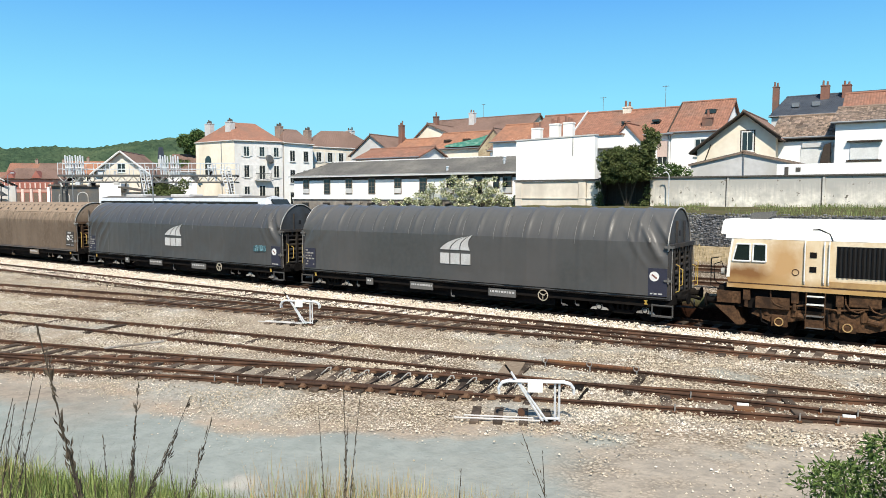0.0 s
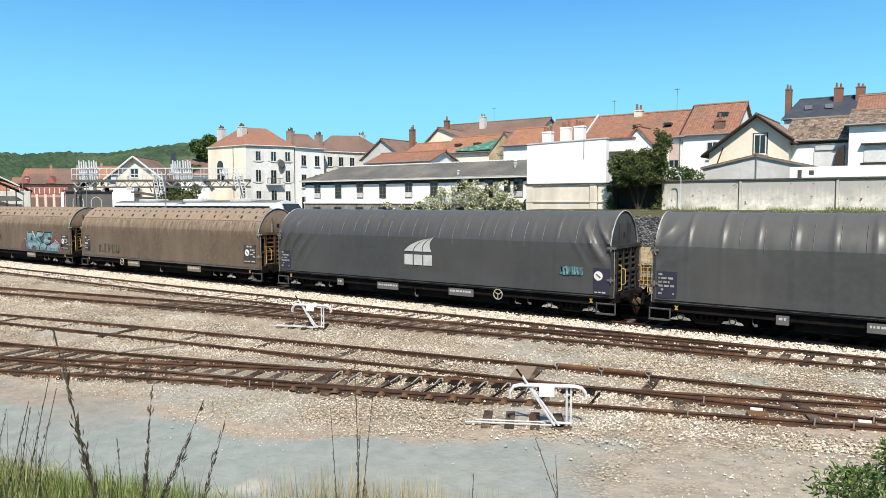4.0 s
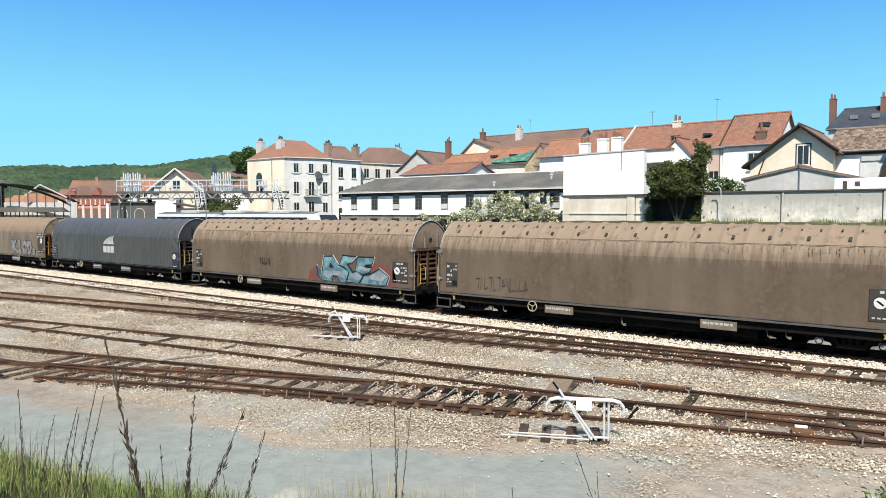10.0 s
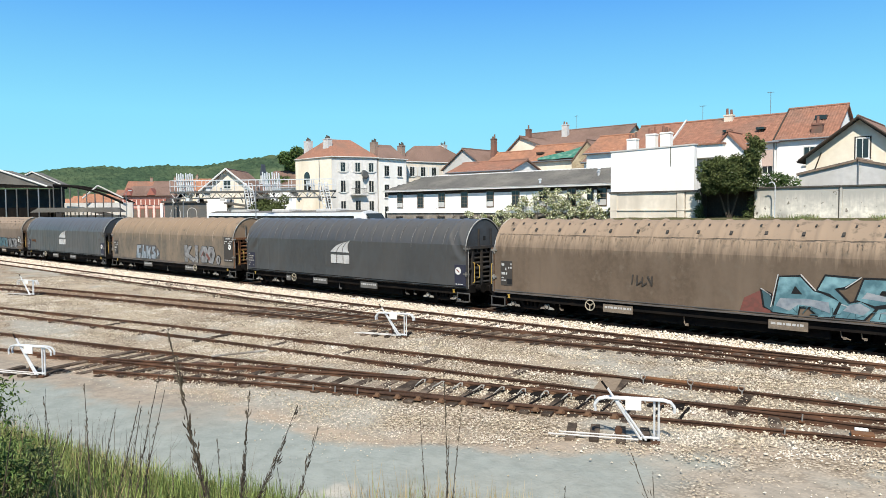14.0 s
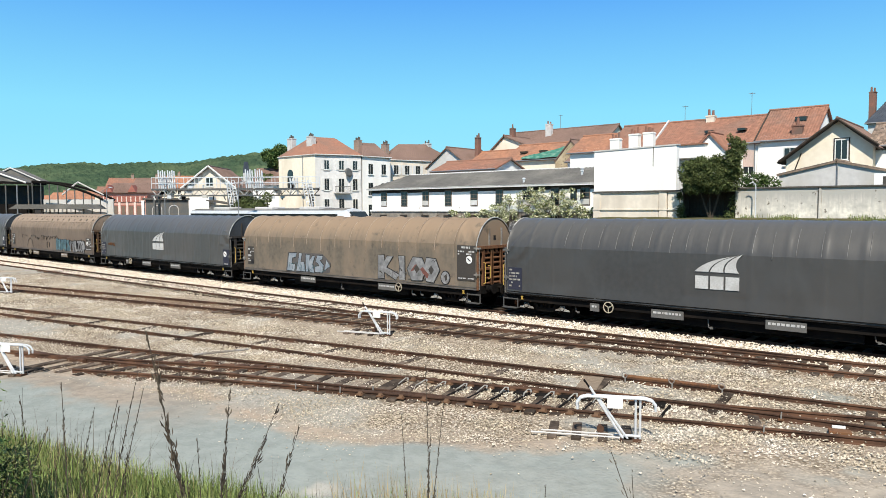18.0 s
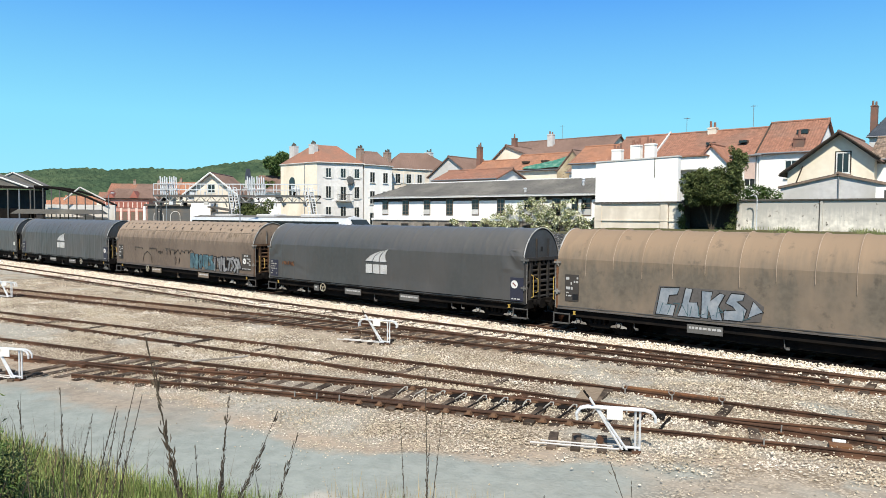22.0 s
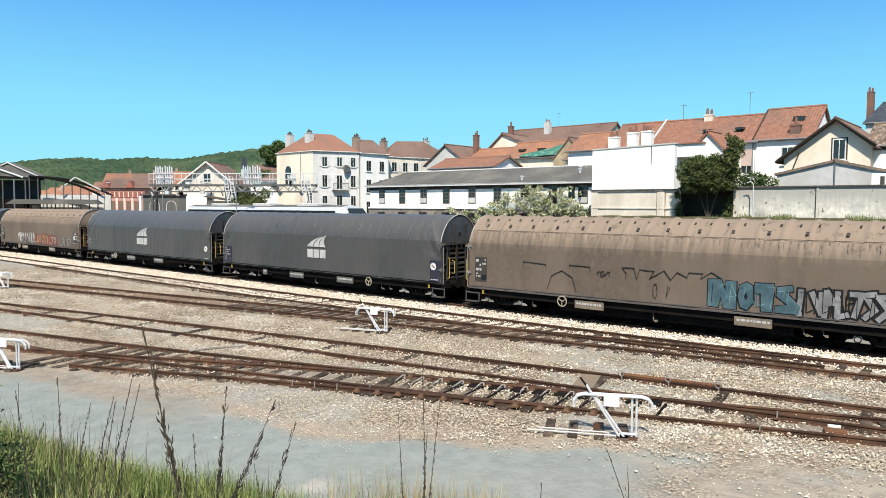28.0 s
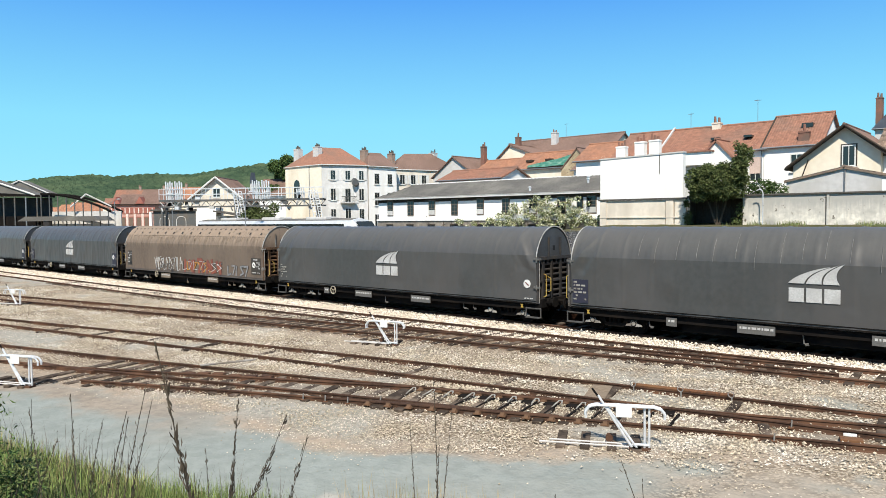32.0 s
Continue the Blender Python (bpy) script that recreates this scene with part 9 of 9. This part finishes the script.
# ---- loose ballast stones ----
def stones(name, count, spot, size, label, seed, material):
    rng = np.random.default_rng(seed)
    shape = np.array([(1, 0, 0), (0, 1, 0), (-1, 0, 0), (0, -1, 0), (0, 0, 0.8), (0, 0, -0.6)])
    tri = np.array([(0, 1, 4), (1, 2, 4), (2, 3, 4), (3, 0, 4), (1, 0, 5), (2, 1, 5), (3, 2, 5), (0, 3, 5)])
    pts = []
    while len(pts) < count:
        p = spot(rng)
        if p is not None:
            pts.append(p)
    pts = np.array(pts)
    k = len(pts)
    jit = 1 + rng.uniform(-0.35, 0.35, (k, 6, 3))
    r = (size[0] + (size[1] - size[0]) * rng.random((k, 1, 1)) ** 2) * rng.uniform(0.7, 1.3, (k, 1, 3)) / 2
    r = r * np.clip(0.62 + (pts[:, 1] - 9) * 0.07, 0.55, 1.1)[:, None, None]
    v = shape[None] * jit * r
    a = rng.uniform(0, math.tau, k)
    c, s = np.cos(a)[:, None], np.sin(a)[:, None]
    v = np.stack([v[..., 0] * c - v[..., 1] * s, v[..., 0] * s + v[..., 1] * c, v[..., 2]], -1) + pts[:, None]
    faces = (tri[None] + 6 * np.arange(k)[:, None, None]).reshape(-1, 3)
    ob = raw(name, v.reshape(-1, 3).tolist(), faces.tolist(), material)
    return tagged(ob, label, "gravel", kind="stuff")


def yard_spot(rng):
    x = 0.5 - 58 * rng.random() ** 1.3
    y = rng.uniform(7.5, 23.5) if rng.random() < 0.75 else rng.uniform(9, 16)
    road = 9.35 + 0.72 * max(0.0, x + 11.5) - min(1.6, 0.2 * max(0.0, -17 - x))
    if y > rail_b(x):
        return None
    if y < road + rng.normal(0, 0.4) and x < -0.53 * y + 1.1 and rng.random() > 0.05:
        return None
    if x < -12 and -0.5 < y - rail_c(x) < 2.2 and rng.random() < 0.75:
        return None
    patch = noise.noise((x * 0.22, y * 0.34, 3.0)) + 0.5 * noise.noise((x * 0.7, y * 0.9, 6.0))
    if patch < 0.05 + 0.14 * rng.normal() and rng.random() < 0.86:
        return None
    if x > -10 and y < 9.5 + 0.55 * (x + 12) and rng.random() < 0.86:
        return None
    if bank_height(x, y) > GROUND:
        return None
    return (x, y, GROUND + rng.uniform(-0.02, 0.03))


def shoulder_spot(rng):
    x = 2 - 110 * rng.random() ** 1.5
    y = rng.uniform(21.0, 26.25)
    if y < rail_b(x) + 0.15 or min(abs(y - rail_a(x)), abs(y - MAIN_Y + 0.75)) < 0.12:
        return None
    if y < rail_a(x) and x > -16 + 5 * rng.normal() and rng.random() < 0.8:
        return None
    return (x, y, GROUND + rng.uniform(-0.02, 0.05 if y > rail_a(x) else 0.03))


stones("ballast_gravel", 105000, yard_spot, (0.028, 0.075), "pale angular ballast stones scattered over the yard", 4, STONE)
stones("ballast_shoulder", 56000, shoulder_spot, (0.045, 0.10), "clean pale ballast along the main line", 5, STONE_CLEAN)


motions()
